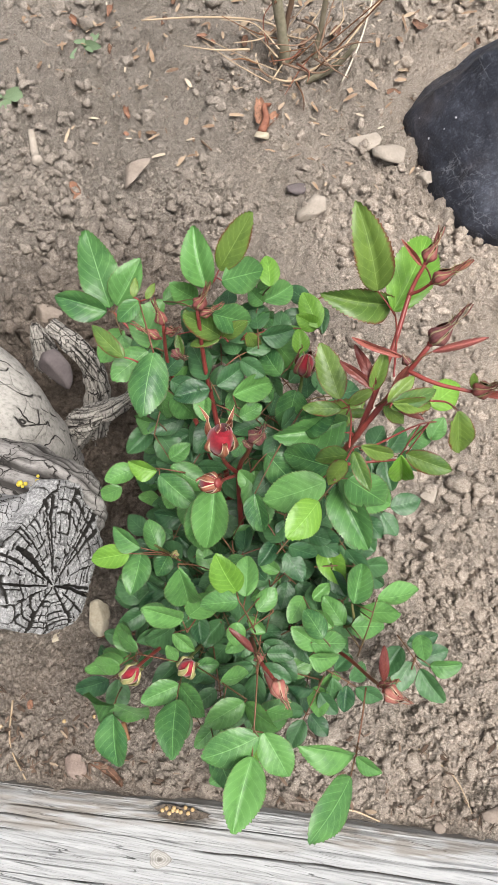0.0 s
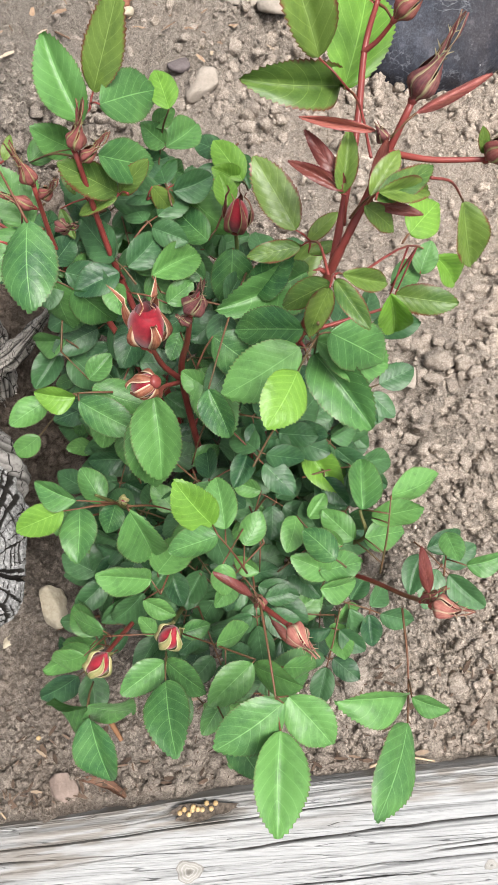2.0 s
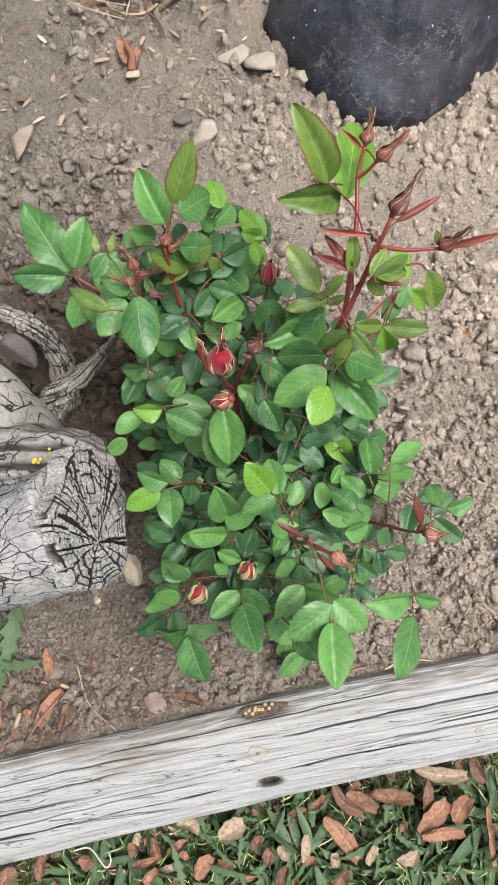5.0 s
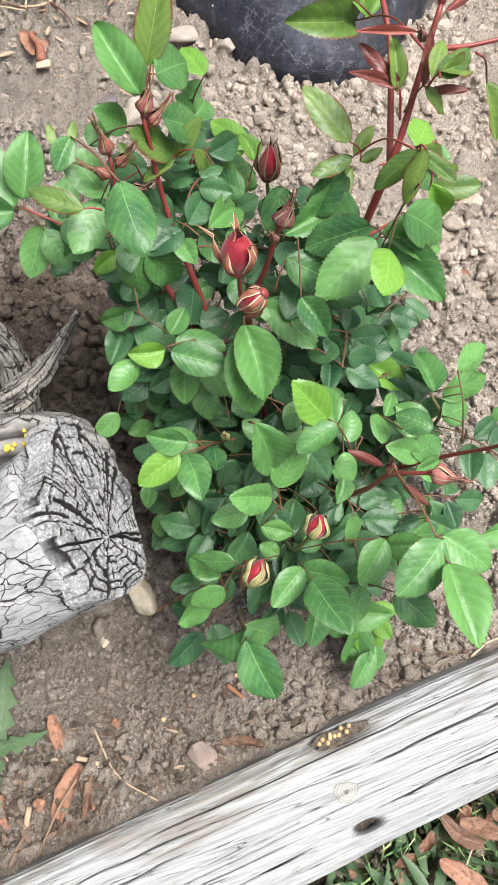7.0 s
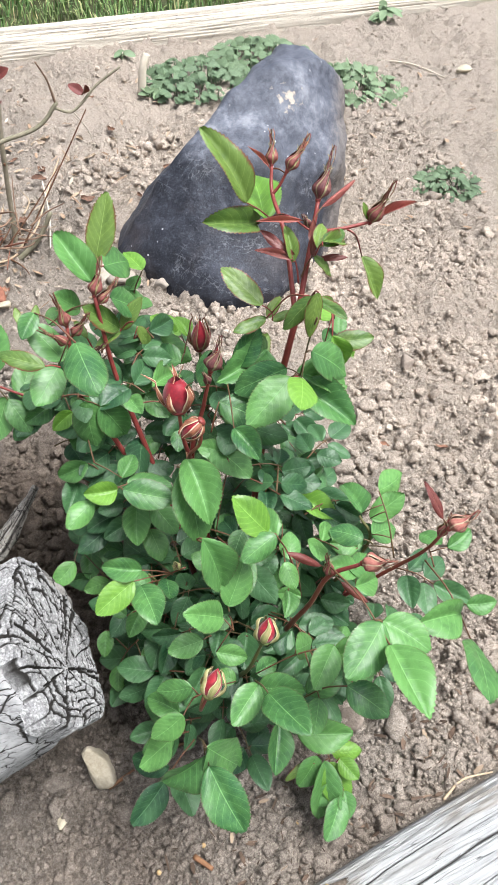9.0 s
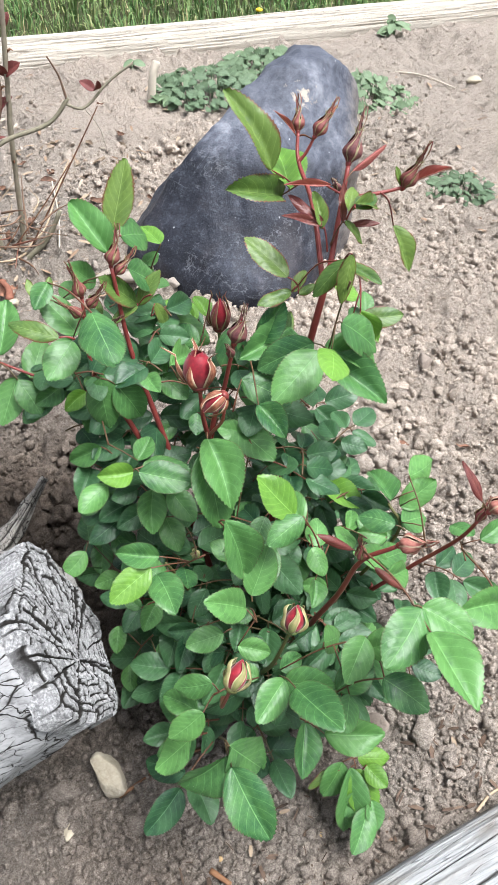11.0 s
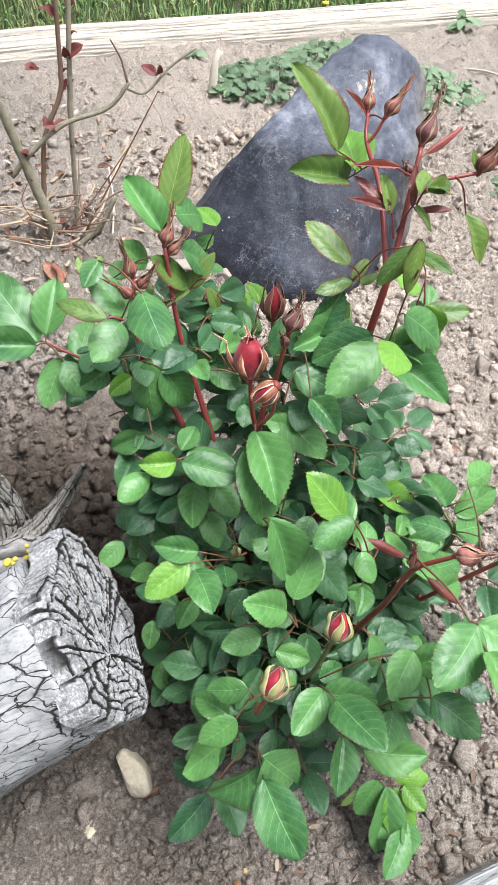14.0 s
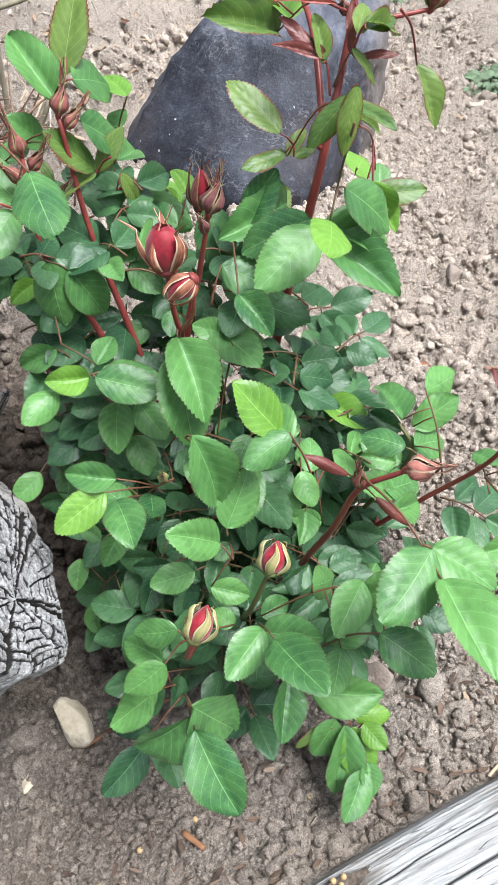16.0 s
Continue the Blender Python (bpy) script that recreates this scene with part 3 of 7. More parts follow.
rotted_hollow(near_timber, 0.136, -0.159, 0.0085, 0.026, 0.0062)
rotted_hollow(near_timber, 0.135, -0.2285, -0.01, 0.0095, 0.0026)
knot(near_timber, 0.125, -0.199, 0.0075, 1)
knot(near_timber, 0.36, -0.207, 0.004, 3)
knot(near_timber, 0.07, -0.24, 0.003, 5)
timber("landscape_timber", lambda x: far_edge(x) + 0.09, -3.1, 4.1, 0.09, 0.052, 0.12, FAR_TIMBER, "pale weathered landscape timber along the far lawn", (), ((-1.0, 3.0, 0.034, 0.002, 0.0014), (-0.6, 1.4, 0.06, 0.002, 0.0012)))


# ---- the dark rock ----
def rock():
    bm = bmesh.new()
    foot = [(0.257, 0.76), (0.315, 0.675), (0.36, 0.59), (0.445, 0.57), (0.515, 0.615), (0.61, 0.7), (0.72, 0.84), (0.7, 0.94), (0.52, 0.93), (0.33, 0.86)]
    pts = [(x, y, -0.05) for x, y in foot] + [(x, y, 0.012) for x, y in foot]
    pts += [(0.49, 0.79, 0.24), (0.56, 0.79, 0.262), (0.61, 0.8, 0.255), (0.665, 0.82, 0.205), (0.6, 0.9, 0.235), (0.376, 0.75, 0.165), (0.438, 0.69, 0.163), (0.53, 0.69, 0.147), (0.63, 0.74, 0.13)]
    for p in pts:
        bm.verts.new(p)
    res = bmesh.ops.convex_hull(bm, input=bm.verts)
    bmesh.ops.delete(bm, geom=[g for g in res["geom_interior"] if isinstance(g, bmesh.types.BMVert)], context="VERTS")
    bmesh.ops.triangulate(bm, faces=bm.faces[:])
    for _ in range(4):
        bmesh.ops.subdivide_edges(bm, edges=bm.edges[:], cuts=1, use_grid_fill=True)
        bmesh.ops.smooth_vert(bm, verts=bm.verts[:], factor=0.035, use_axis_x=True, use_axis_y=True, use_axis_z=True)
    bm.normal_update()
    for v in bm.verts:
        n = noise.fractal(v.co * 9, 0.8, 2.0, 6) * 0.006 + noise.ridged_multi_fractal(v.co * 6, 1.0, 2.0, 4, 1.0, 2.0) * 0.004
        v.co += v.normal * n * 1.6
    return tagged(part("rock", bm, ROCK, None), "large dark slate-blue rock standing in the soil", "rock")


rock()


# ---- rose leaves ----
def leaflet_mesh(name, material, wide=0.62, fold=0.12, droop=0.12, wave=0.03, cup=0.1, bend=0.0, seed=0):
    """One rose leaflet, 1 long along y from its base, facing up: oval with a short tip, saw-toothed, puckered between its veins."""
    rng = random.Random(seed * 13 + 5)
    rows, half = 42, 4
    peak = 0.449 ** 0.62 * 0.551 ** 0.76
    verts, uvs, faces = [], [], []
    bite = [[rng.uniform(0.5, 1.5) for _ in range(rows + 1)] for _ in range(2)]
    for i in range(rows + 1):
        t = i / rows
        w = wide * 0.5 * (t ** 0.62 * (1 - t) ** 0.76) / peak
        for j in range(-half, half + 1):
            s = j / half
            rimmed = abs(j) == half and 1 < i < rows
            tooth = 0.017 * (1 if i % 2 else -0.6) * bite[j > 0][i] if rimmed else 0.0
            x = s * w + tooth * (1 if s > 0 else -1) * (1 - 0.5 * t) + bend * math.sin(math.pi * t)
            y = t + (0.016 * bite[j > 0][i] if rimmed and i % 2 else 0)
            a = abs(s)
            vein = abs(math.sin(math.pi * 7.0 * (t - 0.3 * a ** 1.15)))
            pucker = 0.024 * (vein - 0.6) * a ** 0.5 * (1 - a ** 3) * (w / (wide * 0.5 + 1e-6))
            z = fold * a * w * 2 - cup * a * a * w * 2 - droop * t * t + wave * math.sin(t * 8 + (1.7 if s > 0 else 0) + seed) * a * a + pucker
            verts.append((x, y, z))
            uvs.append((s, t))
    n = 2 * half + 1
    for i in range(rows):
        for j in range(n - 1):
            faces.append((i * n + j, i * n + j + 1, (i + 1) * n + j + 1, (i + 1) * n + j))
    ob = mesh_object(name, verts, faces, material, None, True, uvs)
    me = ob.data
    bpy.data.objects.remove(ob)
    return me


SHAPES = [(0.66, 0.2, 0.06, 0.02, 0.16, 0.01), (0.69, 0.3, 0.12, 0.03, 0.18, -0.02), (0.64, 0.38, 0.08, 0.03, 0.2, 0.02), (0.68, 0.12, 0.16, 0.025, 0.14, -0.015), (0.66, 0.5, 0.14, 0.03, 0.2, 0.03), (0.64, 0.62, 0.2, 0.05, 0.22, -0.03), (0.7, 0.08, 0.05, 0.05, 0.05, 0.0), (0.67, 0.02, 0.22, 0.03, 0.2, 0.02)]
# The old kind carries inner shade in its colour.
KINDS = {"green": LEAF, "old": LEAF_OLD_SHADED, "light": LEAF_LIGHT, "young": LEAF_YOUNG, "red": LEAF_RED, "bract": LEAF_BRACT}
SLIM = {"young": 0.78, "red": 0.7}
BLADES = {k: [leaflet_mesh("leaflet", m, s[0] * (SLIM[k] if k in SLIM else 1.0), *s[1:], seed=i) for i, s in enumerate(SHAPES)] for k, m in KINDS.items()}
pick = random.Random(7)


def leaf_matrix(base, tip, roll=0.0, broad=1.0):
    """A leaflet from base to tip, its face turned as far up as it can be and then rolled, in degrees."""
    a, b = Vector(base), Vector(tip)
    y = b - a
    size = y.length
    y.normalize()
    up = Vector((0.0, -0.58, 0.81))
    if abs(y.dot(up)) > 0.97:
        up = Vector((0, -1, 0.2))
    x = y.cross(up).normalized()
    z = x.cross(y)
    turn = Matrix((x, y, z)).transposed().to_4x4()
    return Matrix.Translation(a) @ turn @ Matrix.Rotation(radians(roll), 4, "Y") @ Matrix.Diagonal((size * broad, size, size, 1))


bush = tagged(new("rose_bush"), "young rose bush with serrated green leaves and red buds", "rose bush")
bush.location = (0.16, 0.06, 0.0)
ROOT = Vector((0.16, 0.06, 0.0))


def tube_mesh(lines, name, material, parent, label=""):
    """One mesh of several tapering tubes: lines of (points, first radius, last radius, sides)."""
    verts, faces = [], []
    for pts, r0, r1, sides in lines:
        n = len(pts)
        v, f = tube(pts, [r0 + (r1 - r0) * i / (n - 1) for i in range(n)], sides)
        o = len(verts)
        verts += v
        faces += [tuple(i + o for i in q) for q in f]
    ob = mesh_object(name, verts, faces, material, parent)
    return tagged(ob, label)


TIPS = []


def spray(attach, leaflets, tilt=13.0):
    """A compound leaf: a stalk from attach, and leaflets from base to tip, each of a kind."""
    a = Vector(attach) - ROOT
    bases = [Vector(b) - ROOT for b, t, k in leaflets]
    far = max(bases, key=lambda b: (b - a).length)
    mid = a.lerp(far, 0.5) + Vector((0, 0, 0.12 * (far - a).length))
    spine = smooth_line([a, mid, far], 4)
    lines = [(spine, 0.00075, 0.0005, 5)]
    for b in bases:
        near = min(spine, key=lambda s: (s - b).length)
        if (near - b).length > 0.0015:
            lines.append(([near, near.lerp(b, 0.5) + Vector((0, 0, 0.001)), b], 0.0006, 0.00045, 5))
    young = any(k == "young" for _, _, k in leaflets)
    stalk = tube_mesh(lines, "compound_leaf", CANE_RED if young else STALK, bush)
    for b, t, k in leaflets:
        TIPS.append((Vector(b) + Vector(t)) / 2)
        size = (Vector(t) - Vector(b)).length
        broad = (0.5 if k == "red" else 0.22 if k == "bract" else 1.22 - 7.5 * size + pick.uniform(-0.07, 0.07)) * (0.74 if k == "young" and size < 0.034 else 1.0)
        m = leaf_matrix(Vector(b) - ROOT, Vector(t) - ROOT, pick.uniform(-tilt, tilt), broad)
        child("leaflet", pick.choice(BLADES[k]), m, stalk)
    return stalk


spray((0.102, 0.217, 0.351), [((0.104, 0.225, 0.354), (0.122, 0.244, 0.397), "young"), ((0.097, 0.213, 0.346), (0.082, 0.241, 0.376), "green"), ((0.108, 0.215, 0.356), (0.139, 0.240, 0.341), "green")])
spray((0.097, 0.197, 0.338), [((0.087, 0.219, 0.320), (0.071, 0.213, 0.342), "green"), ((0.105, 0.195, 0.343), (0.132, 0.208, 0.318), "green"), ((0.062, 0.215, 0.315), (0.077, 0.227, 0.321), "green")])
spray((0.118, 0.185, 0.325), [((0.110, 0.195, 0.313), (0.085, 0.191, 0.342), "young"), ((0.111, 0.195, 0.311), (0.127, 0.195, 0.336), "young"), ((0.110, 0.193, 0.312), (0.088, 0.186, 0.307), "young")])
spray((0.130, 0.244, 0.277), [((0.135, 0.248, 0.287), (0.156, 0.272, 0.282), "green"), ((0.136, 0.236, 0.303), (0.125, 0.235, 0.320), "green"), ((0.130, 0.235, 0.282), (0.147, 0.242, 0.269), "green"), ((0.141, 0.230, 0.336), (0.134, 0.254, 0.340), "light")])
spray((0.070, 0.159, 0.338), [((0.058, 0.176, 0.307), (0.035, 0.151, 0.298), "green"), ((0.070, 0.160, 0.338), (0.072, 0.114, 0.339), "green"), ((0.051, 0.196, 0.342), (0.038, 0.181, 0.334), "green")])
spray((0.068, 0.183, 0.260), [((0.072, 0.176, 0.262), (0.090, 0.192, 0.248), "green"), ((0.071, 0.159, 0.283), (0.070, 0.143, 0.245), "green"), ((0.080, 0.157, 0.277), (0.098, 0.151, 0.242), "green")])
spray((0.073, 0.148, 0.213), [((0.064, 0.152, 0.224), (0.039, 0.155, 0.214), "green")])
spray((0.097, 0.109, 0.236), [((0.078, 0.101, 0.243), (0.112, 0.081, 0.239), "green"), ((0.075, 0.105, 0.240), (0.051, 0.105, 0.245), "light"), ((0.056, 0.106, 0.233), (0.035, 0.090, 0.233), "green")])
spray((0.119, 0.097, 0.256), [((0.120, 0.089, 0.259), (0.120, 0.049, 0.222), "green")])
spray((0.107, 0.218, 0.235), [((0.095, 0.220, 0.245), (0.099, 0.213, 0.225), "green"), ((0.063, 0.223, 0.246), (0.086, 0.213, 0.235), "green")])
spray((0.129, 0.162, 0.263), [((0.125, 0.167, 0.273), (0.155, 0.189, 0.264), "green"), ((0.155, 0.180, 0.246), (0.134, 0.196, 0.257), "green"), ((0.155, 0.163, 0.225), (0.136, 0.168, 0.228), "green")])
spray((0.124, 0.207, 0.291), [((0.128, 0.209, 0.300), (0.140, 0.206, 0.274), "young"), ((0.144, 0.227, 0.274), (0.173, 0.205, 0.256), "green"), ((0.168, 0.244, 0.261), (0.150, 0.231, 0.252), "green")])
spray((0.112, 0.160, 0.266), [((0.104, 0.161, 0.275), (0.107, 0.141, 0.276), "green"), ((0.133, 0.154, 0.263), (0.149, 0.165, 0.268), "green")])
spray((0.187, 0.263, 0.225), [((0.182, 0.264, 0.233), (0.163, 0.263, 0.248), "light"), ((0.183, 0.261, 0.238), (0.164, 0.291, 0.244), "light")])
spray((0.228, 0.136, 0.407), [((0.213, 0.201, 0.395), (0.190, 0.224, 0.444), "young"), ((0.227, 0.209, 0.371), (0.182, 0.191, 0.394), "young"), ((0.226, 0.197, 0.381), (0.243, 0.257, 0.390), "light")])
spray((0.210, 0.095, 0.386), [((0.203, 0.145, 0.346), (0.183, 0.174, 0.365), "young"), ((0.206, 0.143, 0.335), (0.179, 0.140, 0.332), "young"), ((0.210, 0.140, 0.334), (0.225, 0.142, 0.339), "young"), ((0.211, 0.150, 0.329), (0.226, 0.160, 0.339), "young")])
spray((0.227, 0.122, 0.396), [((0.227, 0.121, 0.402), (0.240, 0.137, 0.410), "young"), ((0.228, 0.116, 0.406), (0.255, 0.134, 0.404), "young"), ((0.229, 0.118, 0.408), (0.255, 0.125, 0.400), "young"), ((0.226, 0.121, 0.396), (0.244, 0.119, 0.380), "young")])
spray((0.250, 0.123, 0.410), [((0.275, 0.136, 0.377), (0.287, 0.118, 0.350), "young")])
spray((0.212, 0.095, 0.386), [((0.210, 0.089, 0.390), (0.189, 0.087, 0.370), "young"), ((0.208, 0.082, 0.398), (0.200, 0.070, 0.373), "young"), ((0.213, 0.094, 0.384), (0.226, 0.072, 0.382), "young"), ((0.218, 0.102, 0.375), (0.243, 0.105, 0.361), "young")])
spray((0.223, 0.103, 0.369), [((0.258, 0.129, 0.309), (0.291, 0.121, 0.311), "young"), ((0.252, 0.122, 0.322), (0.259, 0.110, 0.296), "light"), ((0.260, 0.142, 0.296), (0.280, 0.158, 0.294), "green"), ((0.277, 0.149, 0.296), (0.283, 0.163, 0.307), "green"), ((0.299, 0.182, 0.262), (0.319, 0.173, 0.242), "light")])
spray((0.204, 0.073, 0.386), [((0.200, 0.074, 0.337), (0.186, 0.045, 0.345), "light"), ((0.213, 0.098, 0.305), (0.240, 0.057, 0.297), "green"), ((0.216, 0.091, 0.342), (0.249, 0.084, 0.317), "green"), ((0.204, 0.094, 0.320), (0.164, 0.074, 0.307), "green"), ((0.207, 0.106, 0.317), (0.171, 0.118, 0.295), "green")])
spray((0.181, 0.164, 0.280), [((0.173, 0.172, 0.292), (0.172, 0.141, 0.268), "green"), ((0.184, 0.140, 0.299), (0.202, 0.143, 0.326), "green"), ((0.157, 0.084, 0.295), (0.166, 0.059, 0.286), "green")])
spray((0.267, 0.164, 0.304), [((0.276, 0.179, 0.291), (0.299, 0.203, 0.290), "light")])
spray((0.105, 0.044, 0.206), [((0.073, 0.046, 0.218), (0.047, 0.056, 0.223), "green"), ((0.065, 0.040, 0.217), (0.034, 0.030, 0.208), "light"), ((0.071, 0.046, 0.198), (0.071, 0.011, 0.206), "green"), ((0.092, 0.050, 0.189), (0.088, 0.030, 0.195), "green"), ((0.080, 0.056, 0.169), (0.065, 0.078, 0.178), "green")])
spray((0.109, 0.032, 0.255), [((0.111, 0.028, 0.260), (0.120, 0.004, 0.223), "green"), ((0.131, 0.044, 0.188), (0.116, 0.061, 0.194), "green")])
spray((0.175, -0.001, 0.210), [((0.156, 0.020, 0.254), (0.138, 0.036, 0.282), "light"), ((0.163, 0.019, 0.245), (0.158, 0.050, 0.246), "green"), ((0.159, 0.013, 0.259), (0.132, 0.003, 0.256), "green"), ((0.174, 0.014, 0.219), (0.184, 0.032, 0.227), "green")])
spray((0.121, -0.009, 0.191), [((0.116, -0.001, 0.199), (0.088, -0.003, 0.225), "green"), ((0.108, -0.010, 0.170), (0.128, -0.022, 0.166), "green"), ((0.130, 0.018, 0.162), (0.118, 0.010, 0.161), "green")])
spray((0.082, -0.031, 0.159), [((0.070, -0.043, 0.167), (0.046, -0.048, 0.155), "green"), ((0.082, -0.028, 0.170), (0.058, -0.019, 0.161), "green"), ((0.115, -0.031, 0.158), (0.104, -0.020, 0.161), "green")])
spray((0.075, -0.059, 0.160), [((0.074, -0.073, 0.166), (0.042, -0.074, 0.141), "green"), ((0.075, -0.073, 0.179), (0.097, -0.081, 0.138), "green"), ((0.074, -0.080, 0.165), (0.083, -0.122, 0.141), "green")])
spray((0.123, -0.043, 0.177), [((0.123, -0.049, 0.183), (0.096, -0.068, 0.182), "green"), ((0.123, -0.049, 0.179), (0.147, -0.069, 0.193), "green"), ((0.124, -0.061, 0.193), (0.131, -0.100, 0.216), "green")])
spray((0.178, -0.051, 0.201), [((0.176, -0.053, 0.207), (0.150, -0.076, 0.207), "green"), ((0.155, -0.040, 0.193), (0.179, -0.034, 0.178), "green"), ((0.159, -0.072, 0.177), (0.145, -0.093, 0.178), "green"), ((0.131, -0.031, 0.157), (0.151, -0.027, 0.156), "green")])
spray((0.186, -0.054, 0.188), [((0.178, -0.055, 0.193), (0.201, -0.069, 0.214), "green"), ((0.194, -0.056, 0.207), (0.216, -0.059, 0.194), "green"), ((0.186, -0.077, 0.169), (0.216, -0.047, 0.172), "green")])
spray((0.180, -0.024, 0.261), [((0.187, -0.087, 0.261), (0.184, -0.134, 0.268), "green"), ((0.189, -0.074, 0.265), (0.155, -0.097, 0.263), "green"), ((0.192, -0.071, 0.260), (0.214, -0.097, 0.252), "green")])
spray((0.263, -0.027, 0.225), [((0.261, -0.089, 0.217), (0.241, -0.133, 0.243), "green"), ((0.260, -0.074, 0.228), (0.220, -0.079, 0.247), "green"), ((0.259, -0.075, 0.242), (0.277, -0.083, 0.246), "green")])
spray((0.258, -0.003, 0.198), [((0.248, 0.034, 0.214), (0.252, 0.068, 0.215), "green"), ((0.263, 0.039, 0.229), (0.298, 0.048, 0.225), "green"), ((0.254, 0.030, 0.209), (0.283, 0.031, 0.225), "green"), ((0.249, 0.018, 0.206), (0.279, 0.022, 0.197), "green"), ((0.245, 0.020, 0.190), (0.225, 0.039, 0.196), "green")])
spray((0.250, 0.059, 0.159), [((0.244, 0.068, 0.167), (0.222, 0.082, 0.188), "green"), ((0.217, 0.036, 0.189), (0.229, 0.050, 0.194), "green")])
spray((0.312, -0.000, 0.149), [((0.314, 0.028, 0.161), (0.317, 0.007, 0.173), "green"), ((0.323, 0.004, 0.167), (0.347, 0.007, 0.176), "green")])
spray((0.231, 0.005, 0.191), [((0.208, 0.035, 0.201), (0.202, 0.012, 0.210), "green"), ((0.236, 0.015, 0.199), (0.216, 0.024, 0.203), "green"), ((0.228, -0.001, 0.192), (0.203, 0.007, 0.207), "green"), ((0.220, -0.000, 0.197), (0.250, 0.006, 0.187), "green"), ((0.221, -0.010, 0.190), (0.247, -0.006, 0.181), "green")])
spray((0.240, -0.020, 0.112), [((0.241, -0.023, 0.118), (0.262, -0.018, 0.108), "green"), ((0.239, -0.026, 0.116), (0.242, -0.051, 0.132), "green"), ((0.207, -0.021, 0.108), (0.233, -0.003, 0.112), "green"), ((0.175, -0.018, 0.120), (0.204, -0.020, 0.121), "green")])
spray((0.144, 0.119, 0.256), [((0.168, 0.131, 0.232), (0.155, 0.142, 0.238), "green"), ((0.149, 0.139, 0.214), (0.159, 0.125, 0.208), "green")])
spray((0.158, 0.091, 0.251), [((0.139, 0.147, 0.239), (0.132, 0.131, 0.232), "green"), ((0.158, 0.099, 0.250), (0.140, 0.112, 0.256), "green"), ((0.142, 0.075, 0.188), (0.161, 0.086, 0.191), "green")])
spray((0.186, 0.016, 0.214), [((0.186, 0.049, 0.213), (0.168, 0.054, 0.214), "green"), ((0.184, 0.004, 0.177), (0.167, 0.013, 0.178), "green"), ((0.173, 0.072, 0.140), (0.199, 0.090, 0.147), "green"), ((0.165, -0.004, 0.209), (0.156, -0.021, 0.207), "green")])
spray((0.069, 0.179, 0.304), [((0.063, 0.178, 0.309), (0.045, 0.199, 0.333), "green")])
spray((0.038, 0.223, 0.244), [((0.030, 0.220, 0.246), (0.049, 0.247, 0.263), "green"), ((0.032, 0.203, 0.234), (0.017, 0.193, 0.228), "green")])
spray((0.044, 0.208, 0.317), [((0.041, 0.209, 0.324), (0.041, 0.221, 0.332), "young"), ((0.051, 0.209, 0.324), (0.056, 0.219, 0.332), "young")])
spray((0.141, 0.210, 0.242), [((0.132, 0.212, 0.248), (0.129, 0.240, 0.264), "green"), ((0.124, 0.186, 0.267), (0.108, 0.181, 0.261), "green")])
spray((0.131, 0.171, 0.214), [((0.128, 0.167, 0.215), (0.106, 0.159, 0.208), "green")])
spray((0.066, 0.134, 0.243), [((0.082, 0.118, 0.236), (0.096, 0.131, 0.244), "green"), ((0.069, 0.179, 0.244), (0.058, 0.161, 0.232), "green")])
spray((0.094, 0.127, 0.203), [((0.092, 0.118, 0.200), (0.082, 0.089, 0.187), "green"), ((0.102, 0.108, 0.207), (0.112, 0.081, 0.197), "green"), ((0.084, 0.113, 0.235), (0.116, 0.100, 0.233), "green")])
spray((0.062, 0.162, 0.167), [((0.066, 0.157, 0.168), (0.076, 0.129, 0.156), "green"), ((0.063, 0.138, 0.133), (0.071, 0.115, 0.125), "green"), ((0.057, 0.153, 0.162), (0.042, 0.148, 0.159), "green")])
spray((0.048, 0.156, 0.103), [((0.051, 0.207, 0.046), (0.057, 0.233, 0.057), "green"), ((0.034, 0.107, 0.165), (0.014, 0.094, 0.159), "green"), ((0.055, 0.155, 0.108), (0.046, 0.130, 0.097), "green"), ((0.061, 0.120, 0.102), (0.038, 0.119, 0.100), "green")])
spray((0.075, 0.052, 0.154), [((0.071, 0.051, 0.157), (0.056, 0.035, 0.151), "green"), ((0.058, 0.047, 0.162), (0.048, 0.058, 0.166), "green")])
spray((0.064, 0.043, 0.127), [((0.062, 0.031, 0.124), (0.080, 0.029, 0.125), "green"), ((0.046, 0.047, 0.088), (0.040, 0.029, 0.082), "green"), ((0.044, 0.064, 0.120), (0.036, 0.046, 0.114), "green")])
spray((0.110, 0.005, 0.167), [((0.103, 0.003, 0.169), (0.076, 0.005, 0.166), "green")])
spray((0.158, 0.047, 0.206), [((0.152, 0.038, 0.203), (0.131, 0.011, 0.189), "green"), ((0.156, 0.056, 0.211), (0.142, 0.041, 0.203), "green"), ((0.097, 0.106, 0.179), (0.099, 0.080, 0.169), "green")])
spray((0.193, 0.061, 0.154), [((0.188, 0.056, 0.154), (0.167, 0.031, 0.141), "green"), ((0.161, 0.000, 0.243), (0.162, -0.018, 0.237), "green")])
spray((0.165, 0.151, 0.243), [((0.173, 0.150, 0.253), (0.207, 0.118, 0.246), "green"), ((0.173, 0.148, 0.217), (0.192, 0.106, 0.201), "green")])
spray((0.180, 0.146, 0.265), [((0.184, 0.146, 0.273), (0.225, 0.168, 0.298), "young")])
spray((0.241, 0.157, 0.183), [((0.239, 0.154, 0.186), (0.258, 0.124, 0.179), "green"), ((0.247, 0.135, 0.178), (0.257, 0.102, 0.167), "green"), ((0.243, 0.143, 0.179), (0.229, 0.122, 0.166), "green")])
spray((0.232, -0.003, 0.230), [((0.226, 0.001, 0.234), (0.208, 0.019, 0.235), "green")])
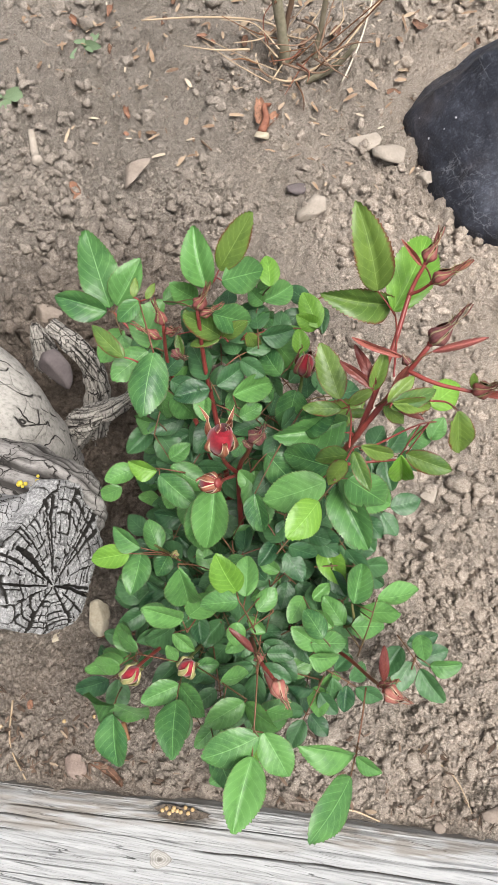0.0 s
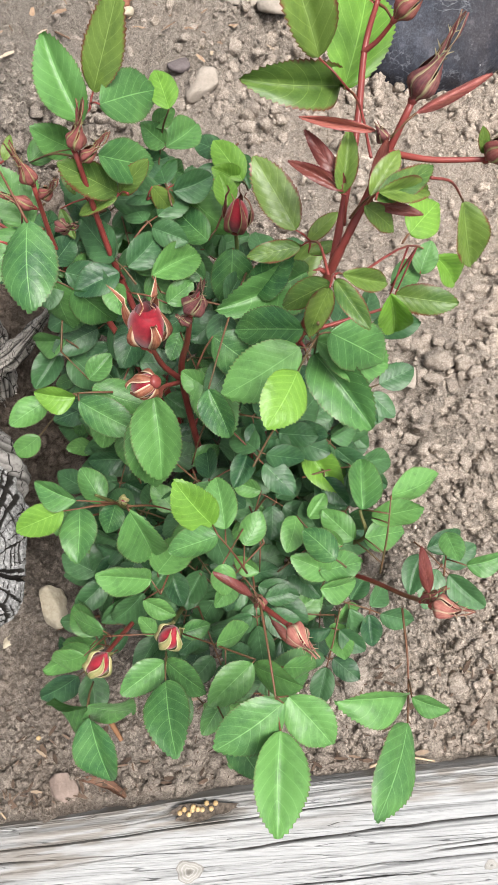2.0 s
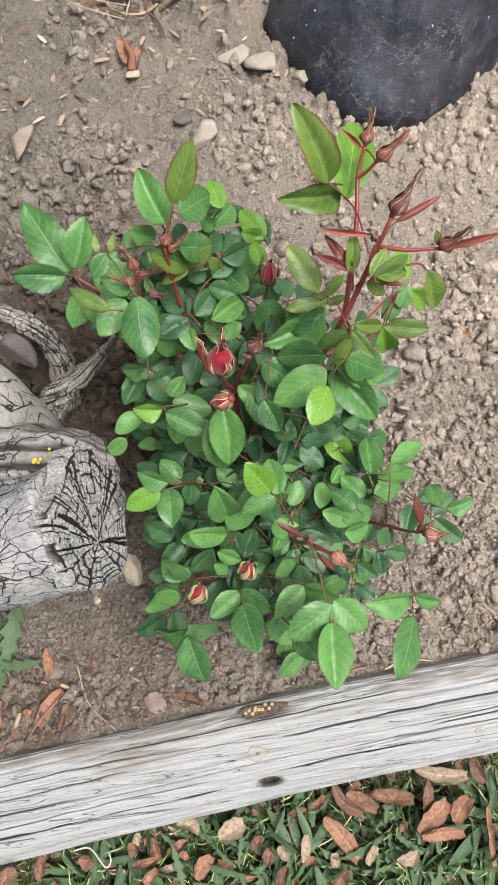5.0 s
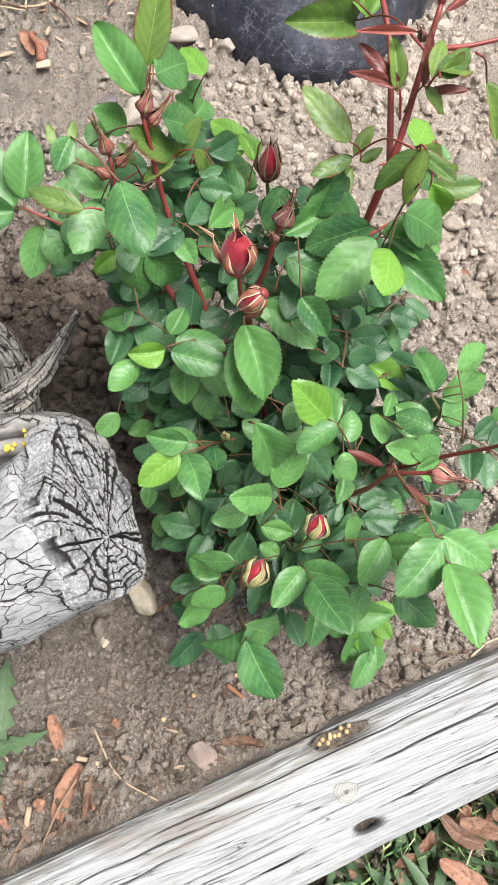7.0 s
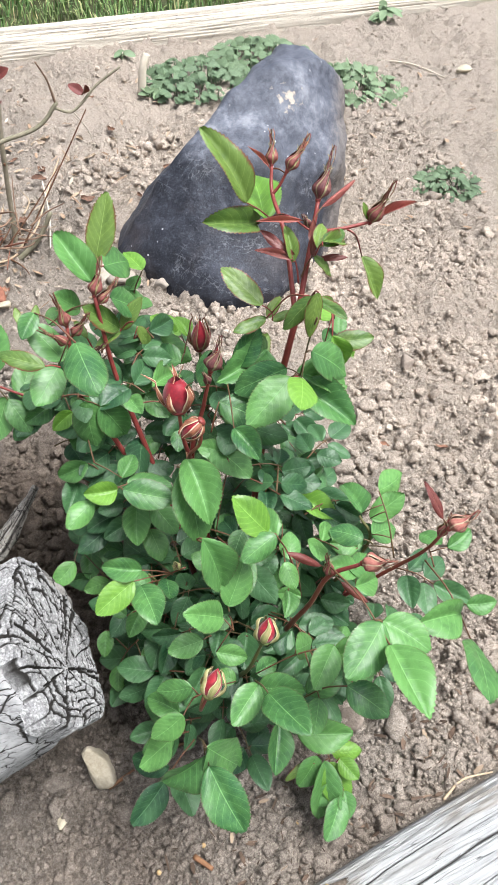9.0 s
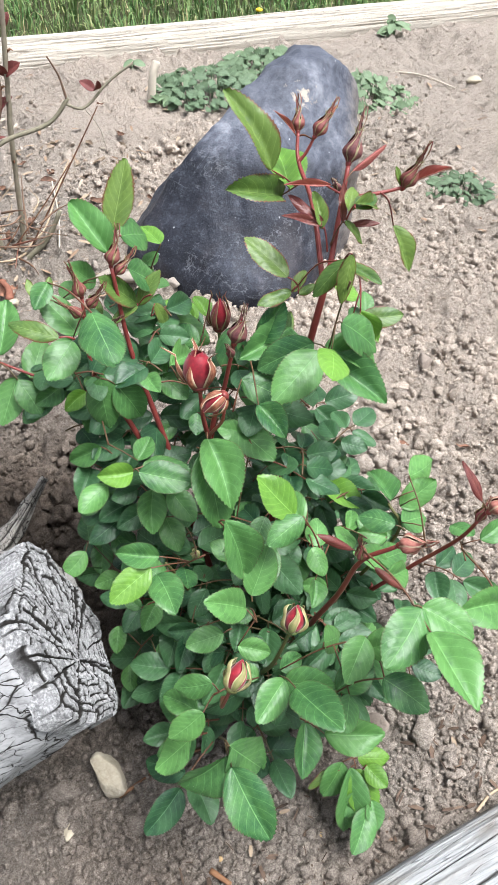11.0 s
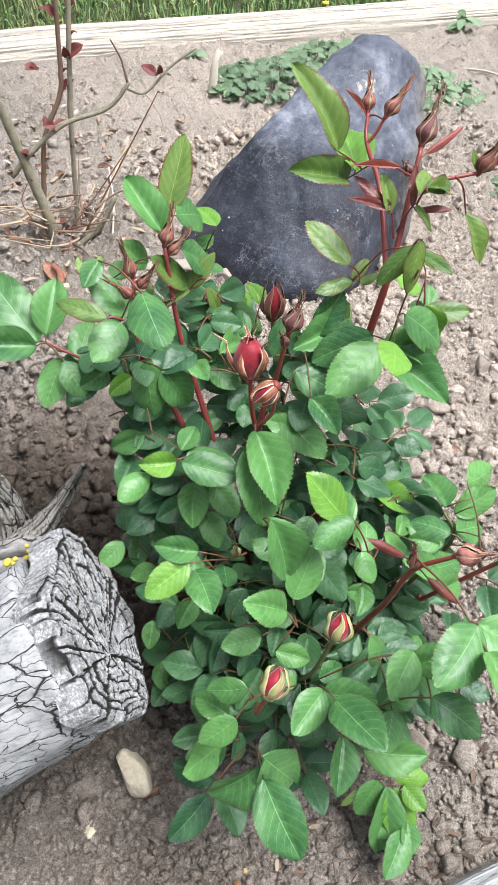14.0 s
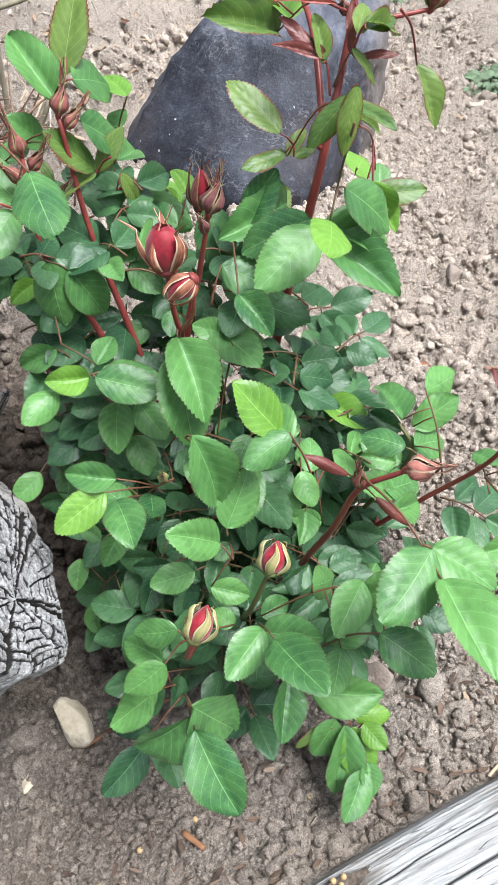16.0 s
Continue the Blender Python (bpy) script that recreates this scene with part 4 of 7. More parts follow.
spray((0.149, -0.065, 0.169), [((0.153, -0.065, 0.175), (0.184, -0.057, 0.183), "green"), ((0.162, -0.089, 0.229), (0.177, -0.115, 0.228), "green")])
spray((0.132, -0.062, 0.145), [((0.133, -0.067, 0.148), (0.119, -0.097, 0.140), "green"), ((0.144, -0.076, 0.140), (0.180, -0.094, 0.144), "green")])
spray((0.077, -0.035, 0.112), [((0.074, -0.027, 0.119), (0.052, -0.004, 0.123), "green"), ((0.066, -0.032, 0.104), (0.041, -0.035, 0.102), "green")])
spray((0.184, -0.082, 0.026), [((0.185, -0.092, 0.029), (0.161, -0.101, 0.024), "green"), ((0.182, -0.105, 0.033), (0.159, -0.129, 0.027), "green"), ((0.188, -0.101, 0.031), (0.183, -0.121, 0.028), "green"), ((0.191, -0.082, 0.051), (0.198, -0.102, 0.049), "light"), ((0.169, -0.074, 0.044), (0.146, -0.080, 0.039), "young")])
spray((0.057, 0.158, 0.321), [((0.047, 0.158, 0.325), (0.019, 0.173, 0.334), "young")])
spray((0.068, 0.180, 0.256), [((0.063, 0.177, 0.258), (0.045, 0.169, 0.252), "light"), ((0.070, 0.176, 0.259), (0.065, 0.187, 0.264), "green")])
spray((0.128, 0.180, 0.261), [((0.125, 0.175, 0.261), (0.114, 0.190, 0.268), "green"), ((0.122, 0.178, 0.257), (0.134, 0.156, 0.247), "green")])
spray((0.095, 0.204, 0.273), [((0.092, 0.201, 0.275), (0.095, 0.181, 0.264), "green"), ((0.074, 0.202, 0.291), (0.081, 0.187, 0.283), "young"), ((0.080, 0.211, 0.316), (0.086, 0.198, 0.309), "young")])
spray((0.053, 0.208, 0.247), [((0.052, 0.204, 0.248), (0.028, 0.195, 0.241), "green")])
spray((0.164, 0.201, 0.269), [((0.159, 0.195, 0.266), (0.138, 0.214, 0.273), "green"), ((0.171, 0.211, 0.277), (0.167, 0.228, 0.287), "light")])
spray((0.132, 0.239, 0.309), [((0.130, 0.239, 0.315), (0.143, 0.244, 0.321), "green")])
spray((0.127, 0.099, 0.266), [((0.125, 0.093, 0.266), (0.126, 0.048, 0.246), "green")])
spray((0.121, 0.0, 0.203), [((0.121, 0.002, 0.207), (0.14, 0.018, 0.232), "green")])
spray((0.214, 0.086, 0.19), [((0.218, 0.082, 0.193), (0.24, 0.052, 0.192), "light")])
spray((0.208, 0.098, 0.314), [((0.212, 0.1, 0.317), (0.255, 0.092, 0.3), "green")])
spray((0.212, 0.15, 0.29), [((0.214, 0.152, 0.297), (0.166, 0.124, 0.306), "green")])
spray((0.15, 0.117, 0.25), [((0.152, 0.115, 0.254), (0.168, 0.073, 0.25), "green")])
spray((0.15, 0.108, 0.27), [((0.16, 0.118, 0.289), (0.19, 0.094, 0.279), "green")])
spray((0.07, -0.03, 0.12), [((0.063, -0.035, 0.112), (0.035, -0.051, 0.127), "green"), ((0.072, -0.029, 0.138), (0.054, -0.008, 0.137), "green")])


def cane(points, r0, r1, material, thorns=0):
    """A cane through points, with a few thorns on it."""
    pts = smooth_line([Vector(p) - ROOT for p in points], 6)
    c = tube_mesh([(pts, r0 * 0.85, r1 * 0.75, 9)], "cane", material, bush)
    for k in range(thorns):
        i = 2 + (k * 7) % (len(pts) - 3)
        d = (pts[i + 1] - pts[i]).normalized()
        side = d.cross(Vector((math.sin(k * 2.1), math.cos(k * 2.1), 0.3))).normalized()
        p = pts[i] + side * r0 * 0.6
        v, f = tube([p - d * 0.0018, p + side * 0.003, p + side * 0.006 - d * 0.0012], [0.0016, 0.0009, 0.0002], 5)
        mesh_object("thorn", v, f, CANE_RED, c)
    return c


cane([(0.165, 0.05, -0.02), (0.178, 0.08, 0.1), (0.197, 0.114, 0.218), (0.212, 0.119, 0.309), (0.219, 0.121, 0.356), (0.231, 0.137, 0.381), (0.246, 0.158, 0.414)], 0.0045, 0.0019, CANE_RED, 6)
cane([(0.218, 0.12, 0.345), (0.228, 0.165, 0.383), (0.233, 0.201, 0.399), (0.238, 0.215, 0.413)], 0.0024, 0.0015, CANE_RED)
cane([(0.232, 0.2, 0.398), (0.238, 0.2, 0.405), (0.243, 0.2, 0.415)], 0.0015, 0.0012, CANE_RED)
cane([(0.237, 0.147, 0.397), (0.255, 0.14, 0.4), (0.277, 0.137, 0.403)], 0.0018, 0.0014, CANE_RED)
cane([(0.155, 0.055, -0.02), (0.148, 0.09, 0.12), (0.139, 0.119, 0.226), (0.146, 0.115, 0.29), (0.15, 0.112, 0.326)], 0.0036, 0.0016, CANE_RED, 2)
cane([(0.139, 0.118, 0.23), (0.13, 0.113, 0.265), (0.126, 0.111, 0.297)], 0.0023, 0.0018, CANE_RED)
cane([(0.138, 0.116, 0.232), (0.13, 0.1, 0.262), (0.131, 0.083, 0.29), (0.131, 0.081, 0.312)], 0.0017, 0.0014, CANE_RED)
cane([(0.168, 0.06, -0.02), (0.17, 0.13, 0.14), (0.176, 0.185, 0.24), (0.176, 0.198, 0.272)], 0.003, 0.0016, CANE)
cane([(0.15, 0.06, -0.02), (0.132, 0.12, 0.12), (0.113, 0.16, 0.22), (0.1, 0.182, 0.283), (0.094, 0.195, 0.347)], 0.0038, 0.0018, CANE_RED, 3)
cane([(0.128, 0.125, 0.13), (0.09, 0.165, 0.23), (0.071, 0.18, 0.27), (0.07, 0.186, 0.333)], 0.003, 0.0016, CANE_RED)
cane([(0.08, 0.172, 0.25), (0.04, 0.21, 0.25), (0.011, 0.229, 0.26)], 0.0018, 0.0012, CANE_RED)
cane([(0.175, 0.04, -0.02), (0.215, 0.02, 0.1), (0.248, 0.0, 0.17), (0.266, -0.02, 0.225), (0.27, -0.028, 0.262)], 0.0024, 0.0016, CANE_RED, 2)
cane([(0.165, 0.03, -0.02), (0.172, 0.005, 0.12), (0.178, -0.015, 0.2), (0.181, -0.024, 0.248), (0.193, -0.037, 0.274)], 0.003, 0.0017, CANE_RED)
cane([(0.15, 0.03, -0.02), (0.132, -0.005, 0.1), (0.122, -0.035, 0.18), (0.127, -0.04, 0.225)], 0.0026, 0.0014, CANE)
cane([(0.145, 0.03, -0.02), (0.105, -0.005, 0.09), (0.082, -0.045, 0.17), (0.083, -0.053, 0.208)], 0.0026, 0.0015, CANE_RED)
cane([(0.15, 0.045, -0.02), (0.115, 0.055, 0.1), (0.09, 0.055, 0.17), (0.08, 0.055, 0.195)], 0.0026, 0.0013, CANE)
cane([(0.18, 0.045, -0.02), (0.222, 0.03, 0.11), (0.25, 0.02, 0.19), (0.247, 0.035, 0.21)], 0.0026, 0.0013, CANE)
cane([(0.208, 0.117, 0.29), (0.235, 0.126, 0.288), (0.262, 0.132, 0.292)], 0.0016, 0.001, CANE_RED)
cane([(0.17, 0.02, -0.02), (0.18, -0.03, 0.03), (0.185, -0.07, 0.05)], 0.002, 0.001, CANE)


# ---- rose buds ----
def petal_material():
    m = Mat("red_petal", 0.55, 0.3)
    n = m.noise(260, 4, 0.6)
    m.colour(m.ramp(n, (0.3, (0.15, 0.003, 0.01)), (0.7, (0.31, 0.01, 0.024))))
    m.bump(n, 0.2, 0.0006)
    m.b.inputs["Sheen Weight"].default_value = 0.3
    return m.m


def sepal_material(name, low, high, edge):
    m = Mat(name, 0.6, 0.25)
    uv = m.t.nodes.new("ShaderNodeUVMap").outputs[0]
    sep = m.t.nodes.new("ShaderNodeSeparateXYZ")
    m.link(uv, sep.inputs[0])
    rim = m.ramp(m.math("ABSOLUTE", sep.outputs[0]), (0.62, (0, 0, 0)), (0.9, (0.9, 0.9, 0.9)))
    n = m.noise(320, 4, 0.6)
    c = m.ramp(n, (0.3, low), (0.7, high))
    streak = m.noise(1.0, 3, 0.6, m.scaled(5.0, 0.7, 1.0, uv))
    c = m.mix(m.ramp(streak, (0.5, (0, 0, 0)), (0.66, (0.16, 0.16, 0.16))), c, edge)
    m.colour(m.mix(rim, c, edge))
    m.bump(n, 0.4, 0.0006)
    return m.m


PETAL = petal_material()
SEPAL_BROWN = sepal_material("brown_sepal", (0.065, 0.02, 0.026), (0.19, 0.062, 0.062), (0.32, 0.28, 0.16))
SEPAL_CREAM = sepal_material("pale_edged_sepal", (0.14, 0.035, 0.025), (0.26, 0.1, 0.05), (0.6, 0.46, 0.32))
SEPAL_GREEN = sepal_material("green_sepal", (0.17, 0.2, 0.06), (0.3, 0.24, 0.12), (0.45, 0.38, 0.22))
SEPAL_RED = sepal_material("red_sepal", (0.11, 0.026, 0.031), (0.26, 0.08, 0.07), (0.3, 0.28, 0.13))
SEPAL_PINK = sepal_material("pink_sepal", (0.22, 0.06, 0.055), (0.4, 0.17, 0.13), (0.52, 0.4, 0.27))


def ovoid(t, plump):
    """The radius of a bud at t of its height, 1 at its widest."""
    return math.sin(math.pi * min(1.0, t) ** plump) ** 0.62 if 0 < t < 1 else 0.0


def bud(base, tip, wide, sepal, open_by=0.0, tail=0.5, label="", show=1.0, slim=1.0):
    """A rosebud from base to tip: a hip, wrapped petals, and five sepals that clasp the bud or, by open_by, stand off."""
    b = Vector(base) - ROOT
    axis = (Vector(tip) - Vector(base)) * (1.0 if slim < 0.9 else 0.85)
    beaked = slim > 0.9 and tail > 0.22
    wide = wide * (0.95 if slim < 0.9 else 0.78 if beaked else 0.5)
    tail = tail * (0.95 if beaked else 1.5)
    h = axis.length
    z = axis.normalized()
    x = z.cross(Vector((0.2, 0.9, 0.3))).normalized()
    turn = Matrix((x, z.cross(x), z)).transposed().to_4x4()
    place = Matrix.Translation(b) @ turn
    rings = [(0.0, 0.14), (0.04, 0.24), (0.1, 0.32), (0.16, 0.3), (0.2, 0.2)]
    verts, faces = [], []
    for t, r in rings:
        r = r * (0.62 if beaked else 1.0)
        verts += [(math.cos(k * 0.628) * r * wide, math.sin(k * 0.628) * r * wide, (t - 0.12) * h) for k in range(10)]
    faces = [(i * 10 + k, i * 10 + (k + 1) % 10, (i + 1) * 10 + (k + 1) % 10, (i + 1) * 10 + k) for i in range(4) for k in range(10)]
    faces.append(tuple(range(9, -1, -1)))
    hip = mesh_object("rosebud", verts, faces, CANE if sepal is SEPAL_GREEN else CANE_RED, bush)
    hip.matrix_basis = place
    tagged(hip, label)
    body = h * show
    blunt = open_by > 0.5
    for p in range(5):
        verts, faces = [], []
        for i in range(13):
            t = 0.02 + 0.96 * i / 12
            for j in range(11):
                s = j / 10
                a = p * 2.51 + s * 2.7
                r = 0.5 * wide * ovoid(t * 0.93 + 0.03, 0.78) * (0.93 - 0.085 * p * t + 0.26 * s * t) * (1 - 0.3 * t ** 3) * (1 - 0.8 * t ** 9)
                if beaked:
                    r *= 0.62 * max(0.12, 1 - 1.3 * max(0.0, t - 0.3))
                if blunt:
                    r = 0.5 * wide * math.sin(math.pi * (0.1 + 0.76 * t)) ** 0.62 * (1.02 - 0.1 * p + 0.2 * s * t - 0.05 * p * t)
                top = t * body * (1 - 0.05 * (2 * s - 1) ** 2) * (1 + 0.02 * p * blunt)
                verts.append((math.cos(a) * r, math.sin(a) * r, top))
        faces = [(i * 11 + j, i * 11 + j + 1, (i + 1) * 11 + j + 1, (i + 1) * 11 + j) for i in range(12) for j in range(10)]
        mesh_object("petal", verts, faces, PETAL, hip)
    for p in range(5):
        verts, faces, uvs = [], [], []
        a0 = p * 1.2566 + 0.93
        n = 16
        for i in range(n + 1):
            t = i / n
            long = 1.0 + tail
            u = t * long
            half = slim * 0.75 * (1 - t) ** (1.1 if blunt else 0.5 if tail < 0.05 else 0.95) if slim < 0.9 else 0.72 * (1 - t ** 1.8) * (0.55 + 0.9 * min(1, t * 3)) + 0.04 * (1 - t)
            if beaked:
                half = 0.74 * (1 - t ** 1.5) * min(1.0, 0.8 + 1.4 * t) + 0.05 * (1 - t)
            if u < 1:
                r = 0.5 * wide * max(ovoid(min(0.98, u * 0.93 + 0.03), 0.66 if slim > 0.9 else 0.78), 0.09) * 1.04 + 0.0004
            else:
                r = 0.5 * wide * 0.1
            if beaked:
                r = 0.5 * wide * (0.1 + 0.9 * math.exp(-(abs(u - 0.32) / (0.3 if u < 0.32 else 0.4)) ** 1.8)) * min(1.0, 0.55 + 2.2 * u)
            apart = open_by * (0.35 if beaked else 1.0) if not blunt or p in (1, 3, 4) else 0.02
            part_off = apart + (0.3 if beaked else 1.0) * (0.06 + 0.16 * ((p * 7 + int(wide * 9000)) % 5) / 4 if tail > 0.2 else 0.0) * max(0.0, t - 0.45) * 1.6
            off = part_off * wide * 1.5 * max(0.0, t - 0.12) ** 1.4
            drop = apart * h * 0.5 * max(0.0, t - 0.25) ** 1.3
            wig = 0.0012 * math.sin(7 * t + p * 2)
            swirl = 1.5 * max(0.0, u - 0.4) if beaked else 0.0
            for j in range(-2, 3):
                a = a0 + swirl + j / 2 * half * (1.0 if u < 1 else 1.6)
                keel = r * 0.22 * (1 - abs(j) / 2) + 0.0004 * math.sin(5 * j + 9 * t)
                verts.append((math.cos(a) * (r + off + keel) + wig * t, math.sin(a) * (r + off + keel) - wig * t, u * h - drop))
                uvs.append((j / 2, t))
        faces = [(i * 5 + j, i * 5 + j + 1, (i + 1) * 5 + j + 1, (i + 1) * 5 + j) for i in range(n) for j in range(4)]
        if beaked:
            for t, side in ((0.5, 0), (0.62, 4), (0.75, 2)):
                k = int(t * n) * 5 + side
                c = Vector(verts[k])
                out = Vector((c.x, c.y, 0)).normalized()
                across = Vector((-out.y, out.x, 0)) * (0.7 if side == 4 else -0.7)
                far = c + (out * 0.5 + across + Vector((0, 0, 0.9))) * h * 0.13
                low = len(verts)
                verts += [tuple(c), tuple(c + Vector((0, 0, h * 0.05))), tuple(far)]
                uvs += [(1, t), (1, t), (1, t)]
                faces.append((low, low + 1, low + 2))
        mesh_object("sepal", verts, faces, sepal, hip, True, uvs)
    return hip


bud((0.126, 0.111, 0.298), (0.1265, 0.119, 0.32), 0.0205, SEPAL_CREAM, 0.75, 0.3, "opening dark red rosebud with parted sepals", 1.0, 0.52)
bud((0.176, 0.198, 0.273), (0.177, 0.2, 0.3), 0.016, SEPAL_RED, 0.1, 0.15, "dark red rosebud with pale striped sepals", 1.0, 0.6)
bud((0.15, 0.112, 0.327), (0.157, 0.113, 0.352), 0.014, SEPAL_BROWN, 0.0, 0.35, "closed brown-red rosebud")
bud((0.148, 0.111, 0.318), (0.144, 0.108, 0.33), 0.008, SEPAL_BROWN, 0.0, 0.2, "small closed brown-red rosebud")
bud((0.131, 0.081, 0.314), (0.117, 0.082, 0.303), 0.0125, SEPAL_CREAM, 0.05, 0.0, "nodding closed rosebud with striped sepals", 1.0, 0.66)
bud((0.083, -0.054, 0.21), (0.094, -0.044, 0.222), 0.0135, SEPAL_GREEN, 0.12, 0.0, "round rosebud striped red and green", 1.0, 0.62)
bud((0.127, -0.041, 0.227), (0.134, -0.033, 0.241), 0.0135, SEPAL_GREEN, 0.08, 0.0, "round rosebud striped red and green", 1.0, 0.62)
bud((0.194, -0.038, 0.276), (0.204, -0.053, 0.293), 0.0135, SEPAL_PINK, 0.0, 0.3, "closed pointed brown-red rosebud")
bud((0.27, -0.03, 0.264), (0.284, -0.035, 0.282), 0.014, SEPAL_PINK, 0.0, 0.28, "closed pointed brown-red rosebud")
bud((0.268, -0.026, 0.25), (0.278, -0.021, 0.264), 0.008, SEPAL_RED, 0.0, 0.3, "small closed brown-red rosebud")
bud((0.181, -0.024, 0.25), (0.178, -0.022, 0.272), 0.008, SEPAL_RED, 0.0, 0.3, "small pointed red rosebud")
bud((0.238, 0.215, 0.413), (0.241, 0.224, 0.428), 0.0105, SEPAL_RED, 0.34, 0.7, "closed pointed reddish rosebud", 1.0, 0.95)
bud((0.243, 0.2, 0.415), (0.256, 0.203, 0.432), 0.0105, SEPAL_RED, 0.28, 0.65, "closed reddish-green rosebud", 1.0, 0.95)
bud((0.246, 0.158, 0.414), (0.256, 0.166, 0.436), 0.0135, SEPAL_BROWN, 0.16, 0.7, "closed pointed brown-red rosebud", 1.0, 0.95)
bud((0.277, 0.137, 0.403), (0.284, 0.133, 0.425), 0.0115, SEPAL_RED, 0.24, 0.75, "closed pointed reddish rosebud", 1.0, 0.95)
bud((0.236, 0.15, 0.4), (0.232, 0.15, 0.409), 0.007, SEPAL_BROWN, 0.0, 0.2, "tiny closed rosebud")
bud((0.094, 0.195, 0.347), (0.1, 0.199, 0.366), 0.011, SEPAL_RED, 0.3, 0.75, "closed purplish rosebud", 1.0, 0.95)
bud((0.096, 0.194, 0.34), (0.108, 0.196, 0.352), 0.008, SEPAL_RED, 0.3, 0.75, "small closed reddish rosebud", 1.0, 0.95)
bud((0.07, 0.186, 0.333), (0.066, 0.188, 0.352), 0.01, SEPAL_RED, 0.3, 0.75, "closed reddish rosebud with long sepals", 1.0, 0.95)
bud((0.073, 0.184, 0.325), (0.082, 0.18, 0.34), 0.008, SEPAL_RED, 0.3, 0.75, "small closed reddish rosebud", 1.0, 0.95)
bud((0.068, 0.18, 0.322), (0.055, 0.178, 0.336), 0.008, SEPAL_RED, 0.3, 0.75, "small closed reddish rosebud", 1.0, 0.95)
bud((0.078, 0.176, 0.31), (0.088, 0.168, 0.322), 0.009, SEPAL_BROWN, 0.3, 0.75, "closed brown-red rosebud", 1.0, 0.95)
bud((0.1, 0.05, 0.2), (0.098, 0.045, 0.214), 0.007, SEPAL_GREEN, 0.02, 0.4, "small green rosebud")

# young red leaves still folded near the top of the tall shoot
spray((0.222, 0.13, 0.37), [((0.221, 0.137, 0.385), (0.196, 0.148, 0.392), "red"), ((0.221, 0.138, 0.386), (0.203, 0.157, 0.4), "red"), ((0.219, 0.136, 0.384), (0.222, 0.156, 0.401), "young")])
spray((0.224, 0.131, 0.374), [((0.231, 0.127, 0.389), (0.25, 0.118, 0.394), "red"), ((0.23, 0.13, 0.39), (0.235, 0.143, 0.41), "red")])
spray((0.239, 0.15, 0.402), [((0.232, 0.152, 0.404), (0.2, 0.156, 0.408), "bract"), ((0.248, 0.155, 0.41), (0.276, 0.162, 0.425), "bract")])
spray((0.182, -0.024, 0.252), [((0.176, -0.02, 0.258), (0.157, -0.012, 0.272), "red"), ((0.186, -0.032, 0.25), (0.198, -0.05, 0.244), "red")])
spray((0.27, -0.028, 0.262), [((0.268, -0.024, 0.268), (0.262, -0.006, 0.29), "red")])
spray((0.238, 0.215, 0.41), [((0.236, 0.214, 0.411), (0.22, 0.216, 0.429), "bract"), ((0.243, 0.203, 0.412), (0.262, 0.207, 0.432), "bract")])
spray((0.277, 0.137, 0.403), [((0.279, 0.137, 0.403), (0.313, 0.136, 0.415), "bract"), ((0.276, 0.139, 0.404), (0.272, 0.142, 0.416), "young")])
# outlying leaf beside the log
spray((0.011, 0.229, 0.26), [((0.006, 0.234, 0.258), (-0.022, 0.281, 0.295), "green"), ((0.012, 0.235, 0.262), (0.027, 0.264, 0.292), "green"), ((0.004, 0.231, 0.257), (-0.04, 0.229, 0.267), "green"), ((0.02, 0.214, 0.252), (0.03, 0.19, 0.236), "green"), ((0.02, 0.22, 0.25), (0.0, 0.198, 0.226), "green")])
# a low shoot that trails over the soil
spray((0.185, -0.07, 0.05), [((0.18, -0.078, 0.048), (0.165, -0.112, 0.012), "green"), ((0.184, -0.08, 0.046), (0.185, -0.112, 0.02), "light"), ((0.188, -0.074, 0.05), (0.212, -0.085, 0.05), "light"), ((0.176, -0.072, 0.048), (0.155, -0.085, 0.03), "green")])


# The inner and lower sprays all take the leaf with painted shade.
def under_cluster():
    """The lower leaves of the leafy shoots beside the stump."""
    tops = [p for p in TIPS if 0.05 < p.x < 0.2 and p.y > 0.13 and p.z > 0.26]
    for k in range(34):
        p = tops[pick.randrange(len(tops))]
        c = Vector((p.x + pick.uniform(-0.02, 0.03), p.y + pick.uniform(-0.03, 0.02), p.z - pick.uniform(0.025, 0.09)))
        ang = pick.uniform(0, 6.283)
        d = Vector((math.cos(ang), math.sin(ang), pick.uniform(-0.3, 0.25))).normalized()
        side = d.cross(Vector((0, 0, 1))).normalized()
        size = pick.uniform(0.024, 0.036)
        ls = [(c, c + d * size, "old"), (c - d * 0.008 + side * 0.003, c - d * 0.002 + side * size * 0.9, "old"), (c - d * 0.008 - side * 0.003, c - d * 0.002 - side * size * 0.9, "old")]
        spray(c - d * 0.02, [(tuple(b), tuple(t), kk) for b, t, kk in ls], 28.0)


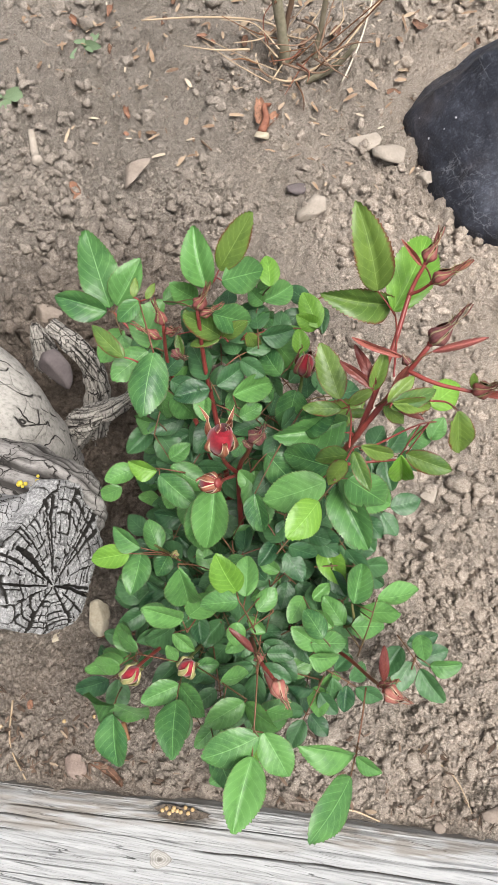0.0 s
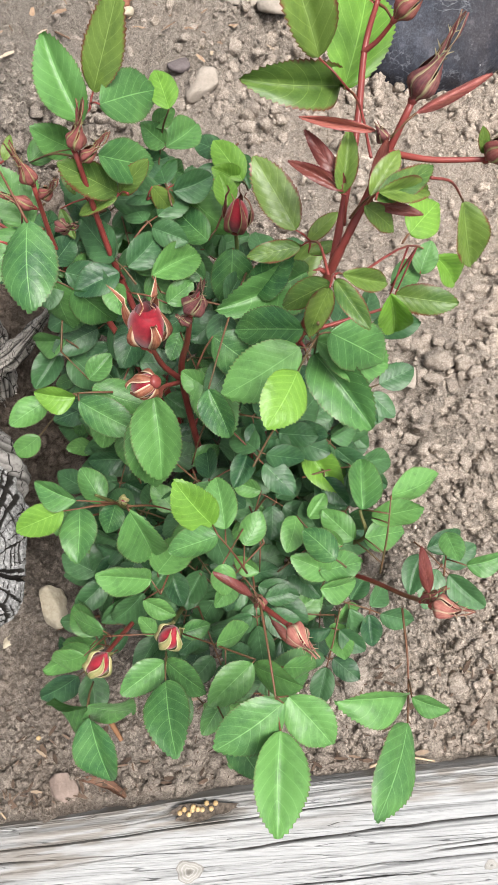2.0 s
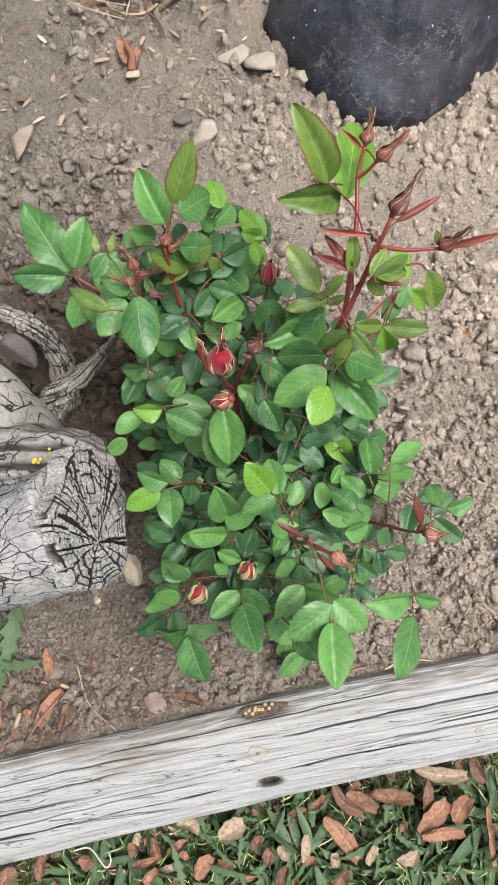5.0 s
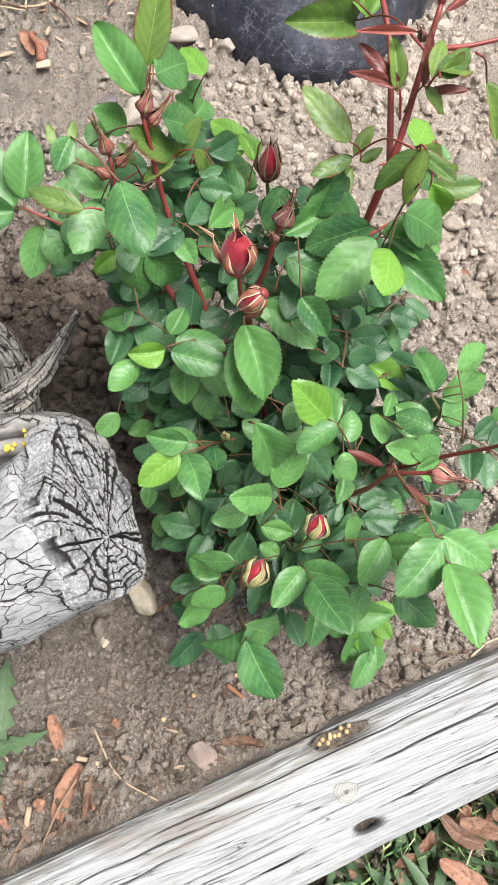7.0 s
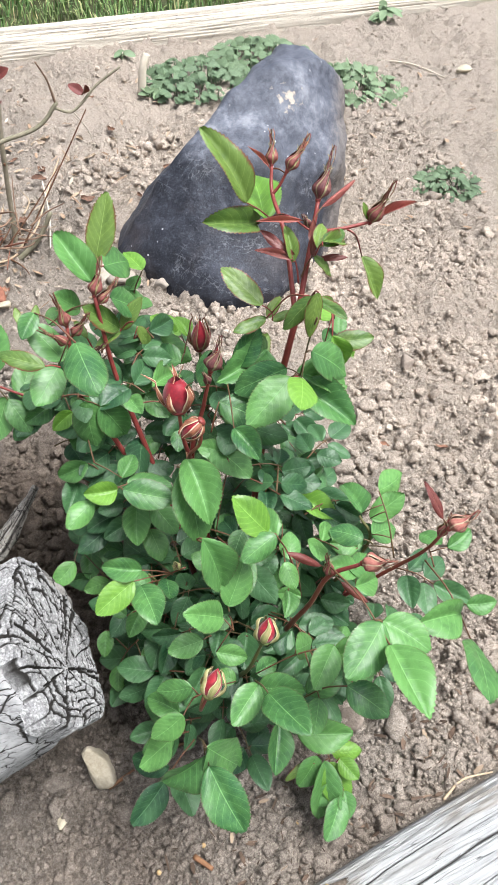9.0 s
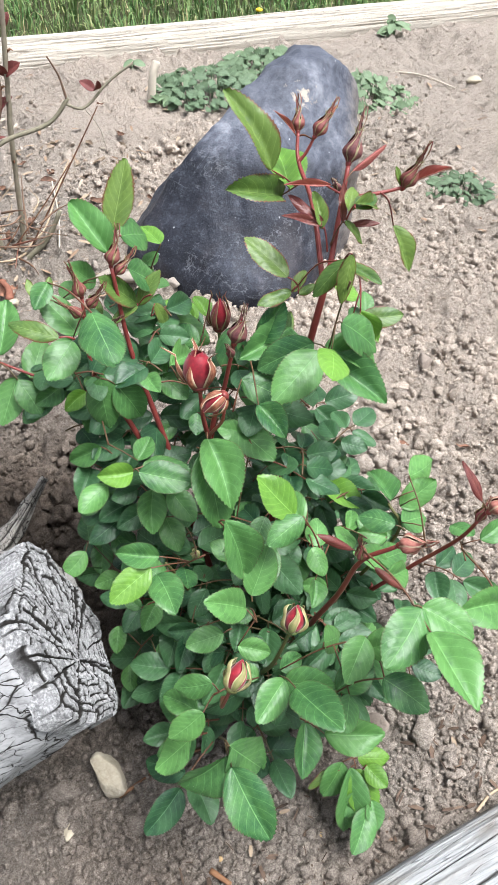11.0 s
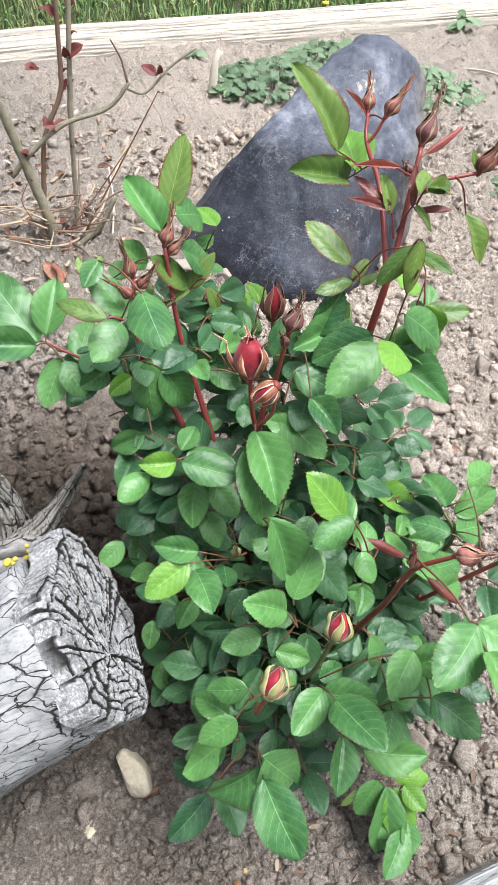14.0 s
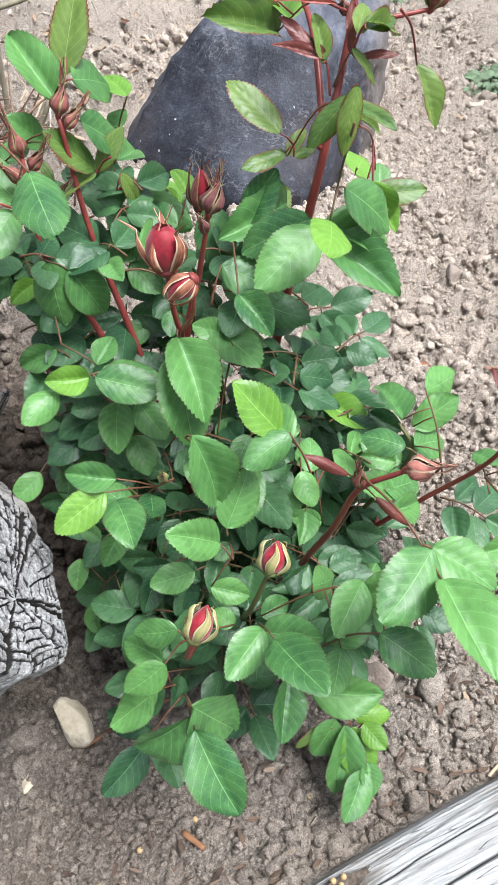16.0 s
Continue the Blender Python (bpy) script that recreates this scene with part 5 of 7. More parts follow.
def filling():
    """The leaves lower down and deeper in, under the outer ones."""
    outer = list(TIPS)
    for k in range(120):
        top = outer[pick.randrange(len(outer))]
        if top.z < 0.12 or top.x < 0.035 or top.y < -0.05:
            continue
        pull = pick.uniform(-0.08, 0.45)
        x, y = top.x + (ROOT.x - top.x) * pull, top.y + (ROOT.y - top.y) * pull
        zt = top.z * pick.uniform(0.25, 0.84) - 0.01
        zt = min(zt, 0.235)
        if zt < 0.03 or (y > 0.17 and zt < 0.1):
            continue
        out = Vector((x - ROOT.x, y - ROOT.y, 0))
        out = (out.normalized() if out.length > 0.01 else Vector((0, -1, 0)))
        ang = pick.uniform(-0.9, 0.9)
        d = Vector((out.x * math.cos(ang) - out.y * math.sin(ang), out.x * math.sin(ang) + out.y * math.cos(ang), pick.uniform(-0.35, 0.15))).normalized()
        tip = Vector((x, y, zt))
        a = tip - d * pick.uniform(0.03, 0.045)
        side = d.cross(Vector((0, 0, 1))).normalized()
        size = pick.uniform(0.023, 0.034)
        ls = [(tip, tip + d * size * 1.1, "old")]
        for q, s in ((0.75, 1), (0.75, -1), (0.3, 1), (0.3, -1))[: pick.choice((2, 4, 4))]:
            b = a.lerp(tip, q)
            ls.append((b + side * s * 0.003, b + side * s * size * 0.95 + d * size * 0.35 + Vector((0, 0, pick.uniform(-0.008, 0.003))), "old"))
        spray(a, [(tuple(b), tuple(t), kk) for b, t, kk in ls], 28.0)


def low_leaves():
    """Shaded leaves low down between the stump and the canes."""
    for k in range(20):
        c = Vector((pick.uniform(0.06, 0.1), pick.uniform(0.01, 0.13), pick.uniform(0.06, 0.15)))
        ang = pick.uniform(2.0, 4.6)
        d = Vector((math.cos(ang), math.sin(ang), pick.uniform(-0.35, 0.1))).normalized()
        side = d.cross(Vector((0, 0, 1))).normalized()
        size = pick.uniform(0.024, 0.034)
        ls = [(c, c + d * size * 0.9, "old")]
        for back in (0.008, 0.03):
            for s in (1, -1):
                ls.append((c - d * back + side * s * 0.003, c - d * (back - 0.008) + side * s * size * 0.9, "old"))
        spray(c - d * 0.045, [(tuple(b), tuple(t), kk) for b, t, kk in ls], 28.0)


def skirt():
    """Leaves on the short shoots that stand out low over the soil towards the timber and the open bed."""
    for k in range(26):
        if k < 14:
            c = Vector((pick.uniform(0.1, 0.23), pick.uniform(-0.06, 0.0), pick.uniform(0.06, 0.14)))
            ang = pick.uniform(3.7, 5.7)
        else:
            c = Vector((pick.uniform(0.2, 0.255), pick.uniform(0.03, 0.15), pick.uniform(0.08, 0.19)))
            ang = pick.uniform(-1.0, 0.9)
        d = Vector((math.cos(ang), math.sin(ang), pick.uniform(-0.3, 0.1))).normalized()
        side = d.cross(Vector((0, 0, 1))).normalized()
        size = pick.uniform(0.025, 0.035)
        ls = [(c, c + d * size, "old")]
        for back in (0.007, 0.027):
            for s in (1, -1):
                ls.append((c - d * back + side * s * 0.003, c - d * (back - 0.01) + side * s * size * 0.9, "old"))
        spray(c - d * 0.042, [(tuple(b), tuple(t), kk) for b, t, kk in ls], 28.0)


filling()
skirt()
under_cluster()
low_leaves()


# ---- the grey driftwood stump beside the rose ----
def checked_wood(name, light, dark, along, scale, width=0.03, blocks=0.5, grains=9.0, gash=0.0):
    """Silvered wood that has split into small blocks: fine fibres, checks along the grain and across it."""
    m = Mat(name, 0.88, 0.15)
    la = m.scaled(*along)
    add = m.t.nodes.new("ShaderNodeVectorMath")
    add.operation = "MULTIPLY_ADD"
    m.link(m.mix(1.0, (0, 0, 0), m.noise(90, 3, 0.6), "ADD"), add.inputs[0])
    add.inputs[1].default_value = (0.006, 0.006, 0.006)
    m.link(la, add.inputs[2])
    v = add.outputs[0]
    grain = m.noise(scale * grains, 4, 0.7, la)
    fibre = m.noise(scale * grains * 0.35, 4, 0.65, la)
    c = m.mix(m.ramp(m.noise(14, 4, 0.6), (0.3, (0, 0, 0)), (0.7, (1, 1, 1))), dark, light)
    c = m.mix(0.5, c, m.ramp(fibre, (0.32, tuple(x * 0.5 for x in dark)), (0.52, light), (0.75, tuple(x * 1.2 for x in light))))
    c = m.mix(0.5, c, m.ramp(grain, (0.32, tuple(x * 0.45 for x in dark)), (0.52, light), (0.75, tuple(x * 1.2 for x in light))))
    thick = m.math("MULTIPLY", m.ramp(m.noise(30, 3, 0.6), (0.35, (0.45, 0.45, 0.45)), (0.65, (1.4, 1.4, 1.4))), width)

    def split(size, rnd):
        return m.math("MULTIPLY_ADD", m.math("DIVIDE", m.voronoi(size, v, "DISTANCE_TO_EDGE", rnd), thick), 1.5, -0.5, True)

    cut = m.either(split(scale, 0.65), m.gated(split(scale * 2.3, 0.6), m.noise(22, 2), 1.0 - blocks - 0.05, 1.0 - blocks + 0.05))
    if gash:
        cut = m.gated(cut, m.noise(24, 3), 0.44, 0.56)
        cut = m.mix(0.35, cut, (1, 1, 1))
        for size, seed in ((1.0, 1.0), (1.7, 1.3)):
            long = m.lines(m.noise(12 * size, 2, 0.5, m.scaled(0.55 * seed, 1.6 * seed, 1.2)), gash * size, 0.4)
            cut = m.either(cut, m.gated(long, m.noise(26 * seed, 2), 0.5, 0.56))
    grime = m.t.nodes.new("ShaderNodeAttribute")
    grime.attribute_name = "check"
    c = m.mix(grime.outputs["Fac"], c, (0.04, 0.036, 0.033))
    m.colour(m.mix(cut, (0.03, 0.027, 0.025), c))
    m.bump(m.math("ADD", m.math("ADD", m.math("MULTIPLY", grain, 0.4), m.math("MULTIPLY", fibre, 0.4)), cut), 0.8, 0.002)
    return m.m


BARK_SIDE = checked_wood("silvered_wood", (0.33, 0.326, 0.326), (0.21, 0.206, 0.206), (0.4, 1.0, 1.0), 60, 0.026, 0.62, 6.0)
SMOOTH_LIMB = checked_wood("smooth_silver_wood", (0.37, 0.35, 0.322), (0.26, 0.244, 0.224), (0.5, 1.0, 0.8), 30, 0.009, 0.3, 9.0, 0.011)
DARK_BARK = checked_wood("dark_old_wood", (0.29, 0.272, 0.258), (0.13, 0.121, 0.113), (0.45, 1.0, 1.0), 62, 0.03, 0.5, 6.0)
ROOT_WOOD = checked_wood("grey_root", (0.44, 0.41, 0.37), (0.2, 0.182, 0.162), (1.0, 1.0, 0.35), 75, 0.035, 0.55, 6.0)
stump = tagged(new("driftwood_stump"), "silver-grey weathered driftwood stump with a cracked sawn end", "stump")
stump.location = (-0.05, 0.12, 0.0)
STUMP = Vector(stump.location)


def limb(name, points, radii, material, lump=0.006, freq=18.0, sides=40, label="", groove=0.0, steps=8, deep=0.0):
    pts = smooth_line([Vector(p) - STUMP for p in points], steps)
    n = len(pts)
    rr = np.interp(np.linspace(0, 1, n), np.linspace(0, 1, len(radii)), radii)
    v, f = tube(pts, [float(q) for q in rr], sides)
    out, furrow = [], []
    for i, p in enumerate(v):
        c = pts[min(i // sides, n - 1)]
        d = (p - c).normalized()
        k = i % sides
        g = noise.noise(Vector((k * 0.9, (i // sides) * 0.12, 3.0))) * groove
        if deep:
            g = noise.noise(Vector((k * 0.55, (i // sides) * 0.07, 3.0 + radii[0] * 90))) + 0.5 * noise.noise(Vector((k * 1.2, (i // sides) * 0.16, 9.0)))
            furrow.append(max(0.0, min(1.0, -g * 3.2)))
            g *= deep
        out.append(p + d * (noise.fractal(p * freq, 1.0, 2.0, 4) * lump + g))
    ob = mesh_object(name, out, f, material, stump)
    if deep:
        dirt = ob.data.attributes.new("check", "FLOAT", "POINT")
        dirt.data.foreach_set("value", furrow)
    return tagged(ob, label)


limb("sawn_limb", [(-0.62, 0.03, 0.02), (-0.4, 0.02, 0.075), (-0.2, 0.012, 0.118), (-0.06, 0.021, 0.168), (-0.0135, 0.026, 0.189)], (0.05, 0.056, 0.057, 0.057, 0.057), BARK_SIDE, 0.005, 22, 48, "pale silvered limb with blocky cracks", 0.003, 14)
limb("smooth_limb", [(-0.62, 0.26, 0.09), (-0.3, 0.215, 0.15), (-0.195, 0.188, 0.15), (-0.132, 0.165, 0.125), (-0.11, 0.158, 0.06), (-0.105, 0.155, -0.04)], (0.07, 0.075, 0.07, 0.062, 0.056, 0.055), SMOOTH_LIMB, 0.004, 14, 48, "smooth pale grey limb with thin checks", 0.0, 12)
limb("old_collar", [(-0.4, 0.1, 0.06), (-0.18, 0.1, 0.12), (-0.06, 0.092, 0.15), (-0.012, 0.082, 0.148), (0.004, 0.076, 0.128)], (0.05, 0.05, 0.042, 0.034, 0.02), DARK_BARK, 0.006, 26, 72, "dark fissured wood between the limbs", 0.003, 14, 0.004)
limb("root", [(-0.06, 0.212, -0.03), (-0.05, 0.238, 0.02), (-0.048, 0.256, 0.06), (-0.066, 0.27, 0.092), (-0.1, 0.286, 0.11)], (0.018, 0.014, 0.012, 0.0105, 0.007), ROOT_WOOD, 0.003, 40, 64, "twisted grey root end", 0.003, 14, 0.004)
limb("root", [(-0.075, 0.2, 0.0), (-0.05, 0.208, 0.05), (-0.012, 0.222, 0.075), (0.026, 0.24, 0.112)], (0.018, 0.014, 0.0085, 0.0015), ROOT_WOOD, 0.003, 40, 64, "broken pointed grey root", 0.003, 14, 0.004)
limb("root", [(-0.13, 0.28, -0.03), (-0.125, 0.29, 0.03), (-0.13, 0.3, 0.075)], (0.018, 0.014, 0.005), ROOT_WOOD, 0.003, 40, 48, "broken grey root", 0.003, 14, 0.003)


def sawn_end():
    """The end grain: a disc of rings with deep star cracks from the pith, set square on the limb's end."""
    m = Mat("end_grain", 0.9, 0.12)
    uv = m.t.nodes.new("ShaderNodeUVMap").outputs[0]
    wob = m.t.nodes.new("ShaderNodeVectorMath")
    wob.operation = "MULTIPLY_ADD"
    m.link(m.mix(1.0, (0, 0, 0), m.noise(5.0, 3, 0.6, uv), "ADD"), wob.inputs[0])
    wob.inputs[1].default_value = (0.1, 0.1, 0.0)
    m.link(uv, wob.inputs[2])
    sep = m.t.nodes.new("ShaderNodeSeparateXYZ")
    m.link(wob.outputs[0], sep.inputs[0])
    ang = m.math("ARCTAN2", sep.outputs[1], sep.outputs[0])
    rad = m.math("POWER", m.math("ADD", m.math("MULTIPLY", sep.outputs[0], sep.outputs[0]), m.math("MULTIPLY", sep.outputs[1], sep.outputs[1])), 0.5)

    def polar(a, r):
        n = m.t.nodes.new("ShaderNodeCombineXYZ")
        m.link(m.math("MULTIPLY", ang, a), n.inputs[0])
        m.link(m.math("MULTIPLY", rad, r), n.inputs[1])
        return n.outputs[0]

    grain = m.noise(400, 4, 0.75)
    ray = m.noise(1.0, 4, 0.65, polar(26, 5))
    ring = m.noise(1.0, 3, 0.6, polar(2.0, 40))
    tone = m.noise(40, 4, 0.6)
    c = m.ramp(grain, (0.4, (0.03, 0.029, 0.028)), (0.5, (0.2, 0.195, 0.19)), (0.6, (0.58, 0.57, 0.56)))
    c = m.mix(0.28, c, m.ramp(ring, (0.38, (0.03, 0.029, 0.028)), (0.58, (0.42, 0.415, 0.42))))
    c = m.mix(0.2, c, m.ramp(ray, (0.38, (0.03, 0.029, 0.028)), (0.58, (0.42, 0.415, 0.42))))
    c = m.mix(0.25, c, m.ramp(tone, (0.35, (0.16, 0.158, 0.158)), (0.62, (0.56, 0.555, 0.56))))
    grime = m.t.nodes.new("ShaderNodeAttribute")
    grime.attribute_name = "check"
    m.colour(m.mix(grime.outputs["Fac"], c, (0.022, 0.02, 0.018)))
    m.bump(m.math("ADD", grain, m.math("MULTIPLY", ring, 0.5)), 1.0, 0.002)
    n = Vector((0.89, -0.04, 0.456)).normalized()
    x = Vector((0, 1, 0)) - n * n.y
    x.normalize()
    y = n.cross(x)
    rows, cols = 130, 720
    rng = np.random.RandomState(9)
    pith = (-0.022, -0.006)
    r = np.repeat((np.arange(rows + 1) / rows)[:, None], cols, 1)
    a = np.repeat((2 * np.pi * np.arange(cols) / cols)[None, :], rows + 1, 0)
    edge = 0.06 * (1 - 0.2 * np.exp(-((a - 1.1) / 0.55) ** 2)) * (1 + 0.06 * np.sin(2 * a + 1) + 0.05 * np.sin(5 * a) + 0.02 * np.sin(11 * a + 2) + 0.012 * value_noise(a * 9, a * 0 + 4, 93))
    px = np.cos(a) * edge * r + pith[0] * (1 - r)
    py = np.sin(a) * edge * r + pith[1] * (1 - r)
    wa = a + 0.09 * value_noise(px * 45 + 9, py * 45 + 9, 91) + 0.02 * value_noise(px * 260 + 9, py * 260 + 9, 92)
    wr = r + 0.03 * value_noise(px * 60 + 30, py * 60 + 5, 94) + 0.006 * value_noise(px * 300 + 3, py * 300 + 3, 95)
    h = np.zeros_like(r)

    def radial(count, first, last, wide, deep):
        out = np.zeros_like(r)
        for k in range(count):
            at = 2 * np.pi * (k + rng.uniform(-0.35, 0.35)) / count
            r0, r1 = rng.uniform(*first), rng.uniform(*last)
            d = np.abs((wa - at + np.pi) % (2 * np.pi) - np.pi) * np.maximum(r, 0.05) * 0.06
            ends = np.clip((r - r0) / 0.06, 0, 1) * np.clip((r1 - r) / 0.08, 0, 1)
            w = wide * rng.uniform(0.6, 1.4) * (0.45 + 0.75 * r)
            out = np.maximum(out, deep * ends * np.clip(1.25 - d / w, 0, 1))
        return out

    h -= np.maximum(np.maximum(radial(7, (-0.1, 0.0), (0.8, 1.15), 0.0017, 0.011), radial(15, (0.1, 0.45), (0.8, 1.2), 0.001, 0.008)), radial(40, (0.35, 0.75), (0.75, 1.2), 0.0006, 0.004))
    sectors = 15
    cell = np.floor((wa % (2 * np.pi)) / (2 * np.pi) * sectors).astype(int) % sectors
    level = np.zeros_like(r)
    for s in range(sectors):
        here = cell == s
        at = 0.12 + rng.uniform(0, 0.06)
        while at < 1.02:
            d = np.abs(wr - at) * 0.06
            h = np.where(here, np.minimum(h, -rng.uniform(0.002, 0.006) * np.clip(1.25 - d / rng.uniform(0.0004, 0.0011), 0, 1)), h)
            level = np.where(here & (wr > at), rng.uniform(-0.0011, 0.0011), level)
            at += rng.uniform(0.06, 0.2)
    check = np.clip(-h / 0.0016, 0, 1)
    h = h * 0.45
    h += level + 0.0004 * value_noise(px * 260, py * 260, 96) + 0.0004 * value_noise(px * 800, py * 800, 97)
    h -= 0.006 * np.clip(r - 0.86, 0, 1) / 0.14 * (0.6 + 0.4 * value_noise(a * 6, a * 0 + 1, 98))
    ax, ay, an = np.array(x), np.array(y), np.array(n)
    grid = px[..., None] * ax + py[..., None] * ay + (h + 0.006)[..., None] * an
    rim = grid[-1] - an * 0.016
    verts = np.concatenate([grid.reshape(-1, 3), rim])
    u, v = (px - pith[0]) / 0.06, (py - pith[1]) / 0.06
    uvs = np.concatenate([np.stack([u, v], -1).reshape(-1, 2), np.stack([u[-1], v[-1]], -1) * 1.3]).tolist()
    i, k = np.meshgrid(np.arange(rows + 1), np.arange(cols), indexing="ij")
    q = (k + 1) % cols
    faces = np.stack([i * cols + k, i * cols + q, (i + 1) * cols + q, (i + 1) * cols + k], -1).reshape(-1, 4).tolist()
    verts = [Vector(p) for p in verts]
    ob = mesh_object("sawn_end", [p + Vector((-0.001, 0.029, 0.197)) - STUMP for p in verts], faces, m.m, stump, True, uvs)
    dirt = ob.data.attributes.new("check", "FLOAT", "POINT")
    dirt.data.foreach_set("value", np.concatenate([check.reshape(-1), np.zeros(cols)]).astype(np.float32))
    return tagged(ob, "dark grey end grain with star cracks")


sawn_end()


def lichen(at, count, spread, seed):
    m = Mat("yellow_lichen", 0.9, 0.1)
    n = m.noise(500, 3)
    m.colour(m.ramp(n, (0.3, (0.42, 0.33, 0.04)), (0.7, (0.62, 0.5, 0.1))))
    rng = random.Random(seed)
    bm = bmesh.new()
    for k in range(count):
        bmesh.ops.create_icosphere(bm, subdivisions=1, radius=rng.uniform(0.0012, 0.0028), matrix=Matrix.Translation(Vector(at) - STUMP + Vector((rng.gauss(0, spread), rng.gauss(0, spread * 0.4), rng.uniform(-0.001, 0.001)))))
    return part("lichen", bm, m.m, stump, "yellow lichen specks")


lichen((-0.032, 0.082, 0.205), 16, 0.008, 3)

# ---- loose stones, clods and bits on the bed ----
def ico(level):
    bm = bmesh.new()
    bmesh.ops.create_icosphere(bm, subdivisions=level, radius=1.0)
    v = np.array([p.co[:] for p in bm.verts])
    f = np.array([[p.index for p in q.verts] for q in bm.faces])
    bm.free()
    return v, f


def crumbs(rng, x, y, size, level, base=None):
    """Angular crumbs of the given sizes, half sunk in the bed."""
    iv, jf = ico(level)
    n = len(x)
    z = soil_height(x, y) if base is None else np.full(n, base)
    v = np.repeat(iv[None], n, 0)
    for k in range(4):
        d = rng.normal(size=(n, 1, 3))
        d /= np.linalg.norm(d, axis=-1, keepdims=True)
        cap = rng.uniform(0.34, 0.78, (n, 1, 1))
        v = v - d * np.maximum((iv[None] * d).sum(-1, keepdims=True) - cap, 0) * 0.9
    v = v * (1 + (0.21 if level > 1 else 0.16) * rng.normal(size=(n, len(iv), 1)))
    v = v * (size[:, None, None] * rng.uniform(0.7, 1.25, (n, 1, 3)))
    v = v + np.stack([x, y, z - size * 0.06], -1)[:, None]
    f = jf[None] + (np.arange(n) * len(iv))[:, None, None]
    return v.reshape(-1, 3), f.reshape(-1, 3)


def clods():
    """Loose crumbs and clods that cover the bed, past counting."""
    rng = np.random.RandomState(17)
    n = 38000
    x = rng.uniform(-0.45, 1.0, n)
    y = near_edge(x) + 0.006 + rng.rand(n) ** 1.3 * 1.35
    size = 0.0011 + 0.0085 * rng.rand(n) ** 2.5
    big = (rng.rand(n) < 0.012) & (y > near_edge(x) + 0.035)
    size[big] = rng.uniform(0.007, 0.014, big.sum())
    patch = 0.62 + 1.3 * value_noise(x * 9, y * 9, 77)
    packed = np.exp(-(((x + 0.01) / 0.22) ** 2 + ((y + 0.05) / 0.1) ** 2) ** 2)
    keep = ((rng.rand(n) > 0.85 * packed) | (size < 0.002)) & ((rng.rand(n) < np.clip(patch, 0.15, 1)) | (size < 0.0024))
    x, y, size = x[keep], y[keep], size[keep]
    far = 4000
    fx = rng.uniform(-0.7, 1.9, far)
    x = np.concatenate([x, fx])
    y = np.concatenate([y, 1.0 + (far_edge(fx) - 1.02) * rng.rand(far)])
    size = np.concatenate([size, 0.0014 + 0.0045 * rng.rand(far) ** 3.2])
    small = size < 0.0045
    v0, f0 = crumbs(rng, x[small], y[small], size[small], 1)
    v1, f1 = crumbs(rng, x[~small], y[~small], size[~small], 2)
    me = bpy.data.meshes.new("soil_clods")
    m = 2600
    lx = rng.uniform(-0.45, 0.75, m)
    v2, f2 = crumbs(rng, lx, near_edge(lx) - 0.11 - 0.22 * rng.rand(m) ** 1.5, 0.0015 + 0.006 * rng.rand(m) ** 2.5, 1, -0.06)
    m = 24000
    gx = rng.uniform(-0.3, 0.5, m)
    gy = near_edge(gx) + 0.004 + 0.26 * rng.rand(m) ** 1.2
    v3, f3 = crumbs(rng, gx, gy, 0.001 + 0.0036 * rng.rand(m) ** 2.3, 1)
    m = 20000
    hx = np.concatenate([rng.uniform(-0.35, 0.04, m // 2), rng.uniform(0.12, 0.8, m // 2)])
    hy = np.concatenate([rng.uniform(0.1, 0.62, m // 2), near_edge(hx[m // 2:]) + 0.01 + 0.8 * rng.rand(m // 2)])
    v4, f4 = crumbs(rng, hx, hy, 0.0011 + 0.0034 * rng.rand(m) ** 2.6, 1)
    m = 700
    bx = rng.uniform(-0.35, 0.05, m)
    v5, f5 = crumbs(rng, bx, rng.uniform(0.1, 0.55, m), 0.004 + 0.009 * rng.rand(m) ** 2, 2)
    heaps = [(v0, f0), (v1, f1), (v2, f2), (v3, f3), (v4, f4), (v5, f5)]
    start = np.cumsum([0] + [len(v) for v, f in heaps])
    me.from_pydata(np.concatenate([v for v, f in heaps]).tolist(), [], np.concatenate([f + s for (v, f), s in zip(heaps, start)]).tolist())
    me.shade_smooth()
    me.materials.append(CLOD)
    return tagged(new("soil_clods", me), "loose crumbs and clods of dry brown soil", "soil", kind="stuff")


clods()


def stone(name, at, size, turn, material, label, category="stone", seed=0, flat=0.0, sink=0.3):
    """A worn stone: an icosphere cut by a few planes and roughened, lying in the soil."""
    rng = random.Random(seed)
    bm = bmesh.new()
    bmesh.ops.create_icosphere(bm, subdivisions=3, radius=1.0)
    planes = [(Vector((rng.gauss(0, 1), rng.gauss(0, 1), rng.gauss(0, 1))).normalized(), rng.uniform(0.4, 0.75)) for _ in range(9)]
    if flat:
        planes.append((Vector((0, 0, 1)), flat))
    for v in bm.verts:
        for d, cap in planes:
            over = v.co.dot(d) - cap
            if over > 0:
                v.co -= d * over * 0.92
        v.co += v.co.normalized() * noise.fractal(v.co * 2.2 + Vector((seed, 0, 0)), 1.0, 2.0, 4) * 0.06
        v.co = Vector((v.co.x * size[0], v.co.y * size[1], v.co.z * size[2]))
    ob = part(name, bm, material, None)
    ob.matrix_basis = pose(at[0], at[1], soil_at(at[0], at[1]) + size[2] * (1 - 2 * sink) + (at[2] if len(at) > 2 else 0), *turn)
    return tagged(ob, label, category)


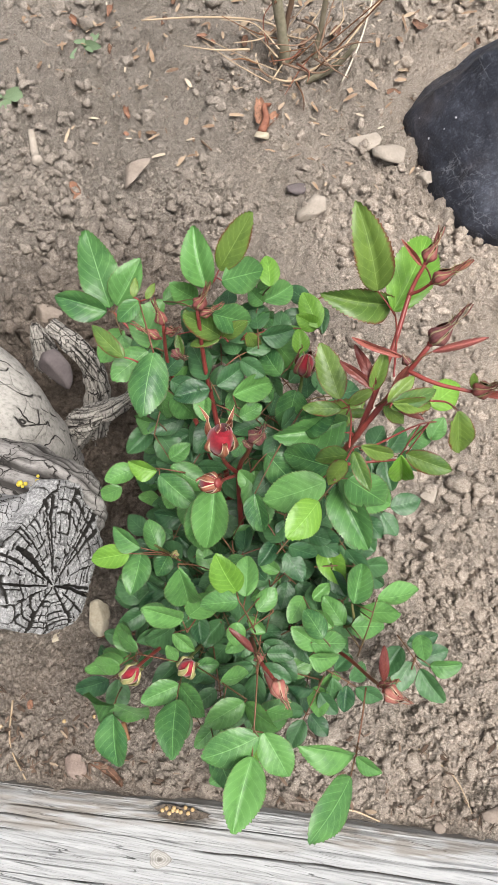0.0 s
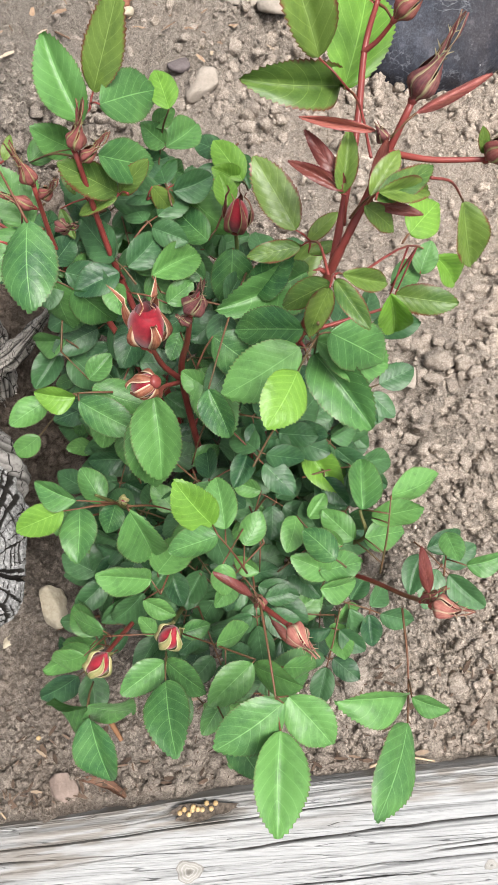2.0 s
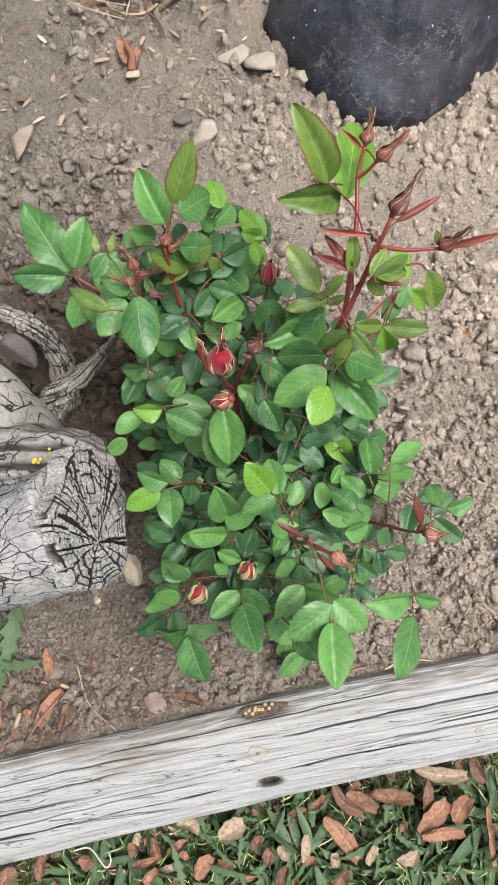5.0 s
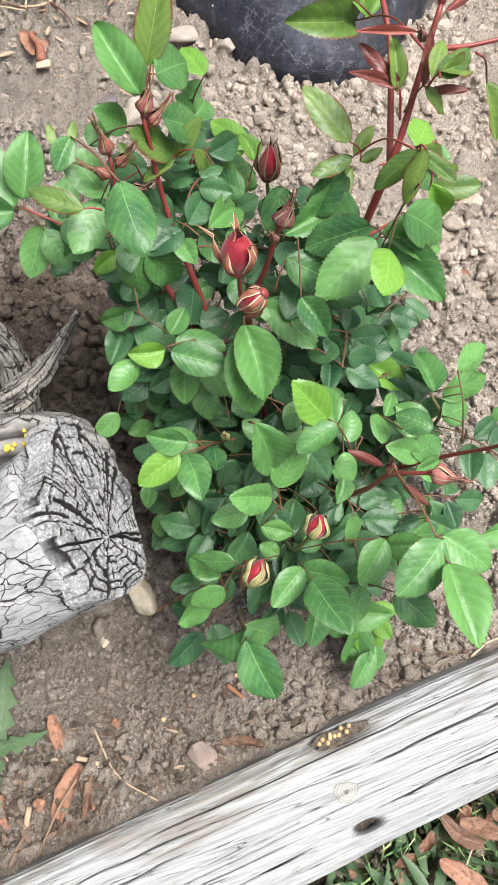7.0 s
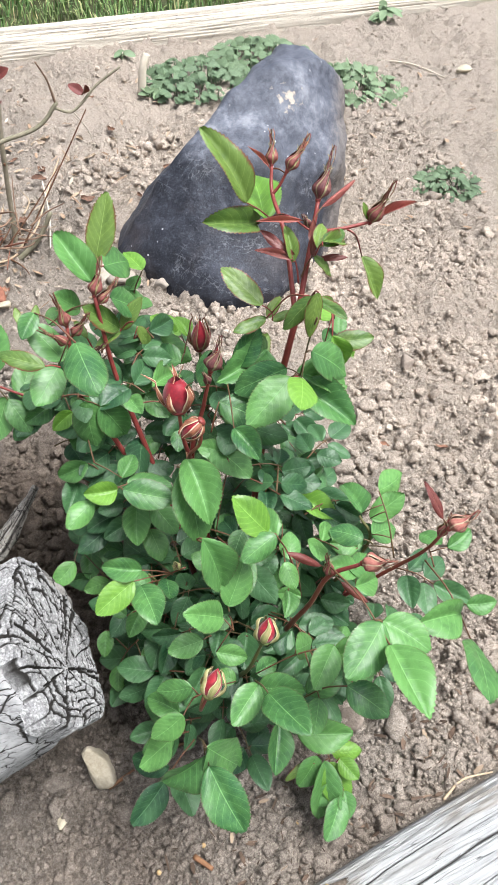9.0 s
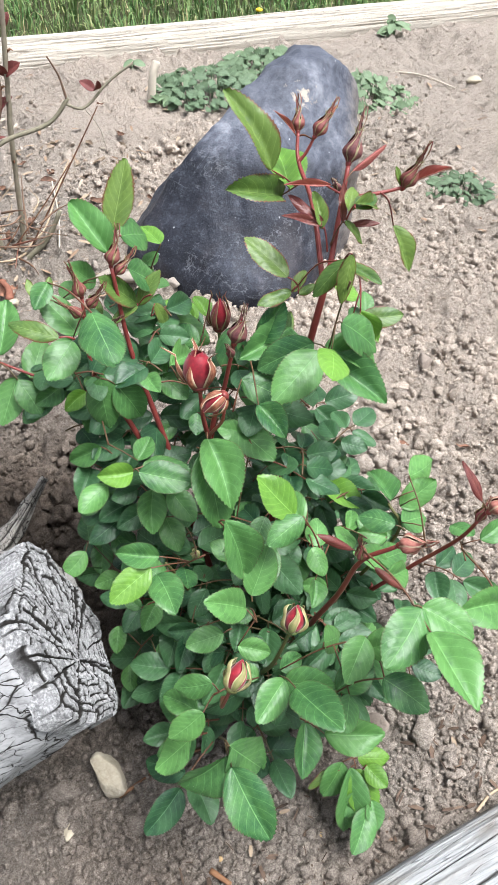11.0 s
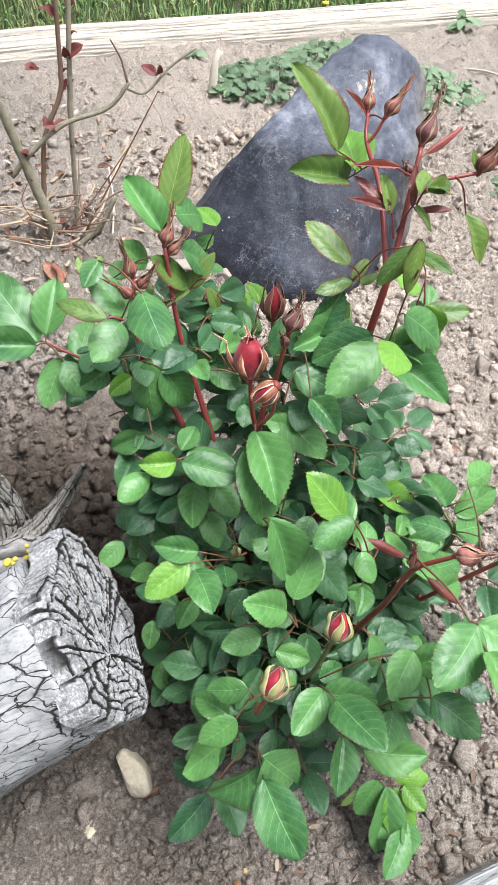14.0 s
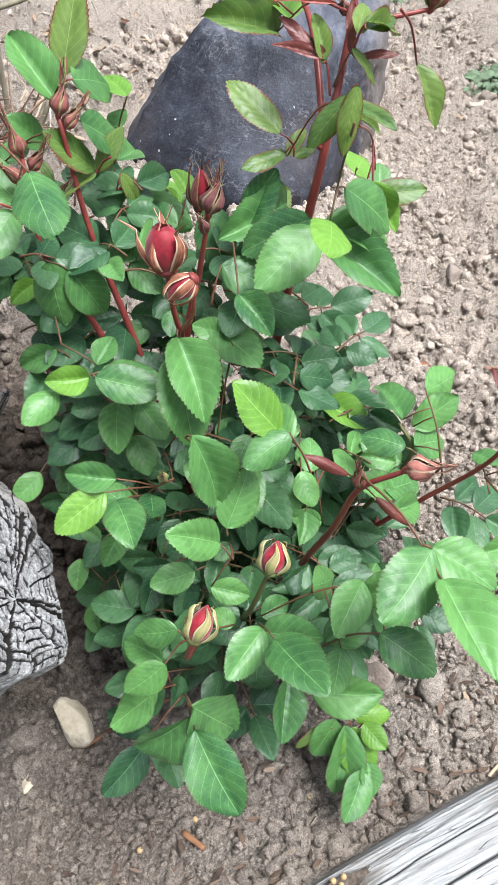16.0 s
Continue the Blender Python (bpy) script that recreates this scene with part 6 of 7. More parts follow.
PALE = stone_material("pale_stone", (0.3, 0.255, 0.18), (0.52, 0.46, 0.36))
BROWN = stone_material("brown_stone", (0.17, 0.135, 0.11), (0.3, 0.25, 0.21))
GREYST = stone_material("grey_stone", (0.25, 0.215, 0.18), (0.38, 0.33, 0.28))
PURPLE = stone_material("purple_stone", (0.09, 0.075, 0.075), (0.15, 0.125, 0.125))
BRICKY = stone_material("pinkish_stone", (0.14, 0.105, 0.088), (0.26, 0.2, 0.17))
stone("stone", (0.0095, 0.008), (0.0165, 0.0215, 0.017), (0, 0, 12), PALE, "pale yellowish stone lying beside the stump", "stone", 5, 0, 0.2)
stone("pebble", (0.043, -0.009), (0.0085, 0.006, 0.005), (0, 0, 15), BRICKY, "small pinkish pebble on the bare soil", "pebble", 3, 0, 0.25)
stone("pebble", (-0.03, -0.02), (0.0055, 0.0095, 0.0035), (0, 0, -12), PALE, "thin pale pebble flake on packed soil", "pebble", 4, 0.5, 0.3)
stone("pebble", (-0.068, 0.042), (0.013, 0.007, 0.005), (0, 0, 10), PALE, "pale stone chip under the stump", "pebble", 5, 0.4, 0.25)
stone("stone", (0.237, -0.04), (0.013, 0.016, 0.014), (0, 0, 30), BROWN, "rounded brown stone at the foot of the rose", "stone", 6, 0, 0.25)
stone("stone", (0.212, 0.703), (0.03, 0.017, 0.006), (10, -6, 14), GREYST, "flat grey slab of stone on the soil", "stone", 7, 0.6, 0.1)
stone("stone", (0.246, 0.69), (0.028, 0.024, 0.016), (0, 12, 35), GREYST, "grey-brown stone lump beside the rock", "stone", 8, 0, 0.3)
stone("stone", (0.152, 0.582), (0.021, 0.027, 0.014), (20, 0, -12), GREYST, "pale grey upright stone chunk in the soil", "stone", 9, 0.5, 0.25)
stone("stone", (0.128, 0.617), (0.022, 0.011, 0.009), (0, 10, 30), PURPLE, "dark flat stone flake in the soil", "stone", 10, 0.4, 0.2)
stone("stone", (-0.091, 0.585), (0.019, 0.03, 0.013), (15, 5, -25), BROWN, "oval grey-brown stone on the soil", "stone", 11, 0.5, 0.25)
stone("stone", (-0.084, 0.245, 0.078), (0.03, 0.021, 0.02), (20, 10, -35), PURPLE, "smooth dark purple-grey stone wedged behind the stump", "stone", 12, 0, 0.4)
stone("stone", (-0.15, 0.36), (0.03, 0.024, 0.02), (0, 0, 40), BROWN, "dark stone half sunk behind the stump", "stone", 13, 0, 0.4)
stone("stone", (0.023, -0.138), (0.013, 0.016, 0.008), (0, 0, 8), BRICKY, "flat pinkish stone against the timber", "stone", 14, 0.6, 0.3)
stone("stone", (0.3, 0.66), (0.014, 0.013, 0.011), (0, 0, 0), GREYST, "round grey stone by the rock", "stone", 15, 0, 0.3)
stone("stone", (0.55, 0.36), (0.016, 0.013, 0.01), (0, 0, 60), BROWN, "brown clod-like stone on the soil", "stone", 16, 0, 0.3)
stone("stone", (0.345, 0.21), (0.015, 0.012, 0.011), (0, 0, 60), GREYST, "grey-brown stone on the soil", "stone", 18, 0, 0.3)
stone("stone", (1.316, 1.28), (0.028, 0.02, 0.012), (0, 0, 20), PALE, "pale flat stone on the open soil", "stone", 22, 0.5, 0.2)
stone("stone", (0.44, -0.105), (0.014, 0.011, 0.01), (0, 0, 20), BROWN, "brown stone beside the timber", "stone", 19, 0, 0.3)
stone("stone", (0.39, -0.128), (0.008, 0.006, 0.004), (0, 0, 20), BROWN, "small flat stone on the timber's edge", "stone", 20, 0.5, 0.0)

STRAW = plain_material("dry_stem", (0.27, 0.19, 0.12), (0.5, 0.39, 0.27), 0.8)
BROWNRED = plain_material("red_bark", (0.13, 0.045, 0.03), (0.3, 0.13, 0.08), 0.75, 200)
DEADLEAF = plain_material("dead_leaf", (0.06, 0.03, 0.02), (0.28, 0.14, 0.07), 0.75, 90)
TWIG = plain_material("brown_twig", (0.12, 0.075, 0.05), (0.25, 0.16, 0.11), 0.85)
WHITEROOT = plain_material("pale_root", (0.45, 0.39, 0.31), (0.62, 0.56, 0.46), 0.8)


def twig(name, points, r0, r1, material, label, category="twig", lift=0.003):
    """A dry stem that lies on the ground along points (x, y, height over the soil)."""
    base = Vector((points[0][0], points[0][1], 0))
    pts = [Vector((p[0], p[1], (soil_at(p[0], p[1]) if p[2] < 0.05 else 0) + p[2] + lift)) - base for p in points]
    line = smooth_line(pts, 5)
    n = len(line)
    v, f = tube(line, [r0 + (r1 - r0) * i / (n - 1) for i in range(n)], 7)
    ob = mesh_object(name, v, f, material)
    ob.location = base
    return tagged(ob, label, category)


twig("twig", [(-0.057, -0.09, 0.0), (-0.047, -0.13, 0.002), (-0.02, -0.158, 0.004)], 0.0011, 0.0007, STRAW, "thin pale dry stem lying by the timber")
twig("twig", [(-0.073, -0.117, 0.002), (-0.095, -0.138, 0.004), (-0.12, -0.166, 0.003)], 0.0013, 0.0009, TWIG, "thin brown twig leaning on the timber's edge")
twig("twig", [(-0.076, -0.107, 0.002), (-0.068, -0.111, 0.004), (-0.059, -0.117, 0.002)], 0.0024, 0.002, STRAW, "short pale broken stick on the soil")
twig("twig", [(-0.139, -0.166, 0.003), (-0.13, -0.154, 0.005), (-0.12, -0.143, 0.001)], 0.0014, 0.001, TWIG, "short brown twig on the soil by the timber")
twig("twig", [(-0.119, -0.13, 0.002), (-0.126, -0.147, 0.002)], 0.0027, 0.0022, STRAW, "short pale splinter of wood on the soil")
twig("twig", [(-0.07, -0.127, 0.003), (-0.081, -0.152, 0.003)], 0.0026, 0.0024, TWIG, "short brown stick beside the dead leaves")
twig("twig", [(0.178, -0.303, 0.0), (0.2, -0.296, 0.0), (0.222, -0.277, 0.0)], 0.0009, 0.0007, STRAW, "thin dry straw lying in the lawn", lift=-0.03)
twig("twig", [(-0.075, -0.272, 0.0), (-0.058, -0.272, 0.0), (-0.042, -0.289, 0.0), (-0.036, -0.285, 0.0), (-0.038, -0.277, 0.0)], 0.0009, 0.0007, WHITEROOT, "curved pale root in the lawn", lift=-0.03)
twig("twig", [(0.06, -0.09, 0.0), (0.07, -0.105, 0.001)], 0.0025, 0.0018, DEADLEAF, "short orange-brown stick on the soil")
twig("twig", [(-0.25, 0.63, 0.004), (-0.238, 0.6, 0.004), (-0.225, 0.58, 0.002)], 0.005, 0.008, GREYST, "short pale cut stick on the soil")
twig("twig", [(-0.02, 0.68, 0.0), (0.0, 0.655, 0.001)], 0.0013, 0.0012, TWIG, "short dark twig on the soil")
twig("twig", [(0.36, -0.06, 0.0), (0.4, -0.08, 0.001), (0.42, -0.11, 0.0)], 0.0008, 0.0005, STRAW, "thin pale root fibre on the soil")
twig("twig", [(1.16, 1.435, 0.0), (1.215, 1.362, 0.004), (1.259, 1.274, 0.0)], 0.0028, 0.002, WHITEROOT, "long pale dry stem on the far soil")
twig("twig", [(0.012, -0.012, 0.0), (0.06, 0.0, 0.0), (0.09, 0.0, 0.0)], 0.0016, 0.0012, DEADLEAF, "reddish dry stem lying under the rose")
twig("twig", [(0.275, -0.135, 0.002), (0.3, -0.128, 0.004), (0.33, -0.133, 0.002)], 0.0013, 0.0008, STRAW, "curved pale dry stem on the timber's edge")
twig("cut_root", [(0.066, 0.752, 0.004), (0.06, 0.735, 0.01), (0.066, 0.72, 0.011), (0.063, 0.7, 0.003)], 0.0025, 0.0065, BROWNRED, "reddish peeling stub with a pale cut end", "root")
stone("pebble", (0.063, 0.695), (0.012, 0.008, 0.008), (0, 0, 0), PALE, "white chip of wood at the cut stub", "wood chip", 21, 0, 0.1)
twig("root_stub", [(0.503, 1.376, 0.0), (0.51, 1.38, 0.05), (0.522, 1.386, 0.075)], 0.01, 0.008, WHITEROOT, "pale cut stem standing in the far soil", "stem")

def strewn(name, seed, x, y, least, most, tones, label):
    """Bits of straw, bark and old leaf strewn over the bed, past counting."""
    rng = np.random.RandomState(seed)
    n = len(x)
    a, ln = rng.uniform(0, 6.283, n), least + most * rng.rand(n) ** 2
    wd = ln * rng.uniform(0.08, 0.45, n)
    z = soil_height(x, y) + rng.uniform(0.003, 0.007, n)
    tip = rng.uniform(-0.4, 0.4, n)
    c, d = np.cos(a), np.sin(a)
    verts = []
    for u, w, k in ((-0.5, -0.3, 0.0), (-0.5, 0.3, 0.0), (0.0, -0.5, 0.18), (0.0, 0.5, 0.1), (0.5, -0.2, 0.0), (0.5, 0.2, 0.0)):
        verts.append(np.stack([x + c * ln * u - d * wd * w, y + d * ln * u + c * wd * w, z + k * wd + tip * ln * u], -1))
    v = np.stack(verts, 1).reshape(-1, 3)
    f = []
    for i in range(n):
        o = i * 6
        f += [(o, o + 2, o + 3, o + 1), (o + 2, o + 4, o + 5, o + 3)]
    m = Mat(name, 0.85, 0.15)
    r = m.t.nodes.new("ShaderNodeNewGeometry").outputs["Random Per Island"]
    m.colour(m.mix(0.3, m.ramp(r, *tones), m.ramp(m.noise(200, 4, 0.6), (0.3, tones[0][1]), (0.7, tones[-2][1]))))
    return tagged(mesh_object(name, v, f, m.m, None, False), label, "litter", kind="stuff")


def litter_heaps():
    rng = np.random.RandomState(41)
    x = np.concatenate([rng.normal(0.1, 0.26, 950), rng.uniform(-0.5, 1.3, 950)])
    y = np.concatenate([rng.normal(0.95, 0.25, 950), rng.uniform(0.45, 1.6, 950)])
    ok = (y > 0.62) & (y < far_edge(x) - 0.03)
    strewn("dry_litter", 42, x[ok], y[ok], 0.003, 0.019, ((0.0, (0.1, 0.055, 0.035)), (0.45, (0.3, 0.2, 0.13)), (0.8, (0.42, 0.33, 0.24)), (1.0, (0.6, 0.54, 0.44))), "bits of dry straw, bark and old leaf on the soil")
    x = np.concatenate([rng.uniform(-0.25, 0.5, 500), rng.normal(-0.1, 0.05, 260)])
    y = near_edge(x) + 0.008 + 0.075 * rng.rand(len(x)) ** 1.6
    strewn("dark_litter", 43, x, y, 0.002, 0.011, ((0.0, (0.025, 0.018, 0.014)), (0.55, (0.075, 0.05, 0.036)), (0.9, (0.16, 0.11, 0.08)), (1.0, (0.4, 0.31, 0.22))), "dark bits of bark and rotted leaf along the timber")


litter_heaps()

# yellow seeds in the hollow of the timber
YELLOW = plain_material("yellow_seed", (0.34, 0.22, 0.1), (0.5, 0.37, 0.2), 0.6, 300)
seed_bm = bmesh.new()
bmesh.ops.create_icosphere(seed_bm, subdivisions=2, radius=0.0021)
seed_one = tagged(part("seed", seed_bm, YELLOW, None), "round yellow seed in a hollow of the timber", "seed", "seeds in the hollow")
seed_one.location = (0.128, -0.158, 0.0115)
for k in range(9):
    copy_thing(seed_one, Matrix.Translation((0.118 + 0.0042 * k * 0.85, -0.1595 + 0.0026 * math.sin(k * 2.4) + 0.0006 * k, 0.0115 + 0.0008 * (k % 2))))
for k, (sx, sy) in enumerate(((0.07, -0.085), (0.03, -0.09), (0.0, -0.1), (0.15, -0.1), (0.045, -0.11))):
    copy_thing(seed_one, Matrix.Translation((sx, sy, soil_at(sx, sy) + 0.002)))


# ---- the bare rose behind ----
OLD_CANE = plain_material("old_green_cane", (0.13, 0.125, 0.08), (0.33, 0.285, 0.21), 0.75, 130)
dry = tagged(new("bare_rose"), "nearly bare rose bush with old green and brown canes", "rose bush")
dry.location = (0.09, 0.83, 0.0)
DRY = Vector(dry.location)


def old_cane(points, r0, r1, material, name="cane", thorns=0):
    line = smooth_line([Vector(p) - DRY for p in points], 6)
    slender = 0.6 if material in (STRAW, DEADLEAF, WHITEROOT) else 0.66
    r0, r1 = r0 * slender, r1 * slender
    n = len(line)
    v, f = tube(line, [r0 + (r1 - r0) * i / (n - 1) for i in range(n)], 9)
    v = [p + Vector((noise.noise(p * 90), noise.noise(p * 90 + Vector((5, 0, 0))), 0)) * r0 * 0.25 for p in v]
    c = mesh_object(name, v, f, material, dry)
    for k in range(thorns):
        i = 1 + (k * 5) % (n - 2)
        d = (line[i + 1] - line[i]).normalized()
        side = d.cross(Vector((math.sin(k * 2.4), math.cos(k * 2.4), 0.2))).normalized()
        q = line[i] + side * r0 * 0.5
        tv, tf = tube([q - d * 0.003, q + side * 0.005, q + side * 0.009 - d * 0.002], [0.0028, 0.0014, 0.0003], 5)
        mesh_object("thorn", tv, tf, DEADLEAF, c)
    return c


old_cane([(0.08, 0.825, -0.03), (0.07, 0.83, 0.04), (0.052, 0.84, 0.113), (0.03, 0.85, 0.2), (0.0, 0.86, 0.32)], 0.013, 0.008, OLD_CANE, thorns=5)
old_cane([(0.112, 0.84, -0.03), (0.117, 0.86, 0.012), (0.124, 0.86, 0.156), (0.132, 0.86, 0.241), (0.141, 0.86, 0.33), (0.15, 0.86, 0.45)], 0.0065, 0.005, OLD_CANE, thorns=6)
old_cane([(0.06, 0.85, -0.03), (0.075, 0.86, 0.09), (0.087, 0.86, 0.151), (0.115, 0.86, 0.205), (0.121, 0.86, 0.27), (0.123, 0.86, 0.331), (0.12, 0.86, 0.45)], 0.006, 0.0045, TWIG, thorns=5)
old_cane([(0.03, 0.845, 0.1), (0.061, 0.84, 0.133), (0.11, 0.84, 0.169), (0.177, 0.84, 0.188), (0.209, 0.84, 0.22)], 0.006, 0.0042, OLD_CANE, thorns=3)
old_cane([(0.207, 0.84, 0.218), (0.2, 0.842, 0.25), (0.187, 0.84, 0.276)], 0.0028, 0.0016, TWIG)
old_cane([(0.205, 0.84, 0.212), (0.232, 0.84, 0.205), (0.27, 0.845, 0.235), (0.306, 0.84, 0.259)], 0.0034, 0.0026, OLD_CANE)
old_cane([(0.232, 0.84, 0.203), (0.25, 0.838, 0.175), (0.257, 0.838, 0.148)], 0.0018, 0.001, WHITEROOT, "root")
old_cane([(0.105, 0.815, -0.01), (0.146, 0.82, 0.02), (0.173, 0.82, 0.064)], 0.008, 0.005, OLD_CANE)
old_cane([(0.12, 0.82, 0.01), (0.17, 0.82, 0.09), (0.224, 0.83, 0.17), (0.25, 0.84, 0.205)], 0.0022, 0.0014, DEADLEAF, "twig")
old_cane([(0.1, 0.82, 0.02), (0.15, 0.83, 0.07), (0.2, 0.835, 0.13)], 0.002, 0.0012, DEADLEAF, "twig")
old_cane([(0.08, 0.83, 0.03), (0.043, 0.87, 0.035), (-0.05, 0.87, 0.03), (-0.144, 0.85, 0.025)], 0.0035, 0.002, STRAW, "twig")
old_cane([(0.11, 0.81, 0.008), (0.085, 0.79, 0.012), (0.05, 0.8, 0.01), (0.03, 0.83, 0.008)], 0.0032, 0.0018, STRAW, "twig")
old_cane([(0.11, 0.815, 0.01), (0.15, 0.84, 0.03), (0.19, 0.93, 0.04), (0.23, 1.0, 0.06)], 0.003, 0.0018, STRAW, "twig")
old_cane([(0.08, 0.81, 0.006), (0.03, 0.81, 0.02), (-0.05, 0.83, 0.03)], 0.0014, 0.0008, STRAW, "twig")
old_cane([(0.162, 0.812, 0.004), (0.178, 0.87, 0.03), (0.185, 0.93, 0.06)], 0.0026, 0.002, WHITEROOT, "root")
tangle = random.Random(12)
for k in range(30):
    a = tangle.uniform(0, 6.283)
    q = Vector((0.085 + tangle.gauss(0, 0.035), 0.83 + tangle.gauss(0, 0.03), 0.004 + tangle.uniform(0, 0.06)))
    ln = tangle.uniform(0.03, 0.11)
    d = Vector((math.cos(a), math.sin(a), tangle.uniform(-0.15, 0.7))) * ln
    if q.z + d.z < 0.005:
        d.z = 0.005 - q.z
    side = Vector((-d.y, d.x, 0)) * tangle.uniform(-0.3, 0.3)
    old_cane([q, q + d * 0.5 + side, q + d], tangle.uniform(0.0014, 0.003), 0.0009, tangle.choice((STRAW, STRAW, BROWNRED, DEADLEAF, TWIG)), "twig")
RUST = leaf_material("rusty_leaf", (0.1, 0.02, 0.02), (0.16, 0.04, 0.035), None, 0.5)
rust_blade = leaflet_mesh("young_leaf", RUST, 0.6, 0.3, 0.1, 0.04, 0.1, 0.0, seed=9)
for k, (lx, ly, lz) in enumerate(((0.13, 0.86, 0.25), (0.115, 0.86, 0.205), (0.09, 0.86, 0.16), (0.14, 0.86, 0.31), (0.06, 0.84, 0.13), (0.12, 0.86, 0.3), (0.25, 0.845, 0.225), (0.1, 0.84, 0.17), (0.09, 0.86, 0.24))):
    for q in range(2):
        b = Vector((lx, ly, lz)) - DRY
        t = b + Vector((pick.uniform(-0.02, 0.02), pick.uniform(-0.015, 0.015), pick.uniform(0.0, 0.02)))
        child("young_leaf", rust_blade, leaf_matrix(b, t, pick.uniform(-40, 40)), dry, "small dark red young leaf")


# ---- weeds, lawn and dead leaves ----
WEED = leaf_material("weed_leaf", (0.085, 0.135, 0.075), (0.18, 0.25, 0.14), None, 0.6)
DANDELION = leaf_material("dandelion_leaf", (0.036, 0.072, 0.034), (0.085, 0.14, 0.062), None, 0.55)


def rosette(name, at, count, length, wide, height, seed, label, category="weed", lobed=True, spread=0.0):
    """A low plant: leaves on stalks that fan out from a crown, joined into one foliage mesh."""
    rng = random.Random(seed)
    root = tagged(new(name), label, category)
    root.location = (at[0], at[1], at[2])
    verts, faces, uvs = [], [], []
    for k in range(count):
        a = rng.uniform(0, 6.283)
        s = spread * math.sqrt(rng.random())
        o = Vector((math.cos(a) * s + rng.gauss(0, 0.004), math.sin(a) * s + rng.gauss(0, 0.004), 0))
        lift = height * rng.uniform(0.15, 1.0) * (1 - 0.85 * s / (spread + 1e-6) if spread else 1)
        b = a + rng.gauss(0, 0.8)
        d = Vector((math.cos(b), math.sin(b), rng.uniform(-0.2, 0.35))).normalized()
        ln = length * rng.uniform(0.6, 1.15)
        c = o + Vector((0, 0, lift))
        m = leaf_matrix(c, c + d * ln, rng.uniform(-35, 35), wide)
        n0 = len(verts)
        rows = 9
        for i in range(rows + 1):
            t = i / rows
            w = 0.5 * math.sin(math.pi * min(1, t * 0.93 + 0.05)) ** 0.7
            if lobed:
                w *= 1.0 if i % 2 else 0.45
            z = -0.25 * t * t
            for j in (-1, 0, 1):
                verts.append(m @ Vector((j * w, t - (0.05 if j and lobed and i % 2 else 0), z + 0.12 * abs(j) * w)))
                uvs.append((float(j), t))
        for i in range(rows):
            for j in range(2):
                faces.append((n0 + i * 3 + j, n0 + i * 3 + j + 1, n0 + i * 3 + j + 4, n0 + i * 3 + j + 3))
        n0 = len(verts)
        tv, tf = tube([o, c], [0.0012, 0.0009], 4)
        verts += tv
        uvs += [(0.5, 0.5)] * len(tv)
        faces += [tuple(i + n0 for i in q) for q in tf]
    mesh_object("foliage", verts, faces, DANDELION if "dandelion" in name else WEED, root, True, uvs)
    return root


rosette("mallow_plant", (0.66, 1.4, 0.0), 260, 0.027, 0.9, 0.05, 1, "low green clump of lobed leaves behind the rock", "plant", True, 0.13)
rosette("mallow_plant", (0.86, 1.5, 0.0), 220, 0.027, 0.9, 0.055, 2, "low green clump of lobed leaves behind the rock", "plant", True, 0.12)
rosette("mallow_plant", (0.98, 1.27, 0.0), 230, 0.028, 0.9, 0.055, 3, "grey-green clump of lobed leaves behind the rock", "plant", True, 0.13)
rosette("low_weed", (0.93, 0.8, 0.0), 130, 0.022, 0.6, 0.03, 4, "small green mat of weeds on the soil", "weed", True, 0.06)
rosette("seedling", (-0.227, 0.82, soil_at(-0.227, 0.82)), 9, 0.026, 0.5, 0.012, 5, "small green seedling in dry soil", "seedling", False)
rosette("seedling", (-0.305, 0.69, soil_at(-0.305, 0.69)), 9, 0.03, 0.6, 0.01, 6, "small green weed in dry soil", "seedling", False)
rosette("seedling", (0.52, 1.58, 0.0), 8, 0.03, 0.6, 0.02, 7, "small green weed by the far timber", "seedling", False)
rosette("seedling", (0.515, 1.355, 0.0), 8, 0.03, 0.6, 0.015, 8, "small green weed by the pale stem", "seedling", False)
rosette("seedling", (1.33, 1.68, 0.0), 14, 0.05, 0.5, 0.04, 9, "green weed by the far timber", "seedling", False)
rosette("dandelion", (-0.135, -0.08, soil_at(-0.135, -0.08)), 9, 0.07, 0.36, 0.014, 10, "jagged green dandelion leaves by the timber", "dandelion")
for k, (wx, wy) in enumerate(((-0.06, -0.31), (0.03, -0.33), (0.1, -0.315), (0.17, -0.31), (0.22, -0.345), (0.3, -0.33), (0.36, -0.3), (0.42, -0.33), (0.13, -0.36), (0.27, -0.38), (-0.13, -0.35), (0.0, -0.38), (0.34, -0.4), (0.44, -0.4), (0.2, -0.42), (-0.02, -0.285), (0.06, -0.3), (0.25, -0.305), (0.39, -0.31), (0.48, -0.3), (0.13, -0.29))):
    rosette("dandelion", (wx, wy, -0.06), 34, 0.046, 0.24, 0.035, 20 + k, "jagged green dandelion leaves in the lawn", "dandelion", k % 3 != 0, 0.03)


